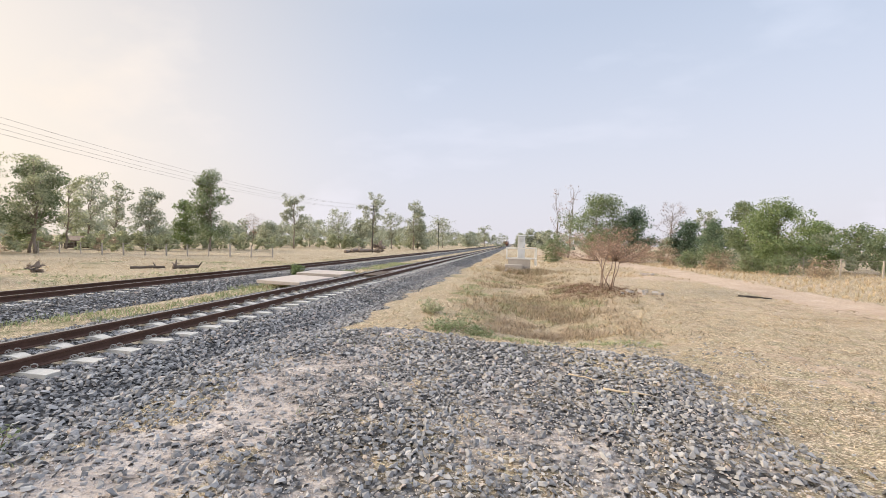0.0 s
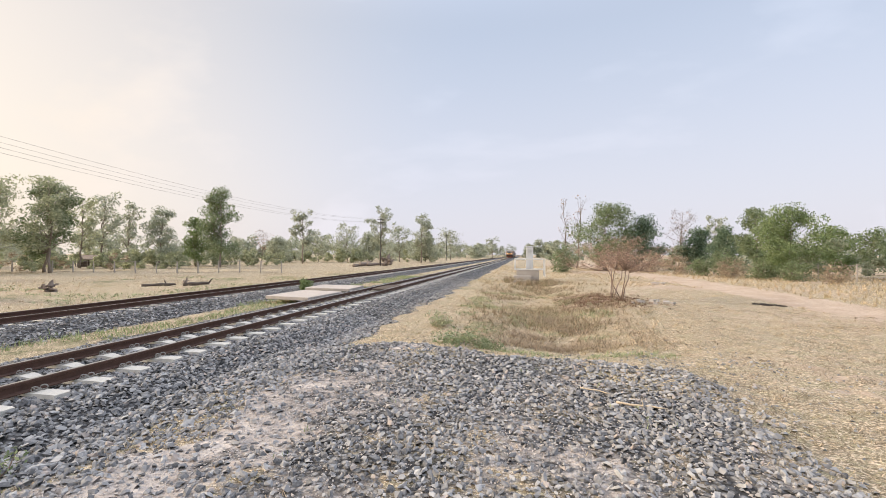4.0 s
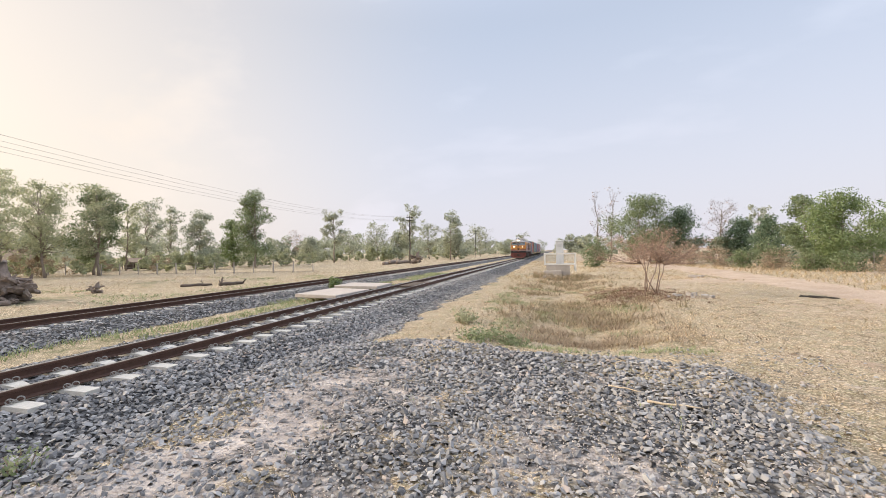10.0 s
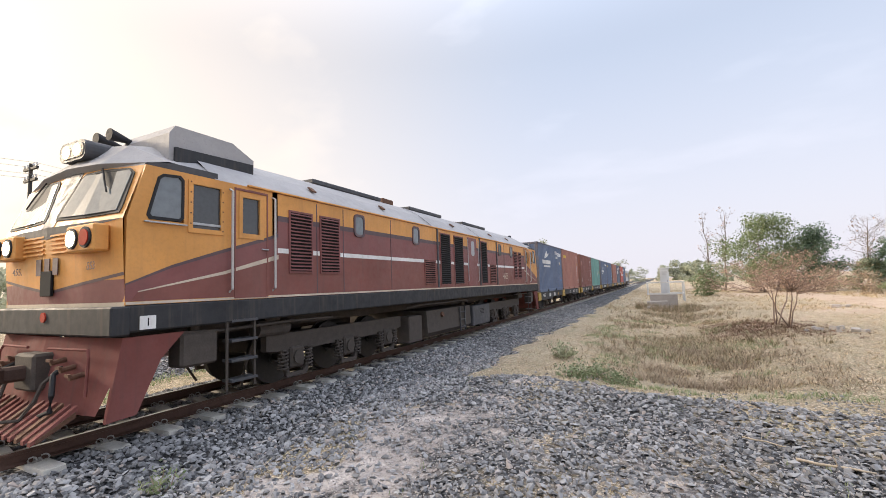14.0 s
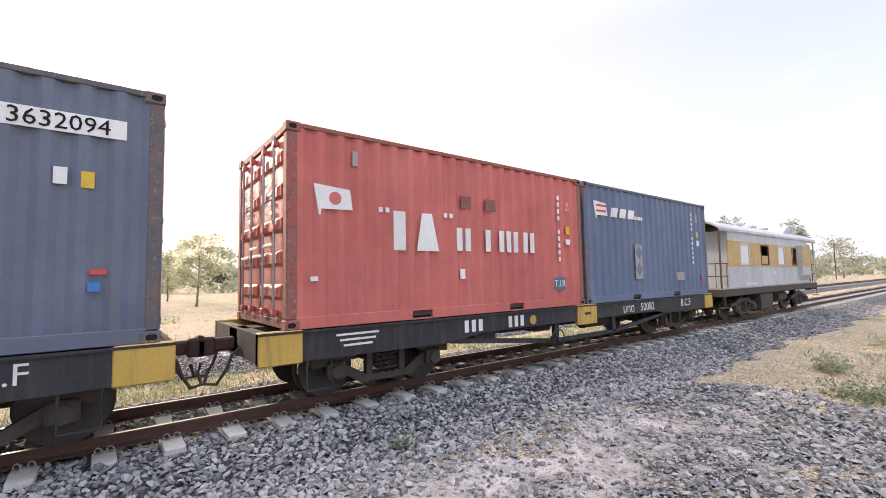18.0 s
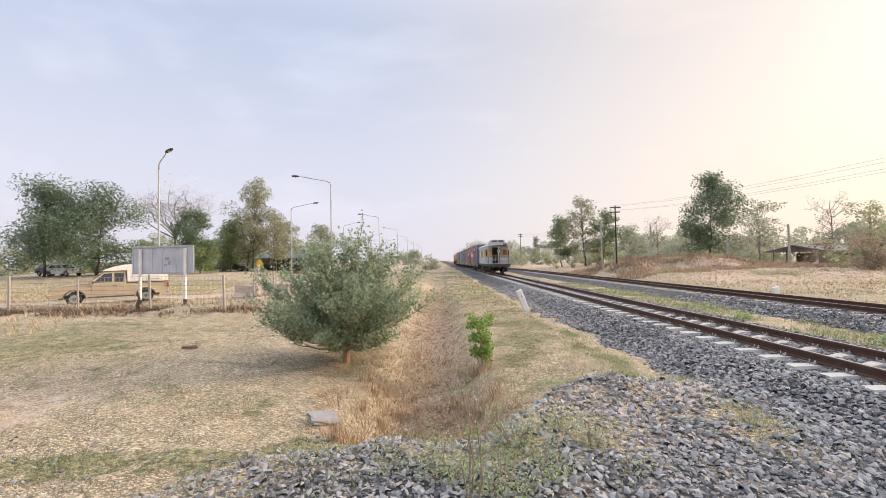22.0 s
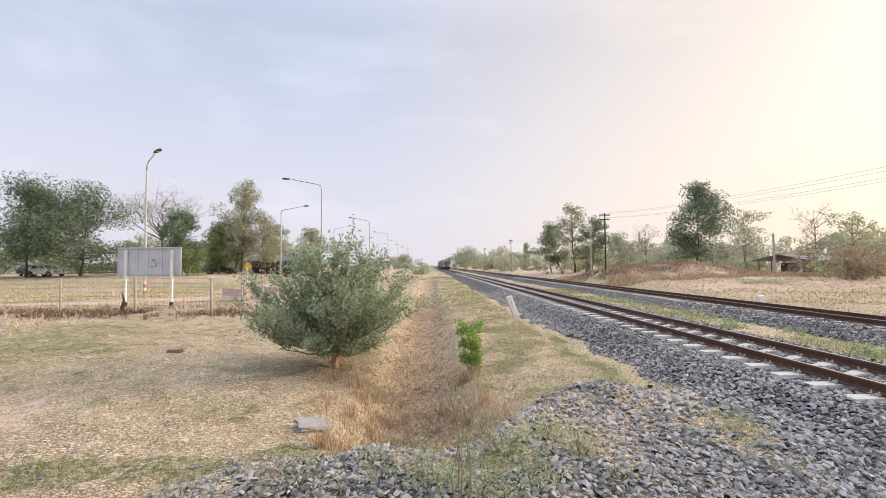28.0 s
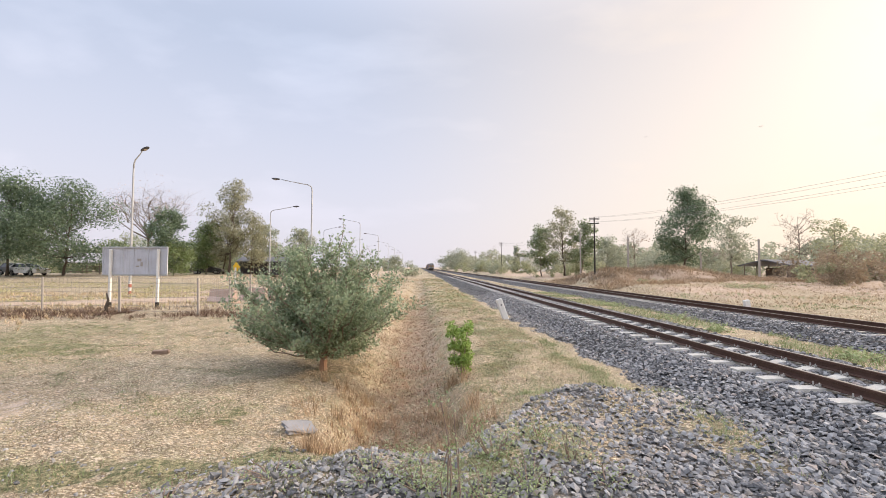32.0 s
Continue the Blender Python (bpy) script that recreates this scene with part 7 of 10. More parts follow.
TREES_SIDE = [(-48.4, 18.8, 7.2, 4.4, 1), (-45.4, 20.8, 7.6, 5.4, 3), (-42.0, 23.1, 8.4, 6.2, 1), (-46.0, 30.0, 8.5, 5.2, 1), (-48.0, 35.9, 9.2, 5.6, 0), (-39.5, 5.7, 5.6, 5.0, 1), (-54.7, 5.2, 5.3, 5.5, 1), (-48.0, 0.4, 6.0, 4.6, 1), (-70.0, -1.2, 5.8, 5.8, 3), (-29.3, -12.9, 7.4, 4.2, 3), (-31.5, -8.6, 11.6, 5.2, 1), (-52.0, -14.0, 7.0, 6.0, 1), (-56.0, -26.0, 7.5, 6.5, 3)]
TREES_BACK = [(48.6, -54.0, 12.4, 13.0, 2), (42.8, -54.7, 11.2, 13.5, 2), (40.2, -66.7, 14.3, 15.0, 3), (32.2, -57.5, 9.0, 6.6, 2), (30.6, -56.0, 4.8, 5.2, 5), (31.0, -65.0, 8.6, 6.0, 5), (27.5, -64.3, 14.2, 8.0, 8), (25.0, -66.0, 9.6, 8.0, 8), (29.6, -67.5, 9.8, 6.6, 8), (27.8, -80.2, 9.5, 6.8, 0), (24.2, -88.7, 9.2, 8.6, 0), (33.5, -72.6, 6.5, 7.8, 2), (65.4, -100.5, 9.5, 7.7, 1), (56.0, -90.0, 7.0, 8.0, 1)]
TREES_BACK_B = [(8.6, -149.7, 5.1, 8.8, 2), (1.7, -94.9, 2.5, 5.6, 6), (-22.4, -259.0, 10.5, 25.4, 2), (-34.3, -207.1, 10.0, 16.3, 1), (-33.5, -146.2, 9.0, 5.0, 2), (-23.2, -68.1, 11.1, 7.0, 8), (-20.6, -72.0, 8.6, 6.4, 0), (-24.9, -65.4, 8.7, 5.8, 0), (-33.4, -74.9, 6.8, 6.4, 0), (-43.1, -84.6, 9.3, 7.9, 3), (-32.9, -52.5, 11.6, 9.2, 2), (-45.5, -60.9, 9.4, 7.8, 1), (-59.6, -64.8, 10.4, 7.9, 3), (-42.7, -42.2, 6.7, 5.0, 1), (-46.3, -39.4, 4.9, 5.4, 1)]
SHRUBS_BACK = [(-36.5, -41.1, 3.0, 3.9, 7), (-34.0, -33.9, 3.4, 4.1, 7), (-35.7, -30.3, 3.0, 3.4, 7), (-20.2, -138.5, 4.1, 9.1, 6), (-20.0, -108.1, 2.8, 8.5, 6), (-30.7, -116.0, 3.6, 9.2, 1), (-42.0, -75.0, 4.0, 9.0, 1), (-50.0, -72.0, 4.5, 9.0, 3)]
for i_, row in enumerate(itertools.chain(TREES_LEFT, TREES_FAR_LEFT, TREES_RIGHT, SHRUBS_RIGHT, TREES_SIDE, TREES_BACK, TREES_BACK_B, SHRUBS_BACK)):
    tree(*row, seed=100 + i_)


def far_wood(name, label, spans, seed, leaf, size=0.62, spread=6, per=46):
    """A belt of trees on the horizon, too far off to tell apart."""
    r = np.random.default_rng(seed)
    cs, rs = [], []
    for x0, y0, x1, y1, n, h in spans:
        for k in range(n):
            t = r.random()
            hh = h * (0.45 + 0.65 * r.random())
            x, y = x0 + (x1 - x0) * t + r.normal() * spread, y0 + (y1 - y0) * t + r.normal() * spread
            for j in range(5):
                cs.append((x + r.normal() * hh * 0.30, y + r.normal() * hh * 0.30, hh * (0.10 + 0.19 * j + 0.06 * r.normal())))
                rs.append(hh * (0.20 + 0.10 * r.random()))
    v, f = leaf_cloud(cs, rs, len(cs) * per, size, 0.8, seed, 0.15, True)
    tagged(new(name, fast_mesh(name, v, f, leaf)), label, "woods", kind="stuff")


# haze over these belts is painted into their pale leaf colour
far_wood("far_woods", "distant belt of hazy trees along the horizon", [(-150, 150, -20, 300, 60, 9), (14, 170, 60, 230, 26, 8), (60, 120, 160, 60, 30, 7), (-160, 120, -120, 20, 34, 9), (4, 290, 30, 300, 12, 10)], 41, M_LEAFHAZE)
far_wood("far_woods", "distant belt of haze-paled trees beyond the fields", [(-130, -60, -60, -190, 46, 9), (-120, -50, -110, 40, 26, 8), (30, -150, 160, -120, 40, 8), (-60, -200, -20, -330, 30, 9), (14, -220, 40, -330, 14, 7), (90, -70, 150, -20, 16, 7)], 42, M_LEAFHAZE)

far_wood("far_hedge", "low hazy trees closing the far side of the fields", [(-140, 62, -34, 128, 60, 6.5), (-64, 128, -14, 230, 36, 6.5), (34, 80, 90, 62, 22, 5.5), (-95, -40, -46, -120, 40, 6.5), (30, -104, 130, -80, 40, 6.0), (-96, 10, -74, 48, 16, 6.5)], 46, M_LEAFHAZE, 0.30, 5, 62)
# undergrowth below and between the trees
far_wood("far_hedge", "dark wooded strip behind the roadside trees", [(22, -84, 70, -78, 34, 6.0), (58, -62, 78, -44, 10, 6.0)], 47, M_LEAF, 0.24, 3, 60)
far_wood("far_hedge", "hazy thin trees behind the dirt field", [(-34, -86, -64, -62, 30, 6.2), (-60, -58, -74, -36, 14, 5.5)], 48, M_LEAFHAZE, 0.22, 3, 60)
far_wood("undergrowth", "pale green and straw scrub below the trees", [(-74, 36, -44, 47, 46, 1.9), (-66, 50, -40, 62, 38, 1.9), (-58, 22, -46, 34, 20, 1.8), (-66, 84, -16, 104, 34, 3.0), (14, 62, 40, 66, 16, 3.2), (24, 44, 42, 46, 12, 2.6)], 43, M_LEAFPALE, 0.16, 2.4, 75)
far_wood("undergrowth", "pale scrub and thicket at the field's edge", [(-60, -44, -34, -36, 26, 2.8), (-56, -62, -24, -66, 26, 3.0), (-40, -80, -22, -100, 16, 3.0), (24, -74, 62, -76, 26, 3.0), (60, -70, 80, -58, 14, 3.4), (-22, -110, -18, -180, 18, 3.4)], 44, M_LEAFPALE, 0.16, 2.4, 75)
far_wood("undergrowth", "dry brown thicket at the field's edge", [(-62, -42, -34, -36, 34, 2.9), (-58, 30, -44, 40, 10, 2.0)], 45, M_SCRUB, 0.13, 2.0, 75)


# ---- the bush beside the ditch ----
def twig_leaves(twigs, gap, size, spread, seed):
    """Small oval leaves in pairs along twigs; returns vertices and faces."""
    r = np.random.default_rng(seed)
    pos, way = [], []
    for p, q in twigs:
        p, q = np.array(p), np.array(q)
        n = max(2, int(np.linalg.norm(q - p) / gap))
        t = np.linspace(0.08, 1.0, n)[:, None]
        pos.append(p + (q - p) * t)
        way.append(np.repeat((q - p)[None] / max(1e-6, np.linalg.norm(q - p)), n, 0))
    pos, way = np.repeat(np.concatenate(pos), 2, 0), np.repeat(np.concatenate(way), 2, 0)
    n = len(pos)
    side = np.cross(way, r.normal(size=(n, 3)))
    side /= np.linalg.norm(side, axis=1)[:, None]
    a = way * 0.55 + side * 0.85 + r.normal(size=(n, 3)) * 0.15 + np.array([0, 0, 0.15])
    a /= np.linalg.norm(a, axis=1)[:, None]
    b = np.cross(a, side + way * 0.6 + np.array([0, 0, 0.9]) + r.normal(size=(n, 3)) * 0.3)
    b /= np.linalg.norm(b, axis=1)[:, None]
    s = size * (0.6 + 0.8 * r.random(n))[:, None]
    p = pos + r.normal(size=(n, 3)) * spread
    v = np.stack([p, p + a * s * 0.45 + b * s * 0.30, p + a * s, p + a * s * 0.45 - b * s * 0.30], 1).reshape(-1, 3)
    return v, np.arange(n * 4).reshape(-1, 4)


def near_bush(x, y, w, h):
    """A fan of many stems from one short trunk; twigs rise from every limb and carry small leaves in rows."""
    b = thing("bush", "dense grey-green bush with small leaves beside the ditch", "shrub", at=pose(x, y, gz(x, y) - 0.03))
    r = random.Random(5)
    stems, twigs = MB(), []
    heights, widths = (0.0, 0.12, 0.28, 0.45, 0.62, 0.80, 0.92, 1.0), (0.80, 0.98, 1.0, 0.97, 0.88, 0.70, 0.50, 0.26)
    for i in range(84):
        a, f = i * 2.399, r.random() ** 1.15
        rad = w / 2 * float(np.interp(f, heights, widths)) * (r.uniform(0.80, 1.05) if i % 4 else r.uniform(0.35, 0.75))
        tip = Vector((rad * math.cos(a), rad * math.sin(a), 0.68 + (h * 0.90 - 0.68) * f * r.uniform(0.93, 1.05)))
        if math.cos(a) < 0.0 and f < 0.16:
            tip = Vector((tip.x * 0.72, tip.y * 0.75, 0.48 + 0.2 * r.random()))
        root = Vector((r.uniform(-0.06, 0.06), r.uniform(-0.06, 0.06), 0.25 + 0.30 * r.random()))
        pts = bend(root, tip, r, 7, 0.05)
        for j, q in enumerate(pts):
            q.z -= 0.16 * math.sin(math.pi * j / 7) * (1 - f)
        stems.tube(pts, [0.024 * (1 - 0.115 * j) for j in range(8)], 5)
        twigs.append((pts[4], pts[7]))
        for j in range(2, 8):
            for _ in range(5 if j > 3 else 3):
                way = (pts[j] - pts[j - 1]).normalized()
                e = pts[j] + (way * r.uniform(0.1, 0.6) + Vector((r.uniform(-0.7, 0.7), r.uniform(-0.7, 0.7), r.uniform(-0.15, 0.85)))) * r.uniform(0.16, 0.40)
                if e.z < (0.40 if e.x < 0.2 else 0.58):
                    continue
                twigs.append((pts[j].copy(), e))
                for _k in range(2):
                    m = pts[j].lerp(e, r.uniform(0.35, 0.9))
                    twigs.append((m, m + Vector((r.uniform(-1, 1), r.uniform(-1, 1), r.uniform(-0.3, 1.0))) * 0.17))
    for k, (ex, ey, ez) in enumerate(((-0.42, 0.1, 1.17), (-0.30, 0.0, 1.05), (-0.62, 0.1, 1.02), (-0.12, -0.2, 0.99), (0.35, 0.1, 0.98), (-0.85, 0.2, 0.95), (0.75, -0.2, 0.92))):
        e, m = Vector((ex, ey, h * ez)), Vector((ex * 0.6, ey * 0.6, h * 0.62))
        pts = bend(m, e, r, 4, 0.05)
        stems.tube(pts, [0.013, 0.011, 0.009, 0.006, 0.004], 4)
        for p, q in zip(pts, pts[1:]):
            twigs.append((p, q))
            for _ in range(3):
                twigs.append((p, p + Vector((r.uniform(-1, 1), r.uniform(-1, 1), r.uniform(0, 1.0))) * 0.20))
    part("trunk", MB().tube(bend((-0.02, 0.02, -0.10), (0.0, 0.03, 0.72), r, 4, 0.02), [0.095, 0.078, 0.070, 0.064, 0.055], 8), M_REDBARK, b, "reddish bare trunk")
    part("stem", stems.mesh("stem", True, False), M_TWIG, b)
    tw = MB()
    for p, q in twigs[::4]:
        tw.tube([p, q], [0.005, 0.003], 3)
    part("twig", tw.mesh("twig", False, False), M_TWIG, b)
    v, f = twig_leaves(twigs, 0.056, 0.062, 0.025, 6)
    part("leaves", fast_mesh("leaves", v, f, M_BUSHLEAF), None, b)
    return b


M_BUSHLEAF = leafy("grey_green_bush_leaf", (0.18, 0.245, 0.14), (0.50, 0.575, 0.39), 0.45, 0.42)
M_REDBARK = plain("reddish_bark", (0.40, 0.23, 0.15), 0.9, 0, 0.3, 20, 0.4)
near_bush(1.92, -9.1, 3.5, 2.68)


def dry_shrub(x, y, w, h):
    """A thin shrub with bare upright stems and a flat russet crown."""
    b = thing("dry_shrub", "leafless russet shrub with a spreading twiggy crown", "shrub", at=pose(x, y, gz(x, y) - 0.03))
    r = random.Random(9)
    stems, twigs, cs = MB(), MB(), []
    for i in range(6):
        a = i * 1.05 + r.uniform(-0.2, 0.2)
        rad = w * r.uniform(0.12, 0.26)
        knee = Vector((rad * 0.55 * math.cos(a), rad * 0.55 * math.sin(a), h * r.uniform(0.42, 0.55)))
        stems.tube(bend((r.uniform(-0.22, 0.22), r.uniform(-0.15, 0.15), 0), knee, r, 4, 0.05), [0.026 * (1 - 0.1 * j) for j in range(5)], 6)
        for k in range(9):
            a2 = a + r.uniform(-0.9, 0.9)
            q_ = r.uniform(0.25, 1.08)
            tip = Vector((w * 0.5 * q_ * math.cos(a2), w * 0.5 * q_ * math.sin(a2), h * r.uniform(0.66, 1.02) * (1 - 0.20 * q_ * q_)))
            pts = bend(knee, tip, r, 4, 0.12)
            stems.tube(pts, [0.016, 0.013, 0.010, 0.008, 0.005], 4)
            for q in pts[1:]:
                cs.append(q)
                for _ in range(5):
                    e = q + Vector((r.uniform(-1, 1), r.uniform(-1, 1), r.uniform(-0.3, 0.8))) * 0.30
                    twigs.tube([q, q.lerp(e, 0.5) + Vector((0.02, 0.01, 0.02)), e], [0.006, 0.005, 0.003], 3)
    part("stem", stems.mesh("stem", True, False), M_TWIG, b)
    part("twig", twigs.mesh("twig", False, False), M_TWIG, b)
    v, f = leaf_cloud(cs, [0.26] * len(cs), 4200, 0.030, 0.8, 10, 0.2)
    part("leaves", fast_mesh("leaves", v, f, M_LEAFDRY), None, b, "few dry russet leaves")


dry_shrub(3.95, 19.1, 5.0, 2.68)


def small_plant(name, label, x, y, h, w, count, leaf, size, seed, category="plant"):
    p = thing(name, label, category, at=pose(x, y, gz(x, y) - 0.02))
    r = random.Random(seed)
    st, cs, rs = MB(), [], []
    for i in range(max(6, int(w * 14))):
        a = i * 2.4
        tip = Vector((w / 2 * r.uniform(0.2, 1) * math.cos(a), w / 2 * r.uniform(0.2, 1) * math.sin(a), h * r.uniform(0.40, 1.08)))
        pts = bend((tip.x * 0.3, tip.y * 0.3, 0), tip, r, 3, 0.08)
        st.tube(pts, [0.007, 0.006, 0.005, 0.003], 4)
        for q in pts[1:]:
            cs.append(q)
            rs.append(0.08 + 0.07 * w)
    tagged(part("stem", st.mesh("stem", False, False), M_TWIG, p), kind="stuff")
    v, f = leaf_cloud(cs, rs, count, size, 0.9, seed)
    part("leaves", fast_mesh("leaves", v, f, leaf), None, p)
    return p


M_WEED = leafy("pale_weed_leaf", (0.24, 0.31, 0.13), (0.50, 0.56, 0.34), 0.6, 0.35)
M_SAPLING = leafy("fresh_green_leaf", (0.21, 0.33, 0.075), (0.42, 0.55, 0.17), 0.5, 0.4)
M_WEEDDK = leafy("dull_green_weed_leaf", (0.17, 0.215, 0.105), (0.36, 0.40, 0.235), 0.6, 0.3)
small_plant("sapling", "bright green leafy sapling beside the ditch", -0.95, -8.7, 1.02, 0.66, 2400, M_SAPLING, 0.032, 21)
small_plant("weed_clump", "low green weeds at the ballast edge", -1.35, 9.5, 0.22, 1.4, 850, M_WEEDDK, 0.035, 22)
small_plant("weed_clump", "low green weeds at the ballast edge", -0.70, 9.25, 0.18, 0.7, 320, M_WEEDDK, 0.035, 23)
small_plant("weed_clump", "sparse green weeds on the bank", -2.2, 11.6, 0.38, 0.8, 360, M_LEAFPALE, 0.04, 24)
small_plant("weed_clump", "green weeds between the two lines", -10.9, 20.3, 0.5, 0.9, 1100, M_LEAFBRIGHT, 0.05, 25)
small_plant("weed_clump", "green weeds in the end of the ditch", 0.25, -5.35, 0.36, 0.45, 900, M_LEAF, 0.018, 26)
small_plant("tall_weed", "thin upright weed growing in the gravel", -0.28, -3.05, 0.85, 0.20, 280, M_WEED, 0.013, 27)
for k_, (x_, y_, h_, w_, n_) in enumerate(((-0.55, -3.25, 0.26, 0.8, 900), (-0.1, -3.6, 0.22, 0.8, 800), (-0.95, -3.45, 0.20, 0.6, 600), (0.35, -3.9, 0.16, 0.9, 460), (-0.75, -4.0, 0.24, 0.7, 480), (-1.25, -4.3, 0.20, 0.6, 360), (0.1, -4.5, 0.16, 0.7, 320), (-0.25, -2.75, 0.16, 0.5, 240), (-1.6, -3.5, 0.14, 0.4, 160), (1.2, -3.9, 0.10, 0.9, 300), (2.0, -3.6, 0.10, 0.9, 300))):
    small_plant("weed_clump", "sparse flowering weeds in the gravel" if k_ < 2 else "sparse green weeds in the gravel", x_, y_, h_, w_, n_, M_WEED, 0.013, 180 + k_)
small_plant("weed_clump", "sparse green weeds in the gravel", -4.0, 2.55, 0.18, 0.35, 160, M_LEAF, 0.02, 30)
small_plant("weed_clump", "small green weeds beside the ballast", -1.45, -3.9, 0.22, 0.6, 260, M_LEAFPALE, 0.02, 31)
for k_, (x_, y_, w_) in enumerate(((-9.6, -9.0, 0.9), (-10.0, -16.5, 1.2), (-9.3, -13.0, 0.7), (-9.9, -22.0, 1.1), (-22.8, -30.0, 1.5), (-24.4, -29.8, 1.3), (-22.6, -39.5, 1.5), (-20.4, -38.5, 1.0))):
    small_plant("weed_clump", "green weeds between the two lines" if x_ > -12 else "green weeds on the dirt bank", x_, y_, 0.16 if x_ > -12 else 0.4, w_ * 1.5, 420, M_WEED, 0.04, 33 + k_)

# ---- ballast ----
def block():
    """The upper part of a lump, wide below and blunt on top, to be broken into an angular stone; its foot lies among its neighbours."""
    v = [(math.cos(a), math.sin(a), -0.45) for a in (0.0, 1.2, 2.4, 3.7, 5.0)] + [(0.72 * math.cos(a), 0.72 * math.sin(a), 0.62) for a in (0.6, 2.6, 4.6)]
    f = [(5, 6, 7), (0, 1, 5), (1, 6, 5), (1, 2, 6), (2, 3, 6), (3, 7, 6), (3, 4, 7), (4, 5, 7), (4, 0, 5)]
    return np.array(v, float) * 0.9, np.array(f)


def octa():
    """A small pointed stone, its foot sunk among its neighbours."""
    v = np.array([(1, 0, -0.3), (-1, 0, -0.3), (0, 1, -0.3), (0, -1, -0.3), (0, 0, 0.9)], float)
    return v, np.array([(0, 2, 4), (2, 1, 4), (1, 3, 4), (3, 0, 4)])


def stones(name, label, pts, size, solid, seed, mat=None):
    """Angular broken stones strewn at pts (x, y), one mesh."""
    r = np.random.default_rng(seed)
    bv, bf = solid
    n = len(pts)
    protos = []
    for _ in range(24):
        v = bv * (0.72 + 0.50 * r.random((len(bv), 1))) + r.normal(size=bv.shape) * 0.15
        v *= np.array([1.22, 0.86, 0.64]) * (0.78 + 0.44 * r.random(3))
        protos.append(v)
    protos = np.array(protos)[r.integers(0, 24, n)]
    a, b, c = r.random(n) * 2 * np.pi, r.normal(size=n) * 0.45, r.normal(size=n) * 0.45
    ca, sa, cb, sb, cc, sc = np.cos(a), np.sin(a), np.cos(b), np.sin(b), np.cos(c), np.sin(c)
    R = np.empty((n, 3, 3))
    R[:, 0, 0], R[:, 0, 1], R[:, 0, 2] = ca * cb, ca * sb * sc - sa * cc, ca * sb * cc + sa * sc
    R[:, 1, 0], R[:, 1, 1], R[:, 1, 2] = sa * cb, sa * sb * sc + ca * cc, sa * sb * cc - ca * sc
    R[:, 2, 0], R[:, 2, 1], R[:, 2, 2] = -sb, cb * sc, cb * cc
    s = size * (0.55 + 0.75 * r.random(n) ** 1.4)
    v = np.einsum("nij,nkj->nki", R, protos) * s[:, None, None]
    z = ground_z(pts[:, 0], pts[:, 1]) + s * (0.05 + 0.55 * r.random(n))
    v += np.stack([pts[:, 0], pts[:, 1], z], 1)[:, None, :]
    f = bf[None] + (np.arange(n) * len(bv))[:, None, None]
    return tagged(new(name, fast_mesh(name, v.reshape(-1, 3), f.reshape(-1, 3), mat or M_STONE)), label, "gravel", kind="stuff")


def scatter(x0, x1, y0, y1, gap, keep, seed):
    """Jittered grid points where keep(x, y) beats chance."""
    r = np.random.default_rng(seed)
    xs, ys = np.meshgrid(np.arange(x0, x1, gap), np.arange(y0, y1, gap))
    x, y = xs.ravel() + r.uniform(-0.5, 0.5, xs.size) * gap * 1.1, ys.ravel() + r.uniform(-0.5, 0.5, xs.size) * gap * 1.1
    k = r.random(xs.size) < keep(x, y)
    return np.stack([x[k], y[k]], 1)


def off_sleepers(x, y):
    on = (np.abs(((y + 90.0 + 0.3) % 0.6) - 0.3) < 0.125) & (np.abs(x - XC) < 1.0)
    rail = np.abs(np.abs(x - XC) - GAUGE / 2) < 0.075
    return np.where(on | rail, 0.0, 1.0)


def pad_keep(x, y):
    w = ground_weights(x, y)
    d = np.hypot(x, y)
    return np.clip(pad(x, y) * 1.3, 0, 1) * np.clip(1.12 - 0.85 * w[1] + 0.25 * vnoise(x, y, 0.7, 42), 0.18, 0.9) * (d < 10.5) * (x > -3.9) * (1 - 0.8 * weed_band(x, y))


def shoulder_keep(x, y):
    w = ground_weights(x, y)
    return np.clip((w[0] - 0.25) * 2.2, 0, 1) * off_sleepers(x, y)


stones("gravel", "loose grey broken stone on the levelled ground", scatter(-3.9, 4.5, -5.5, 5.5, 0.058, lambda x, y: pad_keep(x, y) * (np.hypot(x, y) < 5.2), 51), 0.036, block(), 61)
stones("gravel", "loose grey broken stone further over the levelled ground", scatter(-3.9, 4.5, -7.5, 10.5, 0.066, lambda x, y: pad_keep(x, y) * (np.hypot(x, y) >= 5.2), 50), 0.039, block(), 60)
stones("gravel", "finer grey grit and chippings between the stones", scatter(-3.9, 4.5, -4.5, 6.5, 0.043, lambda x, y: np.clip(pad(x, y), 0, 1) * (0.35 + 0.5 * ground_weights(x, y)[1]) * (np.hypot(x, y) < 6.5), 52), 0.013, octa(), 62, M_GRIT)
stones("ballast_stones", "blue-grey broken stone ballast along the track", scatter(-7.45, -3.2, -9.5, 12.5, 0.060, shoulder_keep, 53), 0.039, block(), 63)
stones("ballast_stones", "blue-grey broken stone ballast along the track", scatter(-7.45, -3.2, 12.5, 34, 0.085, shoulder_keep, 54), 0.042, octa(), 64)
stones("ballast_stones", "blue-grey broken stone ballast along the track", scatter(-7.45, -3.2, -30, -9.5, 0.085, shoulder_keep, 55), 0.042, octa(), 65)
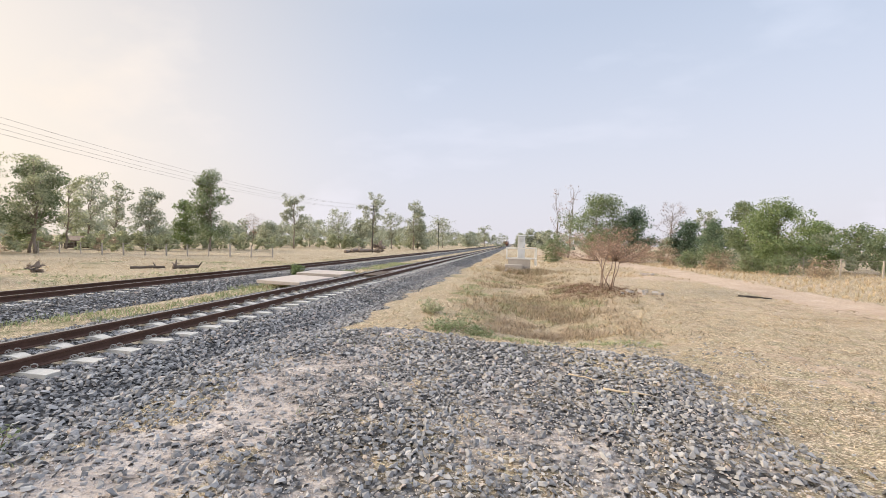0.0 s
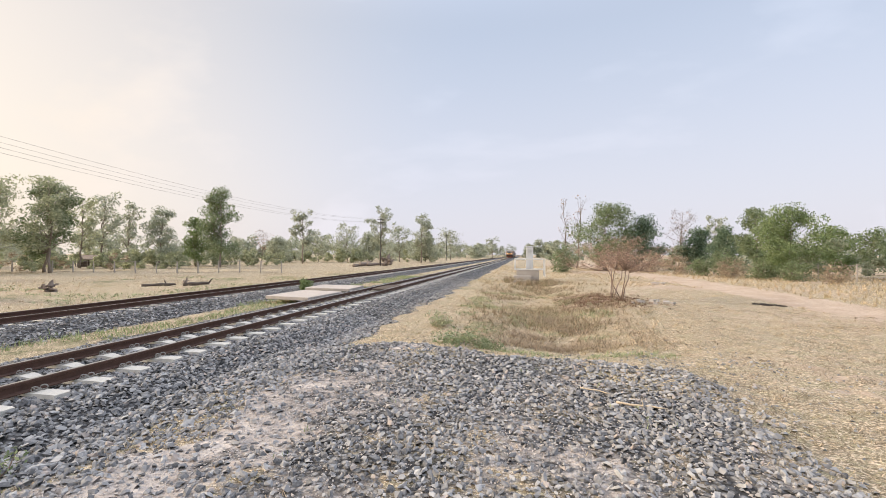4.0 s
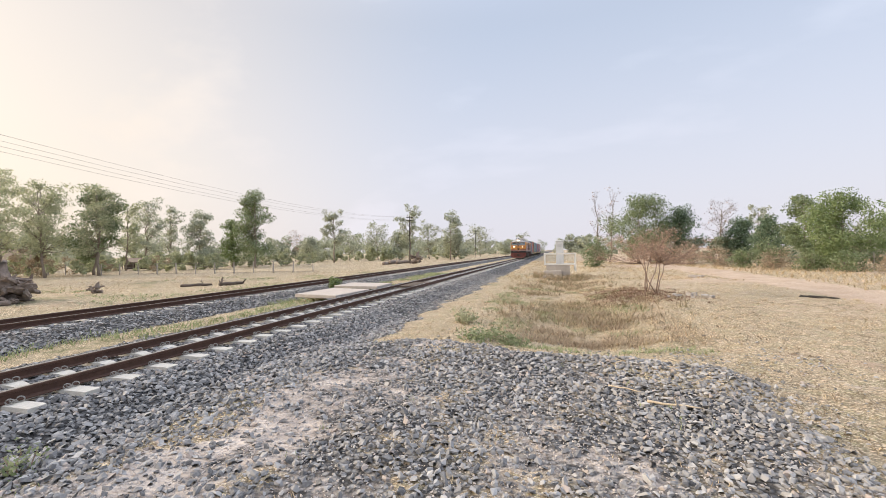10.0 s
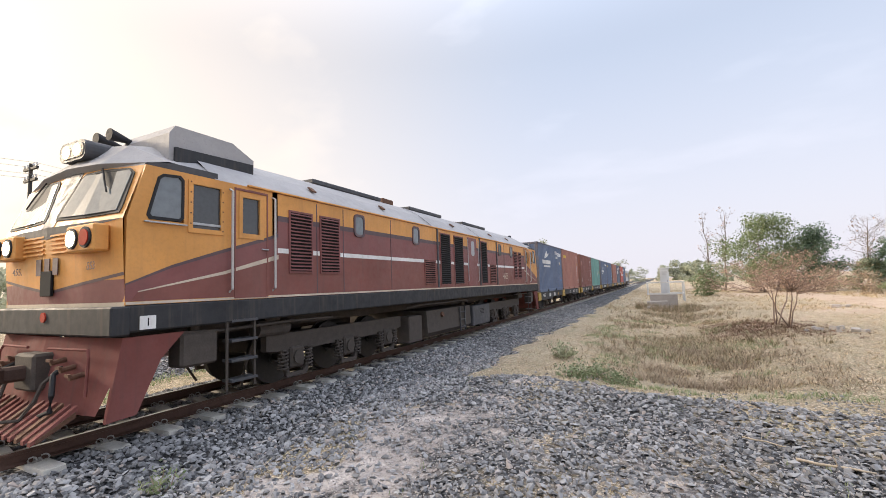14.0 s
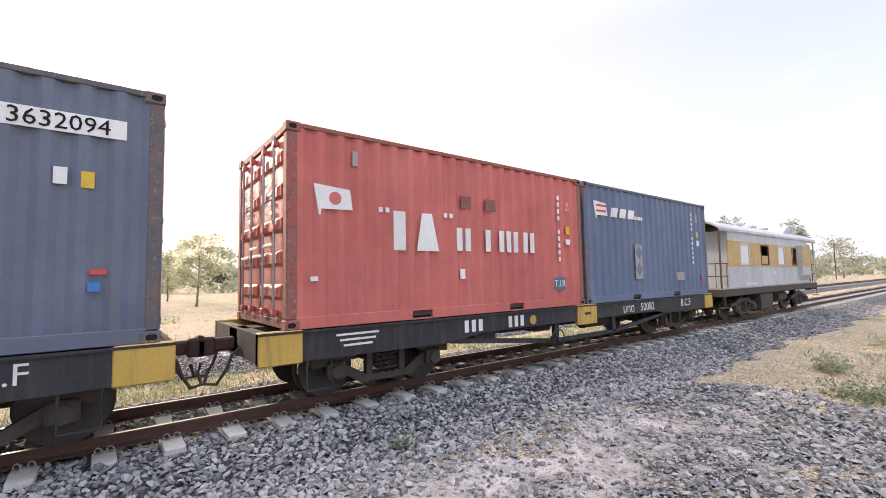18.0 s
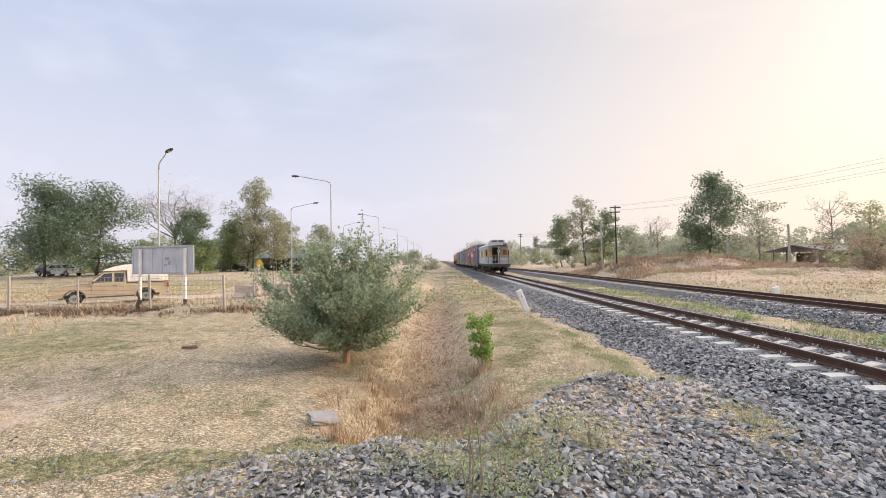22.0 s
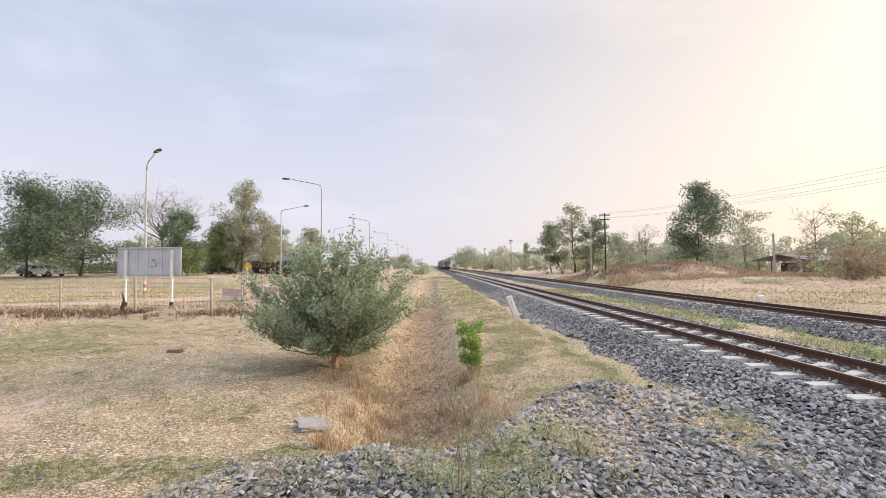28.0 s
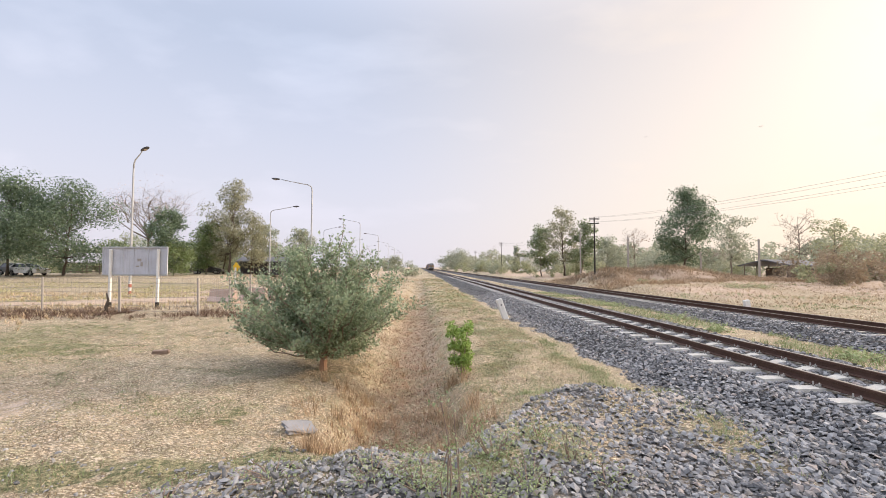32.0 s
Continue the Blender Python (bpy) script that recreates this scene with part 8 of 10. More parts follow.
stones("ballast_stones", "grey broken stone ballast along the second track", scatter(-14.2, -10.2, -20, 30, 0.115, lambda x, y: np.clip((ground_weights(x, y)[0] - 0.3) * 2, 0, 1) * (np.abs(np.abs(x - X2) - GAUGE / 2) > 0.08), 56), 0.047, octa(), 66)
stones("ballast_stones", "grey broken stone ballast on the far side of the near track", scatter(-10.8, -7.45, -22, 32, 0.105, lambda x, y: np.clip((ground_weights(x, y)[0] - 0.3) * 2, 0, 1), 57), 0.047, octa(), 67)

stones("gravel", "loose stones strewn over dry ground", scatter(2.2, 7.0, -4.5, 9.0, 0.10, lambda x, y: 0.62 * np.exp(-np.clip(x - 2.6 - 0.15 * np.clip(4 - y, 0, 4), 0, 9) / 1.9) * (0.4 + 0.6 * (vnoise(x, y, 0.8, 40) > 0)), 58), 0.022, block(), 68)
stones("gravel", "loose stones strewn over dry ground", scatter(-2.6, 4.5, 8.0, 11.5, 0.10, lambda x, y: 0.6 * np.exp(-np.clip(y - 8.3, 0, 9) / 1.0) * (vnoise(x, y, 0.8, 98) > -0.3), 59), 0.027, block(), 69)
stones("gravel", "fine pinkish gravel worn into the turf", scatter(3.2, 9.0, -8.4, -4.4, 0.075, lambda x, y: 0.8 * np.clip(gravel_patch(x, y) * 1.3, 0, 1), 71), 0.014, octa(), 72, M_GRIT)
stones("gravel", "loose stones and grit beside the ditch", scatter(1.0, 7.0, -5.2, -2.6, 0.09, lambda x, y: 0.30 * (vnoise(x, y, 0.9, 41) > -0.2), 60), 0.024, block(), 70)

# ---- grass ----
M_BRUSH = leafy("dry_brush_twig", (0.22, 0.165, 0.115), (0.52, 0.41, 0.29), 0.9, 0.2)
M_TANBRUSH = leafy("tan_brush_twig", (0.27, 0.20, 0.13), (0.56, 0.44, 0.31), 0.9, 0.2, (0.26, 0.25, 0.13))
M_LITTERBANK = leafy("brown_bank_litter", (0.18, 0.13, 0.085), (0.42, 0.31, 0.21), 0.9, 0.1)
M_LITTERRED = leafy("reddish_leaf_litter", (0.15, 0.085, 0.058), (0.34, 0.215, 0.15), 0.9, 0.1)
M_FENCEBRUSH = leafy("brown_fence_brush", (0.12, 0.075, 0.055), (0.34, 0.235, 0.165), 0.9, 0.1)
M_BANKGRASS = leafy("reddish_bank_grass", (0.35, 0.25, 0.16), (0.57, 0.435, 0.295), 0.9, 0.1)
M_FIELDGREEN = leafy("yellow_green_field_grass", (0.42, 0.39, 0.19), (0.62, 0.55, 0.30), 0.85, 0.2)
M_TURFGREEN = leafy("dull_green_turf", (0.125, 0.155, 0.07), (0.32, 0.345, 0.175), 0.85, 0.15)
M_GRASSORANGE = leafy("orange_dry_grass", (0.34, 0.225, 0.13), (0.70, 0.53, 0.35), 0.85, 0.3, (0.24, 0.17, 0.11))
M_LITTERDITCH = leafy("brown_ditch_litter", (0.35, 0.215, 0.145), (0.60, 0.43, 0.31), 0.9, 0.1)
M_LITTER = leafy("dark_plant_litter", (0.15, 0.11, 0.068), (0.29, 0.22, 0.14), 0.9, 0.1)


def grass(name, label, pts, h, lean, width, mat, seed, tuft=5):
    """Tufts of bent, tapering blades."""
    r = np.random.default_rng(seed)
    n = len(pts) * tuft
    base = np.repeat(pts, tuft, 0) + r.normal(size=(n, 2)) * 0.045
    z = ground_z(base[:, 0], base[:, 1]) - 0.01
    a, hh = r.random(n) * 2 * np.pi, h * (0.4 + 0.9 * r.random(n))
    ln = hh * lean * (0.4 + r.random(n))
    dx, dy = np.cos(a) * ln, np.sin(a) * ln
    wx, wy = -np.sin(a) * width / 2, np.cos(a) * width / 2
    def at(fx, fw, fz):
        return np.stack([base[:, 0] + dx * fx + wx * fw, base[:, 1] + dy * fx + wy * fw, z + hh * fz], 1)
    if h < 0.05:
        v = np.stack([at(0, -1, 0), at(0, 1, 0), at(1, 0, 1)], 1).reshape(-1, 3)
        f = np.arange(n * 3).reshape(-1, 3)
    else:
        v = np.stack([at(0, -1, 0), at(0, 1, 0), at(0.42, -0.75, 0.62), at(0.42, 0.75, 0.62), at(1, 0, 1)], 1).reshape(-1, 3)
        i = np.arange(n) * 5
        f = np.concatenate([np.stack([i, i + 1, i + 3], 1), np.stack([i, i + 3, i + 2], 1), np.stack([i + 2, i + 3, i + 4], 1)])
    return tagged(new(name, fast_mesh(name, v, f, mat)), label, "grass", kind="stuff")


def bare_turf(x, y):
    """Dark worn places between the tufts of the turf behind."""
    return vnoise(x, y, 0.24, 81) + 0.6 * vnoise(x + 0.3 * y, y, 0.75, 98) > 0.10


def dry_keep(x, y):
    b, g, s, gr = ground_weights(x, y)
    d = np.hypot(x, y)
    return np.clip(1 - b * 1.6, 0, 1) * np.clip(1 - s * 1.1, 0, 1) * np.clip(1 - g, 0, 1) * (0.35 + 0.65 * (vnoise(x, y, 1.4, 71) > -0.1)) * np.clip(1.1 - d / 30, 0.12, 1)


def tall_keep(x, y):
    ahead = np.exp(-((x - 1.2) / 2.3) ** 2) * step(y, 9.2, 10.5) * (1 - step(y, 20, 30))
    behind = np.exp(-((x - 0.5) / 1.0) ** 2) * step(-y, 5.0, 5.6) * (1 - 0.88 * step(-y, 6.6, 8.6)) * (1 - 0.85 * np.exp(-(((x - 0.3) / 0.55) ** 2 + ((y + 6.1) / 0.8) ** 2)))
    return np.maximum(ahead, behind) * (0.25 + 0.75 * (vnoise(x, y, 0.9, 72) > 0.0)) * 0.8


grass("dry_grass", "short straw-coloured dry grass", scatter(-3.4, 14, 2, 30, 0.12, lambda x, y: dry_keep(x, y) * np.clip(0.5 + 1.0 * vnoise(x, y, 0.45, 19) + 0.6 * vnoise(x, y, 1.6, 20), 0, 1), 81), 0.045, 1.1, 0.011, M_GRASSDRY, 91, 6)
grass("dry_grass", "short straw-coloured dry grass", scatter(-3.4, 10, -15, -3.0, 0.062, lambda x, y: dry_keep(x, y) * np.clip(0.45 + 1.1 * vnoise(x * 0.6 + y * 0.4, y, 0.30, 14) + 0.7 * vnoise(x, y, 0.9, 17), 0, 1) * np.where(bare_turf(x, y), 0.10, 1), 82), 0.032, 1.1, 0.009, M_GRASSDRY, 92, 6)
grass("dry_grass", "matted dry grass in the shallow ditch", scatter(-2.5, 5, 9, 30, 0.10, lambda x, y: tall_keep(x, y) * 0.6 * (vnoise(x, y, 1.4, 83) > -0.1), 83), 0.075, 1.5, 0.013, M_GRASSDRY, 93, 4)
grass("dry_brush", "dark twiggy dry brush in the shallow ditch", scatter(-1.5, 3.4, 9.6, 17.5, 0.075, lambda x, y: 0.9 * (vnoise(x, y, 0.8, 96) + 0.5 * vnoise(x, y, 2.4, 97) > 0.05) * np.exp(-((x - 0.9) / 1.9) ** 2), 140), 0.15, 1.4, 0.011, M_BRUSH, 141, 3)
grass("rusty_grass", "tall rust-coloured dry grass in the ditch", scatter(-1.4, 2.6, -16, -4.9, 0.14, lambda x, y: tall_keep(x, y) * 0.8, 84), 0.19, 1.0, 0.007, M_GRASSRED, 94, 16)
grass("dry_grass", "rough straw-coloured grass tufts", scatter(-3.2, 15, 8.5, 34, 0.20, lambda x, y: np.clip(1 - ground_weights(x, y)[0] * 1.6, 0, 1) * np.clip(1 - ground_weights(x, y)[2], 0, 1) * (0.15 + 0.85 * (vnoise(x, y, 1.6, 74) > 0.0)) * 0.6, 105), 0.06, 1.6, 0.016, M_GRASSDRY, 106, 4)
grass("dry_grass", "dry brown litter and grass in the ditch", scatter(-2.6, 5.5, 9, 28, 0.16, lambda x, y: tall_keep(x, y) * 0.6, 107), 0.06, 1.6, 0.014, M_LITTER, 108, 5)
grass("dry_grass", "rough straw-coloured grass tufts", scatter(-3.2, 14, -26, -14, 0.20, lambda x, y: np.clip(1 - ground_weights(x, y)[0] * 1.6, 0, 1) * (0.25 + 0.75 * (vnoise(x, y, 1.6, 75) > -0.1)) * 0.55, 109), 0.06, 1.4, 0.011, M_GRASSDRY, 110, 5)
grass("green_grass", "green and straw weeds on the bank of the ditch", scatter(-3.3, -0.5, -32, -5.2, 0.13, lambda x, y: 0.75 * np.clip(1.1 - ground_weights(x, y)[0], 0, 1) * (0.35 + 0.65 * (vnoise(x, y, 0.9, 77) > -0.1)), 111), 0.06, 1.2, 0.006, M_GRASSGREEN, 112, 6)
grass("dry_grass", "dry straw grass on the bank of the ditch", scatter(-3.3, 2.4, -32, -5.2, 0.13, lambda x, y: 0.7 * np.clip(1.1 - ground_weights(x, y)[0], 0, 1) * (0.3 + 0.7 * (vnoise(x, y, 1.1, 78) > -0.15)), 113), 0.07, 1.3, 0.005, M_GRASSDRY, 114, 6)
grass("leaf_litter", "reddish brown leaf litter round the dry shrub", scatter(1.5, 6.5, 16.5, 24, 0.10, lambda x, y: 0.95 * np.exp(-(((x - 2.9) / 1.7) ** 2 + ((y - 19.2) / 2.2) ** 2)), 121), 0.06, 2.0, 0.020, M_LITTERRED, 122, 7)
grass("low_weeds", "patches of low green weeds in the hollow", scatter(-2.2, 3, 8.6, 24, 0.12, lambda x, y: 0.75 * (vnoise(x, y, 0.9, 87) + 0.4 * vnoise(x, y, 3.0, 88) > 0.18), 123), 0.08, 1.2, 0.012, M_GRASSGREEN, 124, 6)
grass("low_weeds", "patches of low green weeds in the field", scatter(-30, -15.4, -34, 34, 0.3, lambda x, y: 0.8 * (vnoise(x, y, 2.2, 89) + 0.4 * vnoise(x, y, 6.0, 90) > 0.45), 125), 0.10, 1.4, 0.02, M_GRASSGREEN, 126, 6)
grass("low_weeds", "patches of low green weeds in dry turf", scatter(0.6, 12, -17, -2.8, 0.085, lambda x, y: 0.9 * (0.7 * vnoise(x * 0.7, y, 0.40, 79) + 1.0 * vnoise(x * 0.6, y, 1.1, 80) + 0.9 * green_edge(x, y) > 0.22) * (gravel_patch(x, y) < 0.4) * np.clip(1.1 - np.hypot(x, y) / 20, 0.2, 1), 115), 0.042, 1.1, 0.009, M_TURFGREEN, 116, 10)
grass("dark_litter", "patches of dark dry litter in the turf", scatter(0.6, 12, -17, -2.8, 0.072, lambda x, y: 0.9 * bare_turf(x, y) * (gravel_patch(x, y) < 0.4) * np.clip(1.1 - np.hypot(x, y) / 20, 0.2, 1), 117), 0.030, 1.2, 0.010, M_LITTER, 118, 8)
grass("dark_litter", "patches of dark dry litter in the turf", scatter(2.4, 13, 0.5, 18, 0.13, lambda x, y: 0.7 * (vnoise(x, y, 0.45, 82) > 0.0) * (1 - road_front(x, y)), 119), 0.035, 1.8, 0.014, M_LITTER, 120, 7)
grass("green_grass", "thin green grass and low weeds", scatter(-3.5, 12, -20, -2.6, 0.12, lambda x, y: dry_keep(x, y) * np.clip(ground_weights(x, y)[3] * 1.5 - 0.35, 0, 0.9), 85), 0.06, 0.8, 0.006, M_GRASSGREEN, 95, 7)
grass("green_grass", "green and straw grass between the two lines", scatter(-10.6, -8.9, -34, 38, 0.16, lambda x, y: 0.95 * (vnoise(x, y, 1.5, 37) > -0.25), 86), 0.12, 0.9, 0.016, M_GRASSGREEN, 96, 5)
grass("dry_grass", "straw-coloured grass between the two lines", scatter(-10.6, -8.9, -34, 38, 0.14, lambda x, y: 0.3 * (vnoise(x, y, 1.2, 84) > 0.0), 87), 0.08, 1.1, 0.010, M_GRASSDRY, 97, 4)
grass("dry_grass", "pale dry grass of the field beyond the lines", scatter(-34, -15.2, -40, 44, 0.42, lambda x, y: 0.6 * (vnoise(x, y, 2.5, 85) > -0.2) * (1 - 0.7 * step(-y, 12, 20)), 88), 0.09, 1.3, 0.02, M_GRASSDRY, 98, 5)
grass("dry_grass", "pale dry grass along the lane", scatter(12, 30, -34, 55, 0.45, lambda x, y: (1 - np.maximum(road_back(x, y), road_front(x, y))) * 0.7, 89), 0.20, 0.9, 0.03, M_GRASSDRY, 99, 5)
grass("green_grass", "low green weeds along the edge of the gravel", scatter(-3.9, 0.2, -12.5, -3.4, 0.055, lambda x, y: 0.8 * weed_band(x, y), 130), 0.055, 1.3, 0.006, M_GRASSGREEN, 131, 6)
grass("dry_grass", "straw-coloured grass along the edge of the gravel", scatter(-3.9, 0.2, -12.5, -3.4, 0.07, lambda x, y: 0.22 * weed_band(x, y), 132), 0.07, 1.4, 0.004, M_GRASSDRY, 133, 5)
grass("green_grass", "sparse green weeds sprouting from the gravel", scatter(-3.6, 2.6, -5.5, 8.5, 0.30, lambda x, y: 0.20 * (vnoise(x, y, 1.2, 73) > 0.25), 90), 0.07, 0.8, 0.008, M_GRASSGREEN, 100, 5)
grass("dry_grass", "rough dry grass along the line further back", scatter(-3.3, 9, -75, -24, 0.34, lambda x, y: 0.75 * (vnoise(x, y, 1.6, 150) > -0.25), 151), 0.13, 1.0, 0.022, M_GRASSDRY, 152, 6)
grass("green_grass", "weedy bank along the ballast further back", scatter(-3.5, -0.6, -75, -18, 0.26, lambda x, y: 0.7 * (vnoise(x, y, 1.3, 153) > -0.1), 154), 0.11, 1.0, 0.018, M_GRASSGREEN, 155, 6)
grass("dry_grass", "rough dry grass along the line further ahead", scatter(-3.2, 11, 28, 80, 0.36, lambda x, y: 0.7 * (vnoise(x, y, 1.8, 156) > -0.2) * (1 - road_front(x, y)), 157), 0.13, 1.0, 0.022, M_GRASSDRY, 158, 6)
grass("rusty_grass", "tall orange dry grass round the end of the ditch", scatter(-1.3, 1.9, -8.4, -4.9, 0.15, lambda x, y: 0.8 * np.exp(-((np.abs(x - 0.25) - 0.80) / 0.32) ** 2) * (vnoise(x, y, 0.40, 170) > 0.05), 171), 0.27, 0.8, 0.007, M_GRASSORANGE, 172, 26)
grass("leaf_litter", "reddish brown litter on the floor of the ditch", scatter(-0.8, 1.3, -34, -5.4, 0.085, lambda x, y: 0.9 * np.exp(-((x - 0.2) / 0.8) ** 4) * np.clip(1.2 + y / 40, 0.2, 1), 173), 0.05, 1.7, 0.018, M_LITTERDITCH, 174, 5)
grass("dark_litter", "dark brown litter in the end of the ditch", scatter(-0.6, 1.3, -7.4, -5.0, 0.06, lambda x, y: 0.9 * np.exp(-(((x - 0.3) / 0.6) ** 2 + ((y + 6.0) / 0.9) ** 2)), 178), 0.05, 1.6, 0.012, M_LITTERRED, 179, 7)
grass("dry_brush", "tan dry brush round the cabinet and the hollow", scatter(-2.4, 4.5, 13, 36, 0.17, lambda x, y: 0.8 * (vnoise(x, y, 1.1, 180) > 0.0) * np.exp(-((x - 0.8) / 2.2) ** 2), 181), 0.20, 1.1, 0.018, M_TANBRUSH, 182, 6)
grass("dark_litter", "brown and dark litter on the bank of the ditch", scatter(-3.2, -0.3, -24, -5.2, 0.10, lambda x, y: 0.8 * (vnoise(x, y, 0.35, 183) + 0.5 * vnoise(x, y, 1.0, 184) > 0.05) * np.clip(1.1 - ground_weights(x, y)[0], 0, 1), 185), 0.045, 1.3, 0.011, M_LITTERBANK, 186, 6)
grass("dry_brush", "tan brush standing before the cabinet's base", scatter(-1.2, 2.2, 30.5, 33.8, 0.16, lambda x, y: 0.8 * (vnoise(x, y, 0.7, 188) > -0.2), 189), 0.42, 0.7, 0.02, M_TANBRUSH, 190, 6)
grass("rusty_grass", "dry brush along the roadside fence", scatter(5, 24, -21, -15.4, 0.11, lambda x, y: 0.75 * np.exp(-((y + 17.4) / 1.3) ** 2) * (vnoise(x, y, 1.3, 76) > -0.1), 101), 0.20, 1.4, 0.016, M_FENCEBRUSH, 102, 5)
grass("dry_grass", "dry tufts on the dirt mound", scatter(-38, -16, -56, -36, 0.24, lambda x, y: 0.8 * (vnoise(x, y, 2.0, 86) > -0.35), 103), 0.30, 1.0, 0.030, M_BANKGRASS, 104, 6)
grass("dry_brush", "brown brush on the dirt mound", scatter(-33, -17, -52, -39, 0.30, lambda x, y: 0.9 * (vnoise(x, y, 1.3, 175) > 0.1), 176), 0.42, 0.9, 0.03, M_BRUSH, 177, 7)
grass("dry_grass", "short reddish dry grass of the field behind", scatter(-34, -15.0, -44, -9, 0.34, lambda x, y: 0.75 * (vnoise(x, y, 1.4, 160) > -0.45), 161), 0.09, 1.5, 0.03, M_BANKGRASS, 162, 4)
grass("dry_grass", "straw stalks standing in the field behind", scatter(-44, -17.0, -60, -14, 0.40, lambda x, y: 0.35 * (vnoise(x, y, 3.0, 163) + 0.5 * vnoise(x, y, 0.9, 164) > 0.1), 165), 0.20, 0.8, 0.02, M_GRASSDRY, 166, 5)
grass("green_grass", "yellow-green grass of the field beyond the lane", scatter(10, 46, -46, -21, 0.40, lambda x, y: 0.85 * (1 - road_back(x, y)) * (vnoise(x, y, 2.6, 167) > -0.35), 168), 0.13, 1.2, 0.035, M_FIELDGREEN, 169, 5)

# ---- things beside the line ----
M_RAILWHITE = painted("white_railing_paint", (0.68, 0.67, 0.64), (0.35, 0.28, 0.22), 0.4, 0.6)
M_CABINET = painted("pale_grey_cabinet_paint", (0.58, 0.60, 0.62), (0.30, 0.26, 0.22), 0.25, 0.5)
M_PINKCONC = painted("pinkish_barrier_concrete", (0.50, 0.375, 0.315), (0.34, 0.25, 0.20), 0.5, 0.9)
M_SLAB = plain("pinkish_slab_concrete", (0.47, 0.415, 0.37), 0.9, 0, 0.2, 5, 0.4)
M_SIGNYEL = plain("sign_yellow", (0.78, 0.47, 0.02), 0.5, 0, 0.12, 6, 0.05)
M_SIGNBLK = plain("sign_black", (0.02, 0.02, 0.02), 0.6)
M_REDPAINT = painted("faded_red_band_paint", (0.42, 0.12, 0.07), (0.3, 0.22, 0.16), 0.5, 0.7)
M_BOARD = painted("grey_board_back", (0.52, 0.54, 0.595), (0.24, 0.22, 0.20), 0.4, 0.6)
M_THATCH = plain("old_thatch", (0.27, 0.21, 0.15), 0.95, 0, 0.35, 9, 0.8)
M_TIN = painted("grey_tin_roof", (0.42, 0.42, 0.42), (0.25, 0.17, 0.12), 0.5, 0.55)
M_DARKROOF = painted("dark_roof_sheet", (0.10, 0.11, 0.13), (0.15, 0.12, 0.1), 0.3, 0.5)
M_WIRE = plain("fence_wire", (0.34, 0.31, 0.28), 0.6, 0.5, 0.2, 20, 0.0)
M_CABLE = plain("line_wire", (0.36, 0.34, 0.32), 0.6, 0.4, 0.2, 20, 0.0)
M_POLE = plain("dark_steel_pole", (0.06, 0.055, 0.05), 0.7, 0.3, 0.3, 9, 0.2)
M_PORCELAIN = plain("white_insulator", (0.62, 0.60, 0.56), 0.3, 0, 0.1, 20, 0.0)
M_RUBBLE = plain("pale_rubble_concrete", (0.44, 0.41, 0.38), 0.9, 0, 0.2, 8, 0.4)
M_PALEWOOD = plain("bleached_wood", (0.54, 0.44, 0.32), 0.9, 0, 0.2, 14, 0.3)
M_GREYSTONE = plain("grey_flat_stone", (0.27, 0.265, 0.27), 0.9, 0, 0.25, 12, 0.3)
M_CHAR = plain("charred_wood", (0.035, 0.028, 0.024), 0.9, 0, 0.4, 9, 0.5)
M_BRICK = plain("old_brick", (0.25, 0.185, 0.145), 0.9, 0, 0.3, 12, 0.5)


def rough_block(w, d, h, seed, n=3):
    """A broken lump of concrete: a box with uneven faces."""
    r = random.Random(seed)
    bm = bmesh.new()
    bmesh.ops.create_cube(bm, size=1.0)
    bmesh.ops.bevel(bm, geom=bm.edges[:], offset=0.09, segments=1, affect="EDGES")
    bmesh.ops.subdivide_edges(bm, edges=bm.edges[:], cuts=1, use_grid_fill=True)
    for v in bm.verts:
        v.co = Vector(((v.co.x + r.uniform(-0.07, 0.07)) * w, (v.co.y + r.uniform(-0.07, 0.07)) * d, (v.co.z + r.uniform(-0.08, 0.08)) * h))
    me = bpy.data.meshes.new("lump")
    bm.to_mesh(me)
    bm.free()
    return me


# signal cabinet on its plinth, with a railing round it
cab_box = thing("signal_cabinet", "pale grey steel signal cabinet on a raised plinth", "cabinet", at=pose(0.55, 34.6, -0.55))
part("plinth", MB().box(0, 0, 0.32, 0.5, 0.42, 0.85, 0.01), M_CONC, cab_box)
part("body", MB().box(0, 0, 1.80, 0.56, 0.5, 1.78, 0.015), M_CABINET, cab_box)
part("roof", MB().box(0, 0, 2.735, 0.66, 0.6, 0.09, 0.02), M_CABINET, cab_box)
cd = part("door", MB().box(0, -0.256, 1.80, 0.48, 0.016, 1.62, 0.004), M_CABINET, cab_box)
part("handle", MB().box(0.18, -0.28, 1.80, 0.03, 0.03, 0.16, 0.006), M_DKGREY, cd, "dark door handle")
for k in range(5):
    part("vent_slat", MB().box(0, -0.268, 2.30 + 0.05 * k, 0.3, 0.012, 0.022), M_GALV, cd)
pl = thing("concrete_pad", "weathered raised concrete base under the signal cabinet", "concrete pad", at=pose(0.55, 34.5, gz(0.55, 34.5)))
top_ = 0.37 - gz(0.55, 34.5)
part("slab", MB().box(-0.15, 0, top_ / 2 - 0.1, 1.7, 1.9, top_ + 0.2, 0.02), M_CONC, pl)
part("step", MB().box(-0.55, -1.15, top_ * 0.30, 1.3, 0.5, top_ * 0.6, 0.03), M_CONC, pl)
part("footing", MB().box(-0.75, -1.62, top_ * 0.12, 1.0, 0.45, top_ * 0.34, 0.03), M_CONC, pl)
rl = thing("railing", "white painted pipe railing round a signal cabinet", "railing", at=pose(0.55, 34.5, 0.37))
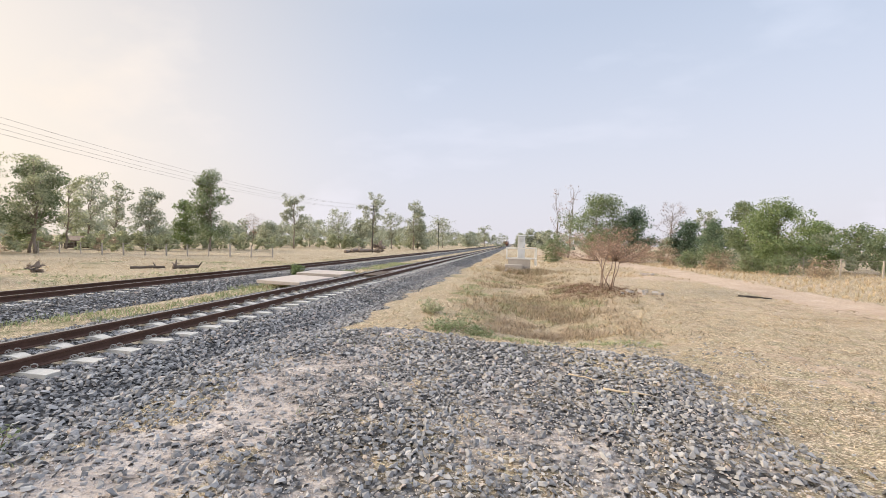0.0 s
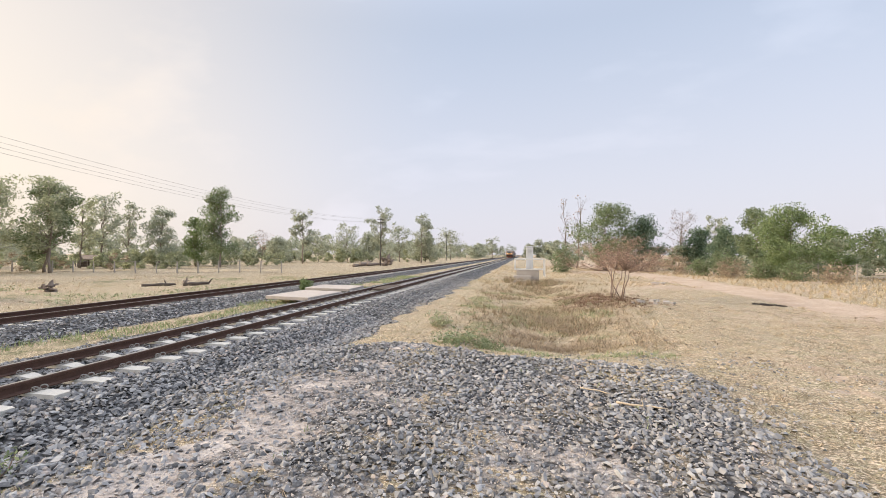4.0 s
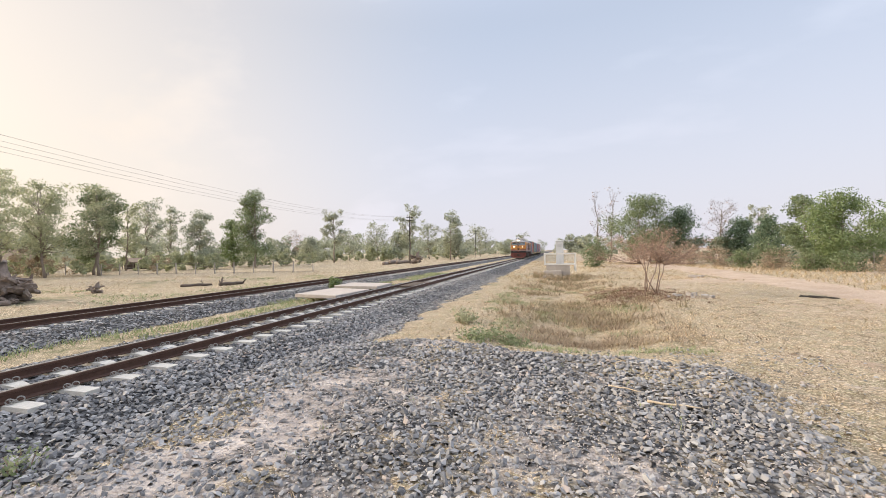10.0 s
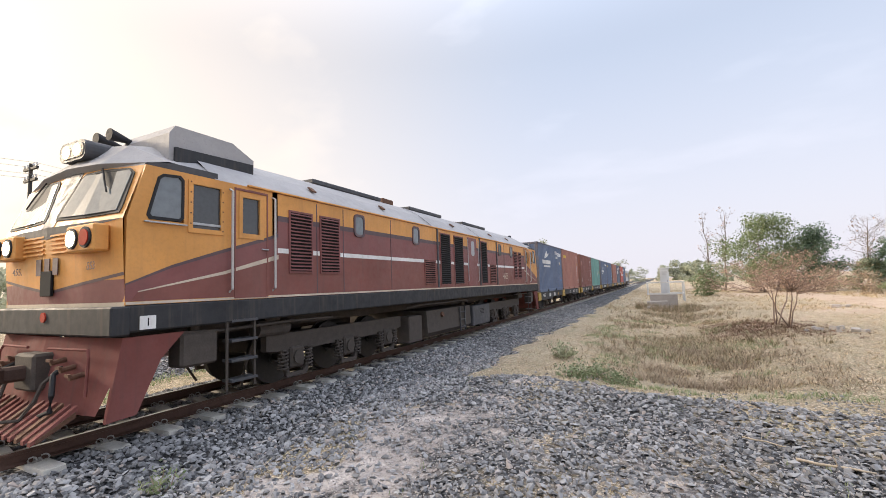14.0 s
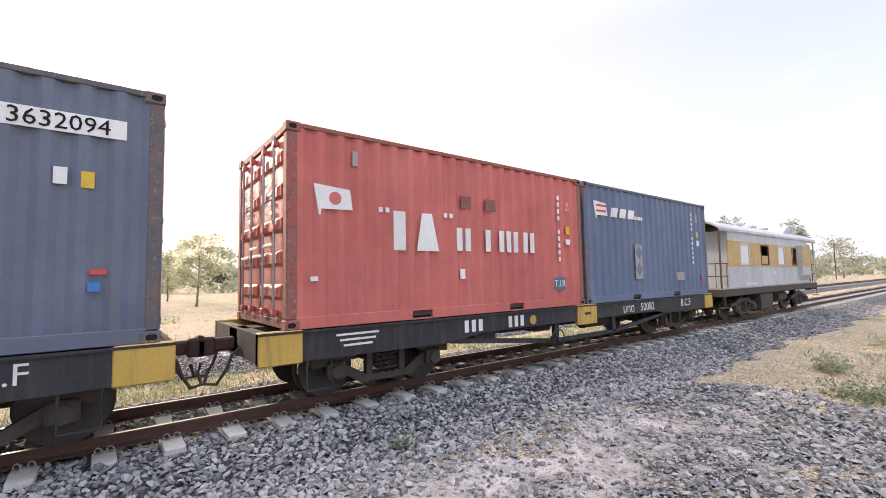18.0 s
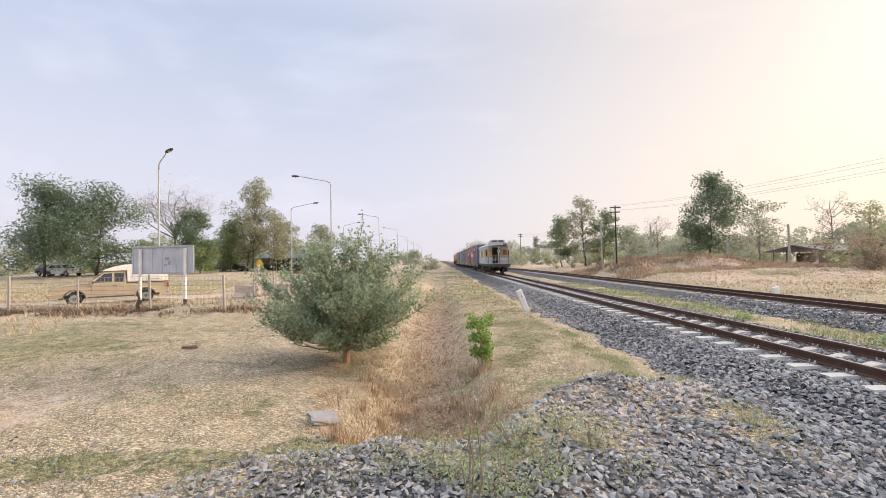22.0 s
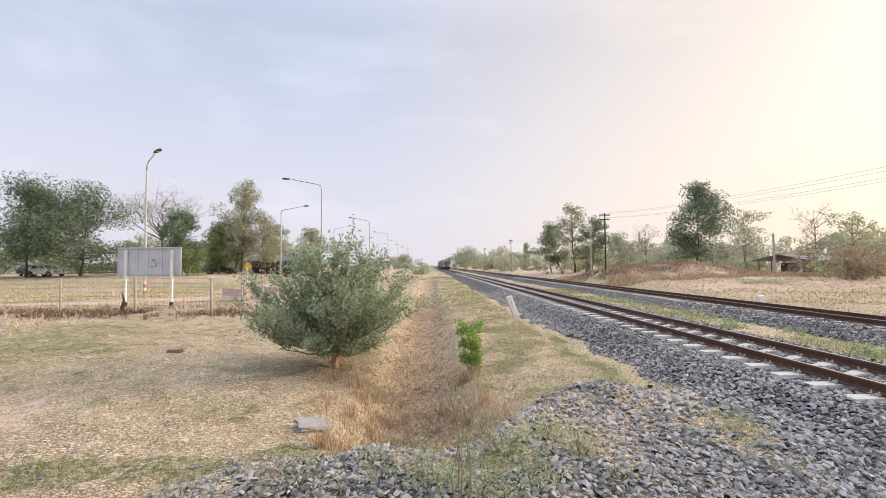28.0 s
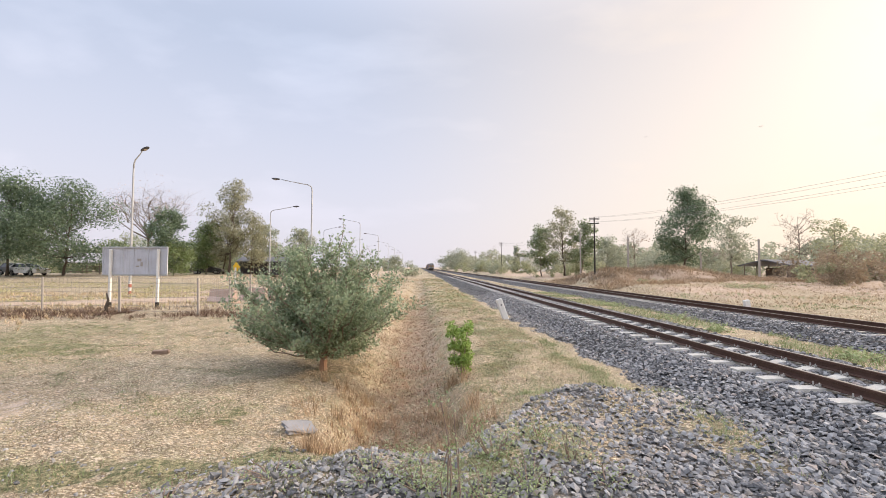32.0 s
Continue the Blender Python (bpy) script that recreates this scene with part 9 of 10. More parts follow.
for sx in (-1.12, 1.12):
    for sy in (-0.95, 0.95):
        part("post", MB().box(sx, sy, 0.20 if sx > 0 else 0.43, 0.085, 0.085, 1.34 if sx > 0 else 0.88, 0.008), M_RAILWHITE, rl)
for z, k in ((0.84, 1.0), (0.05, 0.8)):
    for sy in (-0.95, 0.95):
        part("top_rail" if z > 0.5 else "bottom_rail", MB().box(0, sy, z, 2.34, 0.07 * k, 0.09 * k, 0.008), M_RAILWHITE, rl)
    for sx in (-1.12, 1.12):
        part("side_rail", MB().box(sx, 0, z, 0.07 * k, 1.82, 0.085 * k, 0.008), M_RAILWHITE, rl)

# rubble by the dry shrub
for i, (x, y, w, d, h, rz) in enumerate(((4.95, 19.5, 0.7, 0.4, 0.22, 12), (5.45, 19.85, 0.55, 0.45, 0.34, 50), (5.85, 19.4, 0.6, 0.35, 0.25, -20), (5.4, 19.25, 0.4, 0.3, 0.18, 80), (6.2, 19.8, 0.5, 0.3, 0.2, 33), (5.0, 20.1, 0.35, 0.3, 0.2, 5), (5.7, 20.2, 0.45, 0.4, 0.28, 65), (4.6, 19.3, 0.3, 0.22, 0.14, 20))):
    tagged(part("concrete_chunk", rough_block(w * 0.36, d * 0.45, h * 0.5, 300 + i), M_RUBBLE, at=pose(x - 0.3, y - 1.4, gz(x - 0.3, y - 1.4) + h * 0.16, 14 * (i % 3 - 1), 12 * (i % 2), rz)), "broken chunk of pale concrete on dry grass", "rubble", "pile of rubble under the dry shrub")
for i, (x, y, w, d, h) in enumerate(((8.6, 30.5, 0.45, 0.3, 0.22), (9.2, 31.0, 0.4, 0.25, 0.16))):
    tagged(part("concrete_chunk", rough_block(w, d, h, 330 + i), M_SLAB, at=pose(x, y, gz(x, y) + h * 0.3, 0, 0, 40 * i)), "pale broken stone beside the dirt lane", "rubble")
tagged(part("stone_slab", rough_block(0.40, 0.26, 0.05, 341), M_GREYSTONE, at=pose(1.50, -5.8, gz(1.50, -5.8) + 0.035, -14, -12, 38)), "grey flat stone at the edge of the ditch", "stone")
tagged(part("brick", rough_block(0.34, 0.16, 0.10, 342), M_BRICK, at=pose(5.9, -10.4, gz(5.9, -10.4) + 0.04, 0, 0, 12)), "old dark brick lying in dry grass", "brick")


def dead_branch(name, label, x, y, length, rz, r0, seed, mat=M_DEADWOOD, category="log", twigs=5, z=0.0):
    """A fallen log with stubs of branches."""
    r = random.Random(seed)
    t = thing(name, label, category, at=pose(x, y, gz(x, y) + z, 0, 0, rz))
    pts = bend((-length / 2, 0, r0 * 0.6), (length / 2, 0, r0 * 0.8), r, 7, 0.035)
    part("trunk", MB().tube(pts, [r0 * (1.15 - 0.5 * i / 7) * r.uniform(0.85, 1.15) for i in range(8)], 9).mesh("trunk", True), mat, t)
    for k in range(twigs):
        p = pts[r.randrange(1, 8)]
        e = p + Vector((r.uniform(-0.4, 0.6), r.uniform(-0.7, 0.7), r.uniform(0.1, 0.9))) * length * 0.22
        part("branch_stub", MB().tube(bend(p, e, r, 3, 0.1), [r0 * 0.45, r0 * 0.36, r0 * 0.27, r0 * 0.15], 6).mesh("branch_stub", True), mat, t)
    return t


def root_mass(x, y, w, h, seed, label="weathered upturned tree root with twisted grey limbs", n=16):
    r = random.Random(seed)
    t = thing("tree_root", label, "tree stump", at=pose(x, y, gz(x, y) - 0.05))
    part("bole", MB().tube([(-w * 0.16, 0, 0), (-w * 0.02, 0, h * 0.3), (w * 0.10, 0, h * 0.55), (w * 0.05, 0.05, h * 0.8), (w * 0.14, 0.05, h)], [w * 0.17, w * 0.15, w * 0.13, w * 0.085, w * 0.03], 9).mesh("bole", True), M_DEADWOOD, t)
    for k in range(n):
        a = k * 2.4 + r.uniform(-0.3, 0.3)
        s = Vector((w * 0.1 * math.cos(a), w * 0.1 * math.sin(a), h * r.uniform(0.1, 0.6)))
        e = Vector((w * 0.55 * r.uniform(0.6, 1) * math.cos(a), w * 0.5 * r.uniform(0.5, 1) * math.sin(a), h * r.uniform(-0.05, 0.75)))
        m = MB().tube(bend(s, e, r, 9, 0.26), [w * q * r.uniform(0.6, 1.3) for q in (0.066, 0.064, 0.060, 0.054, 0.048, 0.043, 0.036, 0.028, 0.020, 0.008)], 9)
        m.v = [(p[0] + r.uniform(-1, 1) * w * 0.011, p[1] + r.uniform(-1, 1) * w * 0.011, p[2] + r.uniform(-1, 1) * w * 0.014) for p in m.v]
        part("root", m.mesh("root", False), M_DEADWOOD, t)
    return t


root_mass(-21.7, 12.5, 2.9, 1.75, 11, n=40)
dead_branch("log", "long grey dead log on straw-coloured grass", -22.0, 11.4, 3.9, 18, 0.17, 12, twigs=3)
root_mass(-22.6, 17.1, 1.0, 0.7, 13, "small grey tree stump in dry grass", 9)
dead_branch("log", "dark fallen log on straw-coloured grass", -21.2, 22.1, 1.7, 40, 0.11, 14, M_BARKDK, twigs=1)
dead_branch("log", "dark fallen log with an upturned end", -19.6, 23.2, 1.4, 60, 0.13, 15, M_BARKDK, twigs=2)
root_mass(-20.0, 22.8, 0.5, 0.62, 16, "dark broken stump beside a log", 6)
for i_, (x_, y_, l_, a_) in enumerate(((-25.6, 65.0, 5.0, 95), (-24.6, 66.4, 4.6, 80), (-25.0, 67.8, 4.2, 110), (-23.2, 66.0, 3.2, 60))):
    dead_branch("log", "bleached felled log in a pile of timber", x_, y_, l_, a_, 0.26, 170 + i_, M_DEADWOOD, twigs=2, z=0.12 * (i_ % 2))
root_mass(-21.4, 66.5, 3.0, 2.0, 18, "dark uprooted stump beside a timber pile", 10)
ash_ = thing("burnt_sticks", "heap of charred black sticks lying on the dirt lane", "branch", at=pose(9.5, 19.0, gz(9.5, 19.0)))
r_ = random.Random(19)
for k in range(22):
    x, y, a = r_.gauss(0, 0.22), r_.gauss(0, 0.12), r_.uniform(-0.9, 0.9)
    p = Vector((x, y - 0.9 * x, 0.02 + 0.03 * r_.random()))
    e = Vector((math.cos(a - 0.75), math.sin(a - 0.75), r_.uniform(-0.05, 0.12))) * r_.uniform(0.06, 0.20)
    part("charred_stick", MB().tube(bend(p - e, p + e, r_, 2, 0.06), [0.026, 0.030, 0.016], 5), M_CHAR, ash_)
dead_branch("fallen_branch", "dry stick in the rough grass by the fence", 11.3, -17.2, 0.9, 80, 0.04, 20, M_BARKDK, "branch", 3)
st = thing("dead_stump", "thin charred upright stump by the fence", "tree stump", at=pose(11.75, -17.15, gz(11.75, -17.15) - 0.03))
part("stem", MB().tube([(0, 0, 0), (0.05, 0, 0.3), (-0.02, 0, 0.55), (0.04, 0.02, 0.85)], [0.07, 0.06, 0.045, 0.02], 7).mesh("stem", True), M_BARKDK, st)
part("branch_stub", MB().tube([(0.05, 0, 0.3), (-0.12, 0.02, 0.5)], [0.04, 0.015], 6), M_BARKDK, st)
dead_branch("stick", "short bleached split stick lying on gravel", 1.45, 5.3, 0.55, -14, 0.013, 23, M_PALEWOOD, "stick", 1, 0.02)
dead_branch("stick", "thin bleached stalk lying on gravel", 1.0, 5.75, 0.4, -30, 0.009, 24, M_PALEWOOD, "stick", 1, 0.03)

# ---- concrete crossing slabs left between the lines ----
def slab(x, y, w, d, rz, z, tilt=0.0, label="pale pinkish concrete crossing slab laid between the tracks"):
    return tagged(part("concrete_slab", MB().box(0, 0, 0, w, d, 0.14, 0.015), M_SLAB, at=pose(x, y, z, tilt, 0.8, rz)), label, "concrete slab", "crossing slabs")


slab(-8.9, 16.7, 1.95, 2.6, -6, -0.16, 0.5)
slab(-9.3, 20.5, 2.3, 2.0, 1, -0.15, 0.4)
for k in range(6):
    tagged(part("crossing_board", MB().box(XC, 19.3 + 0.42 * k, -0.075, 0.78, 0.36, 0.09, 0.012), M_BARKDK, None), "dark timber crossing board between the rails", "board", "boards between the rails")

# ---- fences ----
def fence(name, label, pts, h, sp, post_mat, square, strands, drops, thick=0.011):
    """Posts along a broken line, with strands of wire between neighbours."""
    f = thing(name, label, "fence")
    posts = []
    for (ax, ay), (bx, by) in zip(pts, pts[1:]):
        n = max(1, round(math.hypot(bx - ax, by - ay) / sp))
        posts += [(ax + (bx - ax) * i / n, ay + (by - ay) * i / n) for i in range(n)]
    posts.append(pts[-1])
    for i, (x, y) in enumerate(posts):
        z = gz(x, y)
        hh = h * random.uniform(0.94, 1.06)
        m = MB().box(0, 0, hh / 2 - 0.1, square, square, hh + 0.2, 0.012) if i % 3 else MB().cyl((0, 0, -0.2), (0, 0, hh), square * 0.5, 8, square * 0.42)
        part("post", m, post_mat, f, at=pose(x, y, z, random.uniform(-2, 2), random.uniform(-2, 2), random.uniform(-8, 8)))
    for (ax, ay), (bx, by) in zip(posts, posts[1:]):
        az, bz = gz(ax, ay), gz(bx, by)
        for s in range(strands):
            k = h * (0.10 + 0.86 * s / max(1, strands - 1))
            mid = ((ax + bx) / 2, (ay + by) / 2, (az + bz) / 2 + k - random.uniform(0.01, 0.05))
            part("wire", MB().tube([(ax, ay, az + k), mid, (bx, by, bz + k)], thick, 4), M_WIRE, f)
        if drops:
            w = MB()
            L = math.hypot(bx - ax, by - ay)
            n = int(L / drops)
            for i in range(1, n):
                t = i / n
                x, y, z = ax + (bx - ax) * t, ay + (by - ay) * t, az + (bz - az) * t
                w.tube([(x, y, z + h * 0.08), (x + random.uniform(-0.02, 0.02), y, z + h * 0.5), (x, y, z + h * 0.95)], thick * 0.7, 3)
            tagged(part("mesh_wire", w, M_WIRE, f), kind="stuff")
    return f


fence("fence", "concrete post fence with sagging square wire mesh", [(23.5, -18.4), (14.4, -17.5), (8.3, -16.95), (8.2, -19.4), (8.15, -24.2)], 1.42, 3.02, M_CONC, 0.08, 8, 0.16, 0.006)
fence("fence", "pale post and wire fence along the field edge", [(-62, 34.0), (-49.5, 35.9), (-38.5, 37.3), (-24, 40)], 1.2, 2.05, M_CONC, 0.10, 4, 0, 0.012)
fence("fence", "post and wire fence along the overgrown lane", [(16.8, 52), (22, 41.5), (29, 28)], 1.25, 2.5, M_CONC, 0.10, 5, 0.3, 0.009)

# ---- huts and sheds far off ----
def hut(name, label, x, y, w, d, eave, ridge, rz, roof_mat, wall_mat, posts=True, walls=True, category="hut"):
    z = gz(x, y)
    t = thing(name, label, category, at=pose(x, y, z, 0, 0, rz))
    for s in (-1, 1):
        part("roof_slope", MB().add([(-w / 2, 0, ridge), (w / 2, 0, ridge), (w / 2, s * d / 2, eave), (-w / 2, s * d / 2, eave), (-w / 2, 0, ridge - 0.12), (w / 2, 0, ridge - 0.12), (w / 2, s * d / 2, eave - 0.12), (-w / 2, s * d / 2, eave - 0.12)], [(0, 1, 2, 3), (4, 7, 6, 5), (0, 4, 5, 1), (2, 6, 7, 3), (1, 5, 6, 2), (0, 3, 7, 4)]), roof_mat, t)
    if walls:
        part("back_wall", MB().box(0, d * 0.36, eave / 2 - 0.05, w * 0.86, 0.1, eave - 0.1), wall_mat, t)
        part("side_wall", MB().box(-w * 0.42, d * 0.05, eave / 2 - 0.05, 0.1, d * 0.6, eave - 0.1), wall_mat, t)
        part("front_wall", MB().box(-w * 0.2, -d * 0.32, eave * 0.4, w * 0.45, 0.1, eave * 0.8), wall_mat, t)
    if posts:
        n = max(2, round(w / 2.5))
        for i in range(n + 1):
            for s in (-1, 1):
                part("post", MB().cyl((-w * 0.45 + w * 0.9 * i / n, s * d * 0.4, -0.1), (-w * 0.45 + w * 0.9 * i / n, s * d * 0.4, eave + 0.05), 0.07, 7), M_BARK, t)
    return t


hut("thatched_hut", "low open hut with a sagging old thatched roof", -66.8, 40.0, 6.2, 4.0, 1.5, 3.1, 24, M_THATCH, M_BARK)
hut("field_shed", "small dark shed with a sloping roof", -61.0, 52.3, 3.6, 3.0, 1.1, 1.7, 12, M_DEADWOOD, M_BARKDK)
shed_ = hut("open_shed", "long open shed with a grey tin roof", 48.8, -69.5, 7.5, 6.0, 1.75, 3.2, 6, M_TIN, M_BARKDK, True, False, "shed")
for k in range(3):
    part("rail", MB().box(0, 2.4, 0.35 + 0.4 * k, 6.7, 0.08, 0.1), M_BARK, shed_)
hut("pavilion", "open pavilion with a dark layered roof", 24.8, -71.5, 7.2, 6.0, 2.1, 2.9, 4, M_DARKROOF, M_DKGREY, True, True, "pavilion")
hut("house", "low house with a dark roof behind trees", -44.0, -50.0, 8.0, 6.0, 1.4, 2.1, 20, M_DARKROOF, M_BARK, True, True, "house")

# unfinished white building behind the far trees
ub = thing("unfinished_building", "unfinished white concrete building of open floors", "building", at=pose(-34.5, -127, gz(-34.5, -127), 0, 0, 8))
for k, z in enumerate((0.2, 3.4, 5.5)):
    part("floor_slab", MB().box(0.4 * k, 0, z, 8.0 - 1.2 * k, 6, 0.35, 0.02), M_WHITE, ub)
for i in range(5):
    for j in (-2.6, 2.6):
        part("column", MB().box(-3.6 + 1.8 * i, j, 1.8, 0.3, 0.3, 3.0), M_WHITE, ub)
for i in range(4):
    part("column", MB().box(-2.4 + 1.8 * i, -2.6, 4.45, 0.3, 0.3, 1.8), M_WHITE, ub)
part("balcony_wall", MB().box(0, -3.0, 4.0, 7.4, 0.12, 0.8), M_WHITE, ub)
part("back_wall", MB().box(0, 2.8, 1.7, 7.6, 0.15, 3.0), M_WHITE, ub)

# ---- poles and wires of the telegraph line ----
def crossarm(parent, z, w, mat=M_POLE):
    arm = part("crossarm", MB().box(0, 0, z, w, 0.09, 0.11, 0.01), mat, parent)
    for s in (-1, -0.45, 0.45, 1):
        part("insulator", MB().cyl((s * w * 0.46, 0, z + 0.05), (s * w * 0.46, 0, z + 0.12), 0.02, 6).cyl((s * w * 0.46, 0, z + 0.11), (s * w * 0.46, 0, z + 0.2), 0.045, 8, 0.03), M_PORCELAIN, arm, "white porcelain insulator")


def telegraph_pole(x, y, top, arms, strut=None):
    z = gz(x, y) - 0.1
    t = thing("telegraph_pole", "dark steel telegraph pole with crossarms and insulators" if not strut else "dark telegraph pole propped by a slanting strut", "utility pole", "telegraph poles along the line", at=pose(x, y, z))
    part("pole", MB().cyl((0, 0, 0), (0, 0, top - z), 0.09, 10, 0.065), M_POLE, t)
    for dz, w in arms:
        crossarm(t, top - z - dz, w)
    if strut:
        part("strut", MB().cyl((strut[0] - x, strut[1] - y, gz(*strut) - z - 0.1), (0, 0, (top - z) * 0.84), 0.09, 8, 0.07), M_POLE, t)
    return t


POLES = [(-22.0, 124.0, 7.4), (-22.3, 66.0, 7.3), (-22.6, 8.3, 7.1), (-18.95, -45.8, 7.05), (-21.0, -110.0, 8.0), (-22.0, -170.0, 8.2)]
for i_, (x_, y_, z_) in enumerate(POLES):
    telegraph_pole(x_, y_, z_, ((0.22, 1.15), (0.70, 1.05)), (-20.5, 8.7) if i_ == 2 else None)
for dz, dx in ((0.04, -0.51), (0.04, 0.51), (0.52, -0.46), (0.52, 0.46)):
    w_pts = []
    for (ax, ay, az), (bx, by, bz) in zip(POLES, POLES[1:]):
        for k in range(12):
            t = k / 12
            w_pts.append((ax + (bx - ax) * t + dx, ay + (by - ay) * t, az + (bz - az) * t - dz - 1.25 * 4 * t * (1 - t)))
    w_pts.append((POLES[-1][0] + dx, POLES[-1][1], POLES[-1][2] - dz))
    tagged(part("overhead_wire", MB().tube(w_pts, 0.007, 5), M_CABLE), "thin dark overhead wire strung between telegraph poles", "wire", "wires of the telegraph line")
for x_, y_, top_ in ((-26.6, -53.8, 5.5), (-36.8, -45.0, 4.7), (-33.6, -50.0, 3.5), (-23.5, -62.0, 6.6), (-28.0, -82.0, 6.4)):
    cp = thing("concrete_pole", "slender square concrete pole on rough ground", "utility pole", "concrete poles", at=pose(x_, y_, gz(x_, y_) - 0.1))
    part("pole", MB().add([(s * a, q * a, z) for z, a in ((0, 0.09), (top_ - gz(x_, y_) + 0.1, 0.065)) for s, q in ((-1, -1), (1, -1), (1, 1), (-1, 1))], [(0, 3, 2, 1), (4, 5, 6, 7), (0, 1, 5, 4), (1, 2, 6, 5), (2, 3, 7, 6), (3, 0, 4, 7)]), M_CONC, cp)
    part("bracket", MB().box(0, 0, top_ - gz(x_, y_) - 0.15, 0.3, 0.06, 0.05), M_GALV, cp)

# marker posts by the rails
mk = thing("marker_post", "white painted concrete marker post leaning over in ballast", "marker post", at=pose(-3.42, -16.7, gz(-3.4, -16.7) - 0.04, 4, 19, 8))
part("post", MB().box(0, 0, 0.42, 0.22, 0.18, 0.90, 0.02), M_WHITE, mk)
part("mark", MB().box(0, 0.0915, 0.62, 0.05, 0.004, 0.05), M_DKGREY, mk, "faint painted mark")
mk2 = thing("marker_stone", "small white marker stone beside the second track", "marker post", at=pose(-16.0, -20.3, gz(-16.0, -20.3) - 0.08, 0, 8, 0))
part("stone", MB().box(0, 0, 0.24, 0.30, 0.16, 0.50, 0.03), M_WHITE, mk2)

# ---- billboard seen from behind ----
bb = thing("billboard", "grey board on two white posts, seen from behind", "billboard", at=pose(13.48, -21.48, gz(13.48, -21.48), 0, 0, -6.1))
for sx in (-1.18, 1.18):
    part("post", MB().box(sx, 0.10, 1.45, 0.11, 0.11, 2.62, 0.01), M_WHITE, bb)
    part("post_foot", MB().box(sx, 0.10, 0.10, 0.13, 0.13, 0.32, 0.01), M_SIGNBLK, bb, "black painted foot")
part("panel", MB().box(0.03, 0, 2.20, 3.14, 0.03, 1.30), M_BOARD, bb)
for z in (1.55, 2.85):
    part("frame_rail", MB().box(0.03, 0.03, z, 3.24, 0.07, 0.08, 0.008), M_GALV, bb)
for sx in (-1.57, -0.62, 0.10, 0.62, 1.63):
    part("frame_upright", MB().box(sx, 0.028, 2.20, 0.05, 0.05, 1.24, 0.006), M_BOARD, bb)
for k, (x, z, w, h) in enumerate(((0.42, 2.25, 0.2, 0.13), (0.3, 2.05, 0.12, 0.2), (0.5, 1.95, 0.16, 0.07))):
    part("peeled_patch", MB().box(x - 0.6, 0.019, z, w, 0.006, h), M_PATCH, bb, "peeled faded patch")

# concrete barriers at the bend of the lane
for i_, (x_, y_, rz_) in enumerate(((10.75, -24.6, 62), (9.8, -26.6, 66))):
    br = thing("concrete_barrier", "short concrete road barrier with faded orange paint", "barrier", "barriers at the bend", at=pose(x_, y_, gz(x_, y_) - 0.02, 0, 0, rz_))
    part("body", MB().prism([(-0.32, 0), (0.32, 0), (0.30, 0.15), (0.14, 0.36), (0.10, 0.78), (-0.10, 0.78), (-0.14, 0.36), (-0.30, 0.15)], -0.95, 0.95, "y"), M_PINKCONC, br)
    for k in (-0.55, 0.1, 0.6):
        part("stripe", MB().add([(-0.305, k, 0.15), (-0.305, k + 0.2, 0.15), (-0.145, k + 0.3, 0.36), (-0.145, k + 0.1, 0.36)], [(0, 1, 2, 3)]), M_REDPAINT, br, "faded red stripe")

# yellow warning sign
sg = thing("warning_sign", "yellow diamond road sign with black symbol on white post", "road sign", at=pose(19.6, -47.6, gz(19.6, -47.6), 0, 0, 158))
part("post", MB().box(0, 0, 0.95, 0.16, 0.12, 1.9, 0.01), M_RAILWHITE, sg)
part("post_foot", MB().box(0, 0, 0.12, 0.17, 0.13, 0.26), M_SIGNBLK, sg)
pt = part("plate", MB().prism([(0, -0.56), (0.56, 0), (0, 0.56), (-0.56, 0)], 0.07, 0.085, "y"), M_SIGNYEL, sg, at=pose(0, 0, 1.95))
part("border", ring([(0, -0.52), (0.52, 0), (0, 0.52), (-0.52, 0)], [(0, -0.48), (0.48, 0), (0, 0.48), (-0.48, 0)], 0.085, 0.088, "y"), M_SIGNBLK, pt, "thin black border")
part("symbol", MB().box(0.06, 0.087, -0.16, 0.11, 0.004, 0.22).box(-0.03, 0.087, -0.02, 0.26, 0.004, 0.11).box(-0.11, 0.087, 0.09, 0.11, 0.004, 0.16).add([(-0.24, 0.089, 0.16), (0.02, 0.089, 0.16), (-0.11, 0.089, 0.34)], [(0, 1, 2)]), M_SIGNBLK, pt, "black bent arrow symbol")


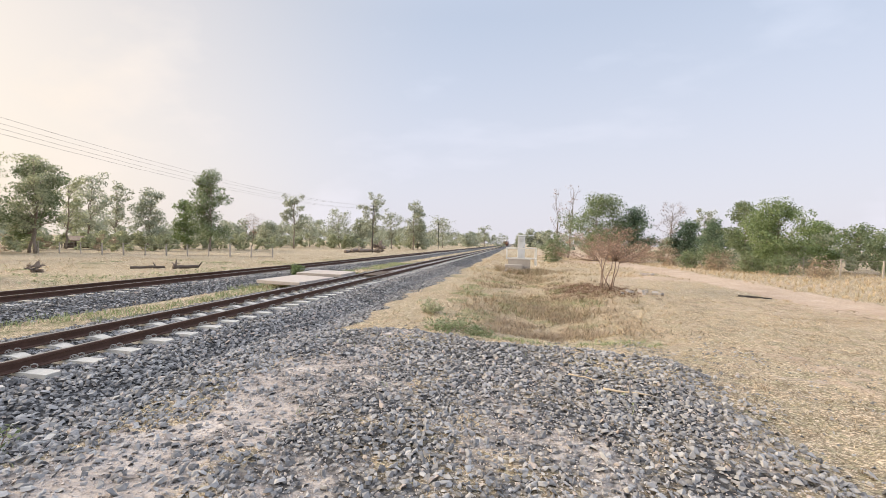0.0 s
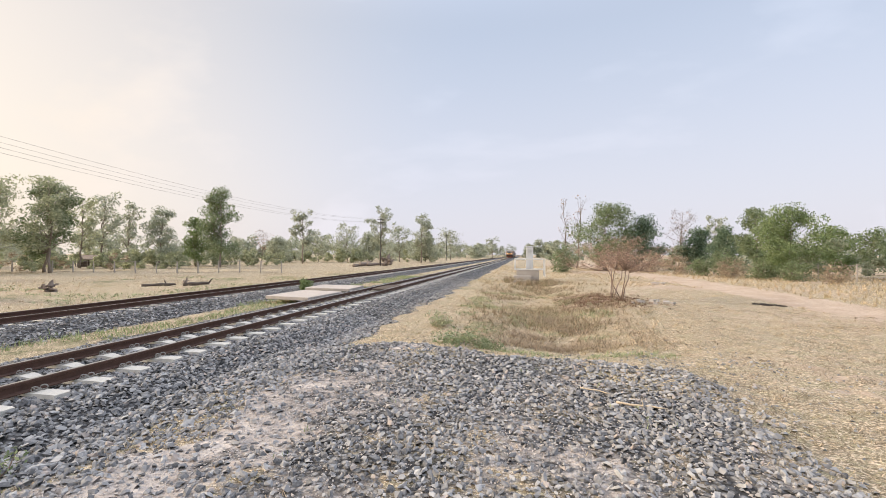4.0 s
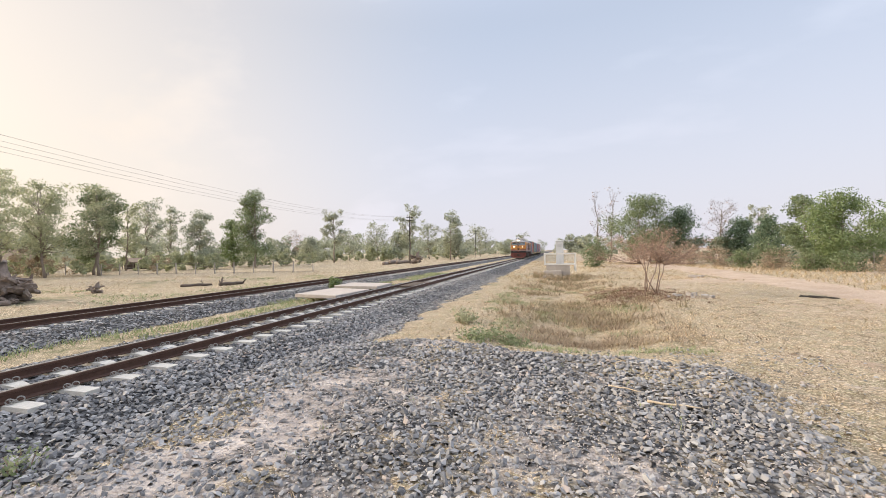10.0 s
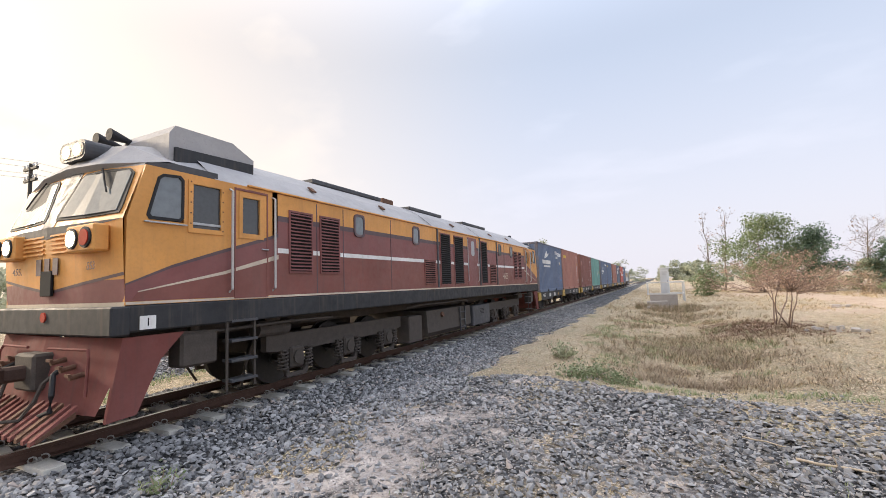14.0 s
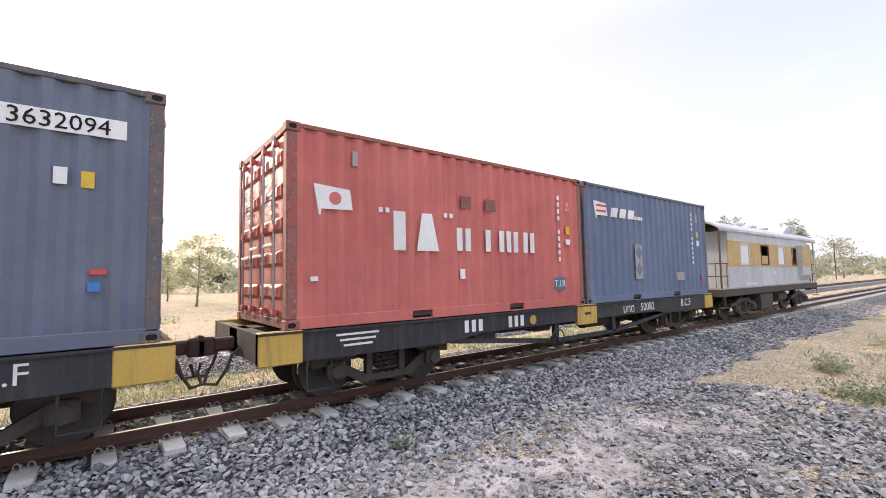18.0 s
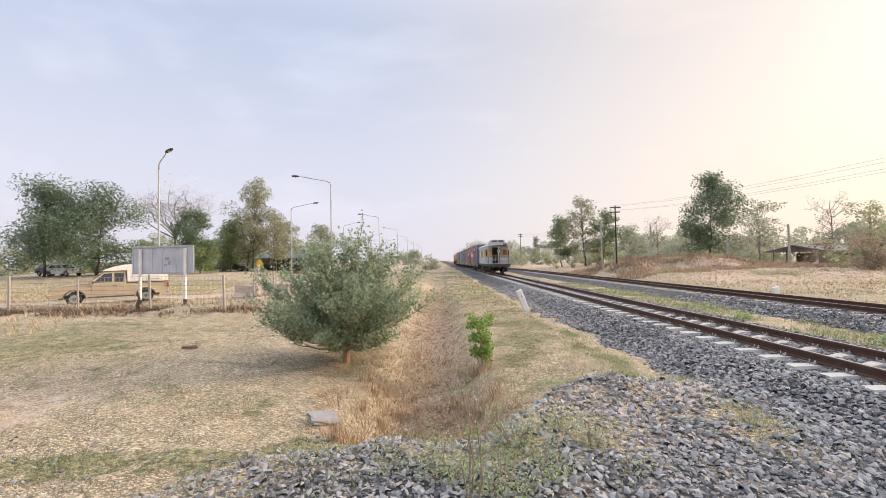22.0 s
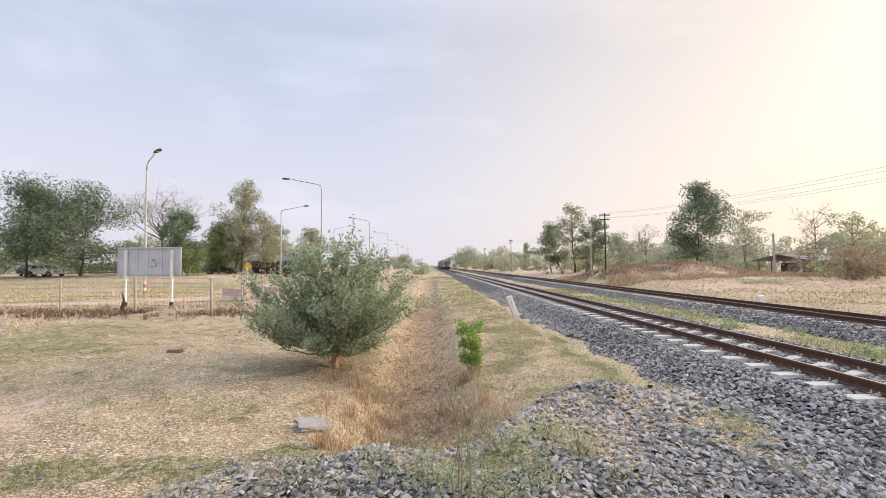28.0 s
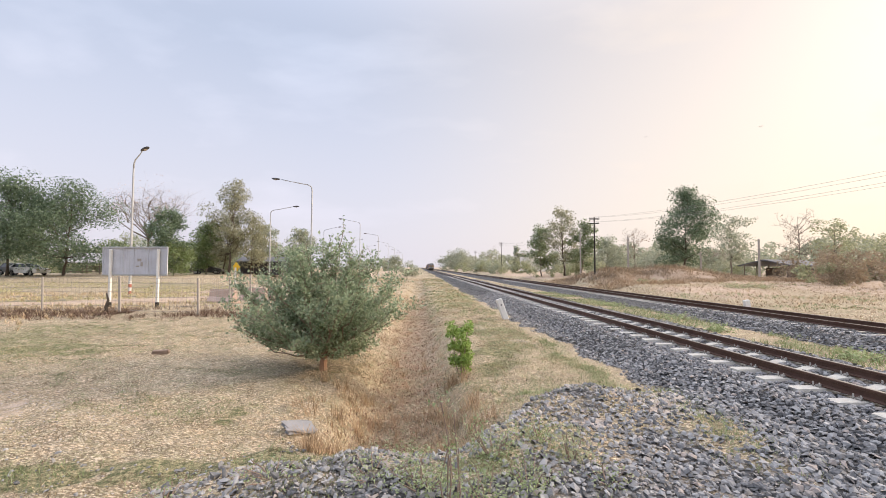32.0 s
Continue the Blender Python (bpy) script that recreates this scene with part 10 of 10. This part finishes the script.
# ---- street lamps ----
def street_lamp(x, y, top, dx, dy, rise, banded=False):
    z = gz(x, y)
    t = thing("street_lamp", "tall galvanised street lamp with bent arm" + (" and red banded foot" if banded else ""), "street lamp", "street lamps along the road", at=pose(x, y, z))
    h = top - z
    part("base_plate", MB().box(0, 0, 0.02, 0.42, 0.42, 0.04, 0.005), M_GALV, t)
    part("pole", MB().cyl((0, 0, 0), (0, 0, h), 0.095, 10, 0.055), M_GALV, t)
    pts = [(0, 0, h - 0.05), (dx * 0.03, dy * 0.03, h + rise * 0.25), (dx * 0.12, dy * 0.12, h + rise * 0.42), (dx * 0.5, dy * 0.5, h + rise * 0.68), (dx * 0.85, dy * 0.85, h + rise * 0.95)]
    part("arm", MB().tube(pts, [0.055, 0.052, 0.048, 0.042, 0.038], 8).mesh("arm", True), M_GALV, t)
    d = Vector((dx, dy, rise * 0.25)).normalized()
    hd = MB()
    side = Vector((-d.y, d.x, 0)).normalized()
    up = d.cross(side) * (-1 if d.cross(side).z < 0 else 1)
    o = Vector((dx, dy, h + rise))
    rows = []
    for f, wd, hh in ((-0.36, 0.05, 0.04), (-0.22, 0.13, 0.08), (0.1, 0.17, 0.10), (0.3, 0.14, 0.07), (0.38, 0.05, 0.03)):
        rows.append([tuple(o + d * f + side * (wd * math.cos(a)) + up * (hh * math.sin(a))) for a in (2 * math.pi * i / 10 for i in range(11))])
    hd.sheet(rows)
    head = part("lamp_head", hd.mesh("lamp_head", True), M_DKGREY, t)
    part("lens", MB().cyl(tuple(o + d * 0.05 - up * 0.075), tuple(o + d * 0.05 - up * 0.115), 0.12, 10, 0.09), M_LENS, head, "clouded lamp lens")
    if banded:
        for k in range(4):
            part("painted_band", MB().cyl((0, 0, 0.06 + 0.24 * k), (0, 0, 0.29 + 0.24 * k), 0.104, 12), M_REDPAINT if k % 2 == 0 else M_RAILWHITE, t, "faded red band" if k % 2 == 0 else "white band")
    return t


street_lamp(20.4, -31.9, 8.66, -0.95, 0.35, 1.28, True)
for x_, y_, top_, dx_, r_ in ((9.95, -40.7, 8.87, 3.3, 0.88), (18.49, -54.9, 8.3, -3.1, 0.85), (10.0, -74.0, 8.85, 3.24, 0.89), (19.1, -88.0, 8.65, -3.1, 1.0), (9.3, -99.5, 8.6, 3.0, 0.7), (9.1, -128.0, 8.3, 2.9, 0.8), (19.0, -122.0, 8.6, -3.0, 0.8), (9.0, -158.0, 8.5, 2.9, 0.8), (8.8, -190.0, 8.6, 2.9, 0.8), (18.9, -156.0, 8.6, -3.0, 0.8), (8.7, -225.0, 8.6, 2.9, 0.8)):
    street_lamp(x_, y_, top_, dx_, 0.0, r_)


# ---- vehicles ----
def car_paint(name, base, dust):
    k = Mat(name, 0.32, 0.25, 0.5)
    c = k.mix(k.ramp(k.noise(2.0, 4), 0.35, 0.7, 0, 0.5), base, dust)
    k.color(c).rough(k.ramp(k.noise(5, 4), 0.3, 0.7, 0.28, 0.5))
    return k.m


M_BEIGE = car_paint("champagne_car_paint", (0.50, 0.40, 0.27), (0.40, 0.31, 0.22))
M_CARWHITE = car_paint("white_car_paint", (0.72, 0.72, 0.71), (0.55, 0.50, 0.44))
M_CARDARK = car_paint("dark_car_paint", (0.06, 0.065, 0.07), (0.16, 0.14, 0.12))
M_CANOPY = painted("white_canopy_shell", (0.74, 0.72, 0.68), (0.45, 0.36, 0.26), 0.3, 0.45)
M_TINT = plain("tinted_car_glass", (0.035, 0.04, 0.042), 0.06, 0.0, 0.05, 2, 0.0, 0.8)
M_RIM = plain("alloy_rim", (0.55, 0.54, 0.52), 0.35, 0.7, 0.1, 12, 0.05)


def vehicle_wheel(parent, x, y, r, width=0.2):
    """A road wheel about its own hub: tyre, rim and spokes."""
    w = part("wheel", MB().cyl((-width * 0.42, 0, 0), (width * 0.42, 0, 0), 0.07, 12), M_DKGREY, parent, at=pose(x, y, r))
    rows = []
    for px_, rr in ((-0.5, 0.62), (-0.5, 0.90), (-0.36, 0.985), (0, 1.0), (0.36, 0.985), (0.5, 0.90), (0.5, 0.62), (0.3, 0.60), (-0.3, 0.60), (-0.5, 0.62)):
        rows.append([(px_ * width, r * rr * math.cos(a), r * rr * math.sin(a)) for a in (2 * math.pi * i / 28 for i in range(29))])
    part("tyre", MB().sheet(rows).mesh("tyre", True), M_RUBBER, w)
    s = 1 if x > 0 else -1
    rim = part("rim", ring([(r * 0.62 * math.cos(a), r * 0.62 * math.sin(a)) for a in (2 * math.pi * i / 28 for i in range(28))], [(r * 0.53 * math.cos(a), r * 0.53 * math.sin(a)) for a in (2 * math.pi * i / 28 for i in range(28))], s * width * 0.2, s * width * 0.44, "x"), M_RIM, w)
    sp = MB().cyl((s * width * 0.25, 0, 0), (s * width * 0.42, 0, 0), r * 0.17, 12).cyl((s * width * 0.05, 0, 0), (s * width * 0.12, 0, 0), r * 0.56, 20)
    for k in range(6):
        a = k * math.pi / 3
        c, q = math.cos(a), math.sin(a)
        sp.add([(s * width * e, r * (f * c - g * q), r * (f * q + g * c)) for e in (0.2, 0.4) for f, g in ((0.1, -0.075), (0.56, -0.055), (0.56, 0.055), (0.1, 0.075))], [(0, 1, 2, 3), (4, 7, 6, 5), (0, 4, 5, 1), (1, 5, 6, 2), (2, 6, 7, 3), (3, 7, 4, 0)])
    part("spokes", sp, M_RIM, w, "six-spoke alloy wheel centre")
    return w


def arch(y, r, n=9):
    return [(y + r * math.cos(a), 0.33 + r * math.sin(a)) for a in (math.pi * i / n for i in range(n + 1))]


def shell(outline, half, taper_from, taper_to, k):
    """A body drawn out across x, drawn in towards its top."""
    m = MB().prism(outline, -half, half, "x")
    out = []
    for x, y, z in m.v:
        f = min(1, max(0, (z - taper_from) / (taper_to - taper_from)))
        g = 1 - 0.06 * max(0, abs(y) - 1.9) / 0.5
        out.append((x * (1 - (1 - k) * f) * g, y, z))
    m.v = out
    return m


def pane(parent, pts, label="dark tinted window"):
    """A window pane a little proud of the body; pts in order."""
    p = [Vector(q) for q in pts]
    n = (p[1] - p[0]).cross(p[2] - p[0]).normalized() * 0.012
    return part("window", MB().add([*p, *[q + n for q in p]], [(0, 3, 2, 1), (4, 5, 6, 7)] + [(i, (i + 1) % 4, 4 + (i + 1) % 4, 4 + i) for i in range(4)]), M_TINT, parent, label)


def pickup():
    t = thing("pickup_truck", "beige extended-cab pickup truck with a white canopy, driving", "pickup truck")
    low = [(2.42, 0.42), (2.46, 0.62), (2.40, 0.80), (2.20, 0.92), (1.15, 1.05), (0.95, 1.08), (-0.62, 1.08), (-0.62, 1.05), (-2.48, 1.05), (-2.50, 0.52), (-1.95, 0.46)]
    low += arch(-1.48, 0.42)[::-1] + [(-1.0, 0.36), (1.0, 0.36)] + arch(1.47, 0.42)[::-1] + [(2.0, 0.40)]
    low = low[:10] + [(-1.93, 0.46)] + arch(-1.48, 0.42)[::-1] + [(-1.0, 0.36), (0.98, 0.36)] + arch(1.47, 0.42)[::-1] + [(1.93, 0.40)]
    part("body", shell(low, 0.85, 0.75, 1.08, 0.93), M_BEIGE, t)
    cab_ = MB()
    b, tp = 0.785, 0.63
    ys0, ys1 = (0.98, -0.62), (0.30, -0.58)
    cab_.add([(-b, ys0[0], 1.07), (b, ys0[0], 1.07), (b, ys0[1], 1.07), (-b, ys0[1], 1.07), (-tp, ys1[0], 1.63), (tp, ys1[0], 1.63), (tp, ys1[1], 1.66), (-tp, ys1[1], 1.66), (-tp * 0.97, -0.1, 1.70), (tp * 0.97, -0.1, 1.70)], [(0, 1, 5, 4), (2, 3, 7, 6), (4, 5, 9, 8), (8, 9, 6, 7), (0, 4, 8, 7, 3), (1, 2, 6, 9, 5)])
    part("cab", cab_, M_BEIGE, t)
    def on_side(s, y, z):
        f = (z - 1.07) / 0.58
        return (s * (b + (tp - b) * f + 0.004), y, z)
    for s in (-1, 1):
        q = [on_side(s, 0.74, 1.12), on_side(s, 0.30, 1.56), on_side(s, -0.02, 1.58), on_side(s, -0.02, 1.12)]
        pane(t, q if s < 0 else q[::-1])
        q = [on_side(s, -0.12, 1.12), on_side(s, -0.12, 1.58), on_side(s, -0.52, 1.58), on_side(s, -0.54, 1.12)]
        pane(t, q if s < 0 else q[::-1])
        d = part("door", MB().box(s * 0.846, 0.26, 0.73, 0.012, 1.10, 0.62, 0.004), M_BEIGE, t)
        part("door_handle", MB().box(s * 0.862, -0.14, 0.93, 0.025, 0.16, 0.035, 0.008), M_DKGREY, d, "dark door handle")
        part("wing_mirror", MB().box(s * 0.90, 0.74, 1.14, 0.18, 0.10, 0.14, 0.03), M_DKGREY, t)
        part("headlamp", MB().box(s * 0.60, 2.40, 0.74, 0.34, 0.08, 0.15, 0.02), M_LENS, t)
        part("tail_lamp", MB().box(s * 0.78, -2.49, 0.88, 0.12, 0.05, 0.26, 0.01), M_REDLENS, t)
        part("sill", MB().box(s * 0.84, 0, 0.385, 0.06, 1.9, 0.07, 0.01), M_DKGREY, t)
        for yy in (1.47, -1.48):
            pts = [(y, z) for y, z in arch(yy, 0.46, 14)]
            inn = [(y, z) for y, z in arch(yy, 0.415, 14)]
            m = MB()
            m.sheet([[(s * 0.845, *p) for p in pts], [(s * 0.875, *p) for p in pts], [(s * 0.875, *p) for p in inn], [(s * 0.845, *p) for p in inn]])
            part("wheel_arch", m, M_DKGREY, t, "dark wheel arch lip")
    pane(t, [(-0.72, 0.945, 1.12), (0.72, 0.945, 1.12), (0.60, 0.37, 1.59), (-0.60, 0.37, 1.59)][::1], "dark tinted windscreen")
    part("bonnet", MB().add([(-0.70, 2.18, 0.935), (0.70, 2.18, 0.935), (0.74, 1.08, 1.085), (-0.74, 1.08, 1.085), (-0.6, 1.7, 1.03), (0.6, 1.7, 1.03)], [(0, 1, 5, 4), (4, 5, 2, 3), (0, 4, 3), (1, 2, 5)]), M_BEIGE, t)
    part("grille", MB().box(0, 2.43, 0.74, 0.78, 0.06, 0.15, 0.02), M_DKGREY, t)
    part("front_bumper", MB().box(0, 2.42, 0.52, 1.66, 0.2, 0.22, 0.05), M_BEIGE, t)
    part("number_plate", MB().box(0, 2.53, 0.52, 0.34, 0.012, 0.11), M_WHITE, t, "blank white number plate")
    part("rear_bumper", MB().box(0, -2.54, 0.50, 1.6, 0.14, 0.14, 0.03), M_GALV, t)
    can = [(0.36, 1.70), (0.30, 1.76), (-0.12, 1.93), (-0.62, 2.03), (-1.6, 2.07), (-2.46, 2.03), (-2.50, 1.07), (-0.68, 1.07), (-0.66, 1.73)]
    cp_ = part("canopy", shell(can, 0.80, 1.2, 2.05, 0.86), M_CANOPY, t, "white moulded cargo canopy")
    for s in (-1, 1):
        part("canopy_trim", MB().box(s * 0.815, -1.58, 1.085, 0.03, 1.84, 0.05, 0.006), M_DKGREY, cp_)
        part("canopy_panel", MB().box(s * 0.792, -1.55, 1.42, 0.02, 1.3, 0.34, 0.006), M_CANOPY, cp_)
    part("underbody", MB().box(0, 0, 0.42, 1.3, 4.2, 0.16), M_GRIME, t)
    part("bed_floor", MB().box(0, -1.5, 0.6, 1.5, 1.7, 0.1), M_DKGREY, t)
    wheels = [vehicle_wheel(t, s * 0.72, y, 0.335) for s in (-1, 1) for y in (1.47, -1.48)]
    return t, wheels


pickup_truck, pickup_wheels = pickup()


def parked_car(label, paint, x, y, rz):
    t = thing("parked_car", label, "car", "parked cars", at=pose(x, y, gz(x, y), 0, 0, rz))
    low = [(2.15, 0.36), (2.18, 0.62), (2.0, 0.80), (1.05, 0.94), (-1.9, 0.98), (-2.15, 0.90), (-2.18, 0.40), (-1.78, 0.34)] + arch(-1.32, 0.38)[::-1] + [(-0.9, 0.3), (0.9, 0.3)] + arch(1.32, 0.38)[::-1] + [(1.75, 0.34)]
    part("body", shell(low, 0.85, 0.7, 1.0, 0.94), paint, t)
    part("cabin", shell([(1.0, 0.92), (0.25, 1.42), (-1.2, 1.46), (-1.95, 0.96)], 0.78, 0.95, 1.46, 0.8), paint, t)
    for s in (-1, 1):
        q = [(s * 0.772, 0.68, 1.0), (s * 0.672, 0.22, 1.36), (s * 0.662, -1.1, 1.39), (s * 0.768, -1.5, 1.02)]
        pane(t, q if s < 0 else q[::-1])
        part("headlamp", MB().box(s * 0.62, 2.08, 0.70, 0.3, 0.14, 0.13, 0.02), M_LENS, t)
        part("tail_lamp", MB().box(s * 0.66, -2.13, 0.80, 0.26, 0.08, 0.14, 0.02), M_REDLENS, t)
    pane(t, [(-0.66, 0.93, 0.98), (0.66, 0.93, 0.98), (0.60, 0.32, 1.39), (-0.60, 0.32, 1.39)], "dark windscreen")
    for s in (-1, 1):
        for yy in (1.32, -1.32):
            vehicle_wheel(t, s * 0.74, yy, 0.31)
    return t


parked_car("white parked hatchback in tree shade", M_CARWHITE, 46.7, -54.6, 78)
parked_car("dark parked car beside the white one", M_CARDARK, 50.2, -57.0, 70)
parked_car("dark parked car under the trees", M_CARDARK, 31.5, -66.5, 100)


# ---- what drives ----
def truck_path():
    """Centre of the truck and its heading, by distance along the lane."""
    d = Vector((0.793, 0.609))
    left = Vector((-0.609, 0.793))
    pts = []
    mid = Vector((16.0, -23.5)) - left * 0.72 - d * 1.47      # at 21.2 s
    for k in range(0, 129):
        t = k * 0.25
        s = 3.4 * (t - 21.2)
        p = mid + d * s
        back = max(0.0, 18.6 - t)                              # earlier it comes up the straight road
        soft = back * back / (back + 1.6)
        p = p + Vector((3.1, -1.9)) * soft * 0.93
        pts.append((t, p))
    return pts


def truck_motion():
    pts = truck_path()
    rows, turn, dist, prev = [], [], 0.0, None
    for i, (t, p) in enumerate(pts):
        a, b = pts[max(0, i - 1)][1], pts[min(len(pts) - 1, i + 1)][1]
        h = b - a
        yaw = math.degrees(math.atan2(-h.x, h.y))
        if prev is not None:
            dist += (p - prev).length
        prev = p
        rows.append((t, pose(p.x, p.y, gz(p.x, p.y) + 0.0, 0, 0, yaw)))
        turn.append((t, dist))
    walk(pickup_truck, rows)
    for w in pickup_wheels:
        base = w.matrix_basis.translation.copy()
        out, (t0, d0) = [], turn[0]
        for (ta, da), (tb, db) in zip(turn, turn[1:]):
            n = max(1, math.ceil((db - da) / 0.335 / radians(50)))
            out += [(ta + (tb - ta) * k / n, pose(base.x, base.y, base.z, -math.degrees((da + (db - da) * k / n) / 0.335), 0, 0)) for k in range(n)]
        out.append((turn[-1][0], pose(base.x, base.y, base.z, -math.degrees(turn[-1][1] / 0.335), 0, 0)))
        walk(w, out)


# ---- two birds that fly over and away down the line ----
M_BIRD = plain("dark_feathers", (0.075, 0.065, 0.06), 0.8, 0, 0.3, 30, 0.2)


def flying_bird(k):
    b = thing("bird", "small dark bird in flight with spread wings", "bird", "birds in flight")
    m = MB()
    m.tube([(0, 0.13, 0.005), (0, 0.10, 0.006), (0, 0.05, 0), (0, -0.02, -0.004), (0, -0.08, 0)], [0.006, 0.021, 0.032, 0.030, 0.012], 8)
    part("body", m, M_BIRD, b)
    part("tail", MB().add([(-0.012, -0.06, 0.004), (0.012, -0.06, 0.004), (0.032, -0.16, 0.0), (-0.032, -0.16, 0.0), (-0.012, -0.06, -0.002), (0.012, -0.06, -0.002), (0.032, -0.16, -0.003), (-0.032, -0.16, -0.003)], [(0, 3, 2, 1), (4, 5, 6, 7), (0, 1, 5, 4), (1, 2, 6, 5), (2, 3, 7, 6), (3, 0, 4, 7)]), M_BIRD, b)
    wings = []
    for s in (-1, 1):
        top = [(0, 0.06, 0.004), (s * 0.09, 0.075, 0.006), (s * 0.20, 0.0, 0.002), (s * 0.10, -0.02, 0.003), (0, -0.03, 0.003)]
        w = part("wing", MB().add(top + [(x, y, z - 0.005) for x, y, z in top], [(0, 1, 2, 3, 4), (9, 8, 7, 6, 5)] + [(i, 5 + i, 5 + (i + 1) % 5, (i + 1) % 5) for i in range(5)]), M_BIRD, b, at=pose(s * 0.02, 0.02, 0.008, 0, -s * 20, 0))
        wings.append((w, s))
    for ob in b.children:
        ob.data.transform(Matrix.Scale(k, 4))
    return b, wings


BIRDS = [(flying_bird(0.65), ((0, 59, 545, 30), (30.0, -14.6, 0.6, 9), (30.6, -16.0, -10.3, 9.4), (31.0, -17.1, -17.6, 10.2), (31.4, -18.4, -24.8, 11.4), (31.8, -19.2, -31.8, 12.5), (32.0, -19.3, -35.5, 12.7)), 0),
         (flying_bird(0.95), ((0, 175, 440, 32), (30.0, -23.9, -15.5, 15.2), (30.8, -29.3, -26.5, 15.9), (31.2, -32.7, -31.6, 16.8), (31.6, -35.2, -37.7, 17.3), (32.0, -37.1, -44.6, 16.9)), 1)]


def bird_motion():
    for (bird, wings), path, shift in BIRDS:
        walk(bird, [(t, pose(x, y, z, 4, 0, 172 if shift == 0 else 158)) for t, x, y, z in path])
        for w, s in wings:
            beats = [(0, 15)] + [(30.0 + 0.1 * k, (38, -8, 15)[(k + shift) % 3]) for k in range(21)]
            walk(w, [(t, pose(s * 0.02, 0.02, 0.008, 0, -s * a, 0)) for t, a in beats])


motions()
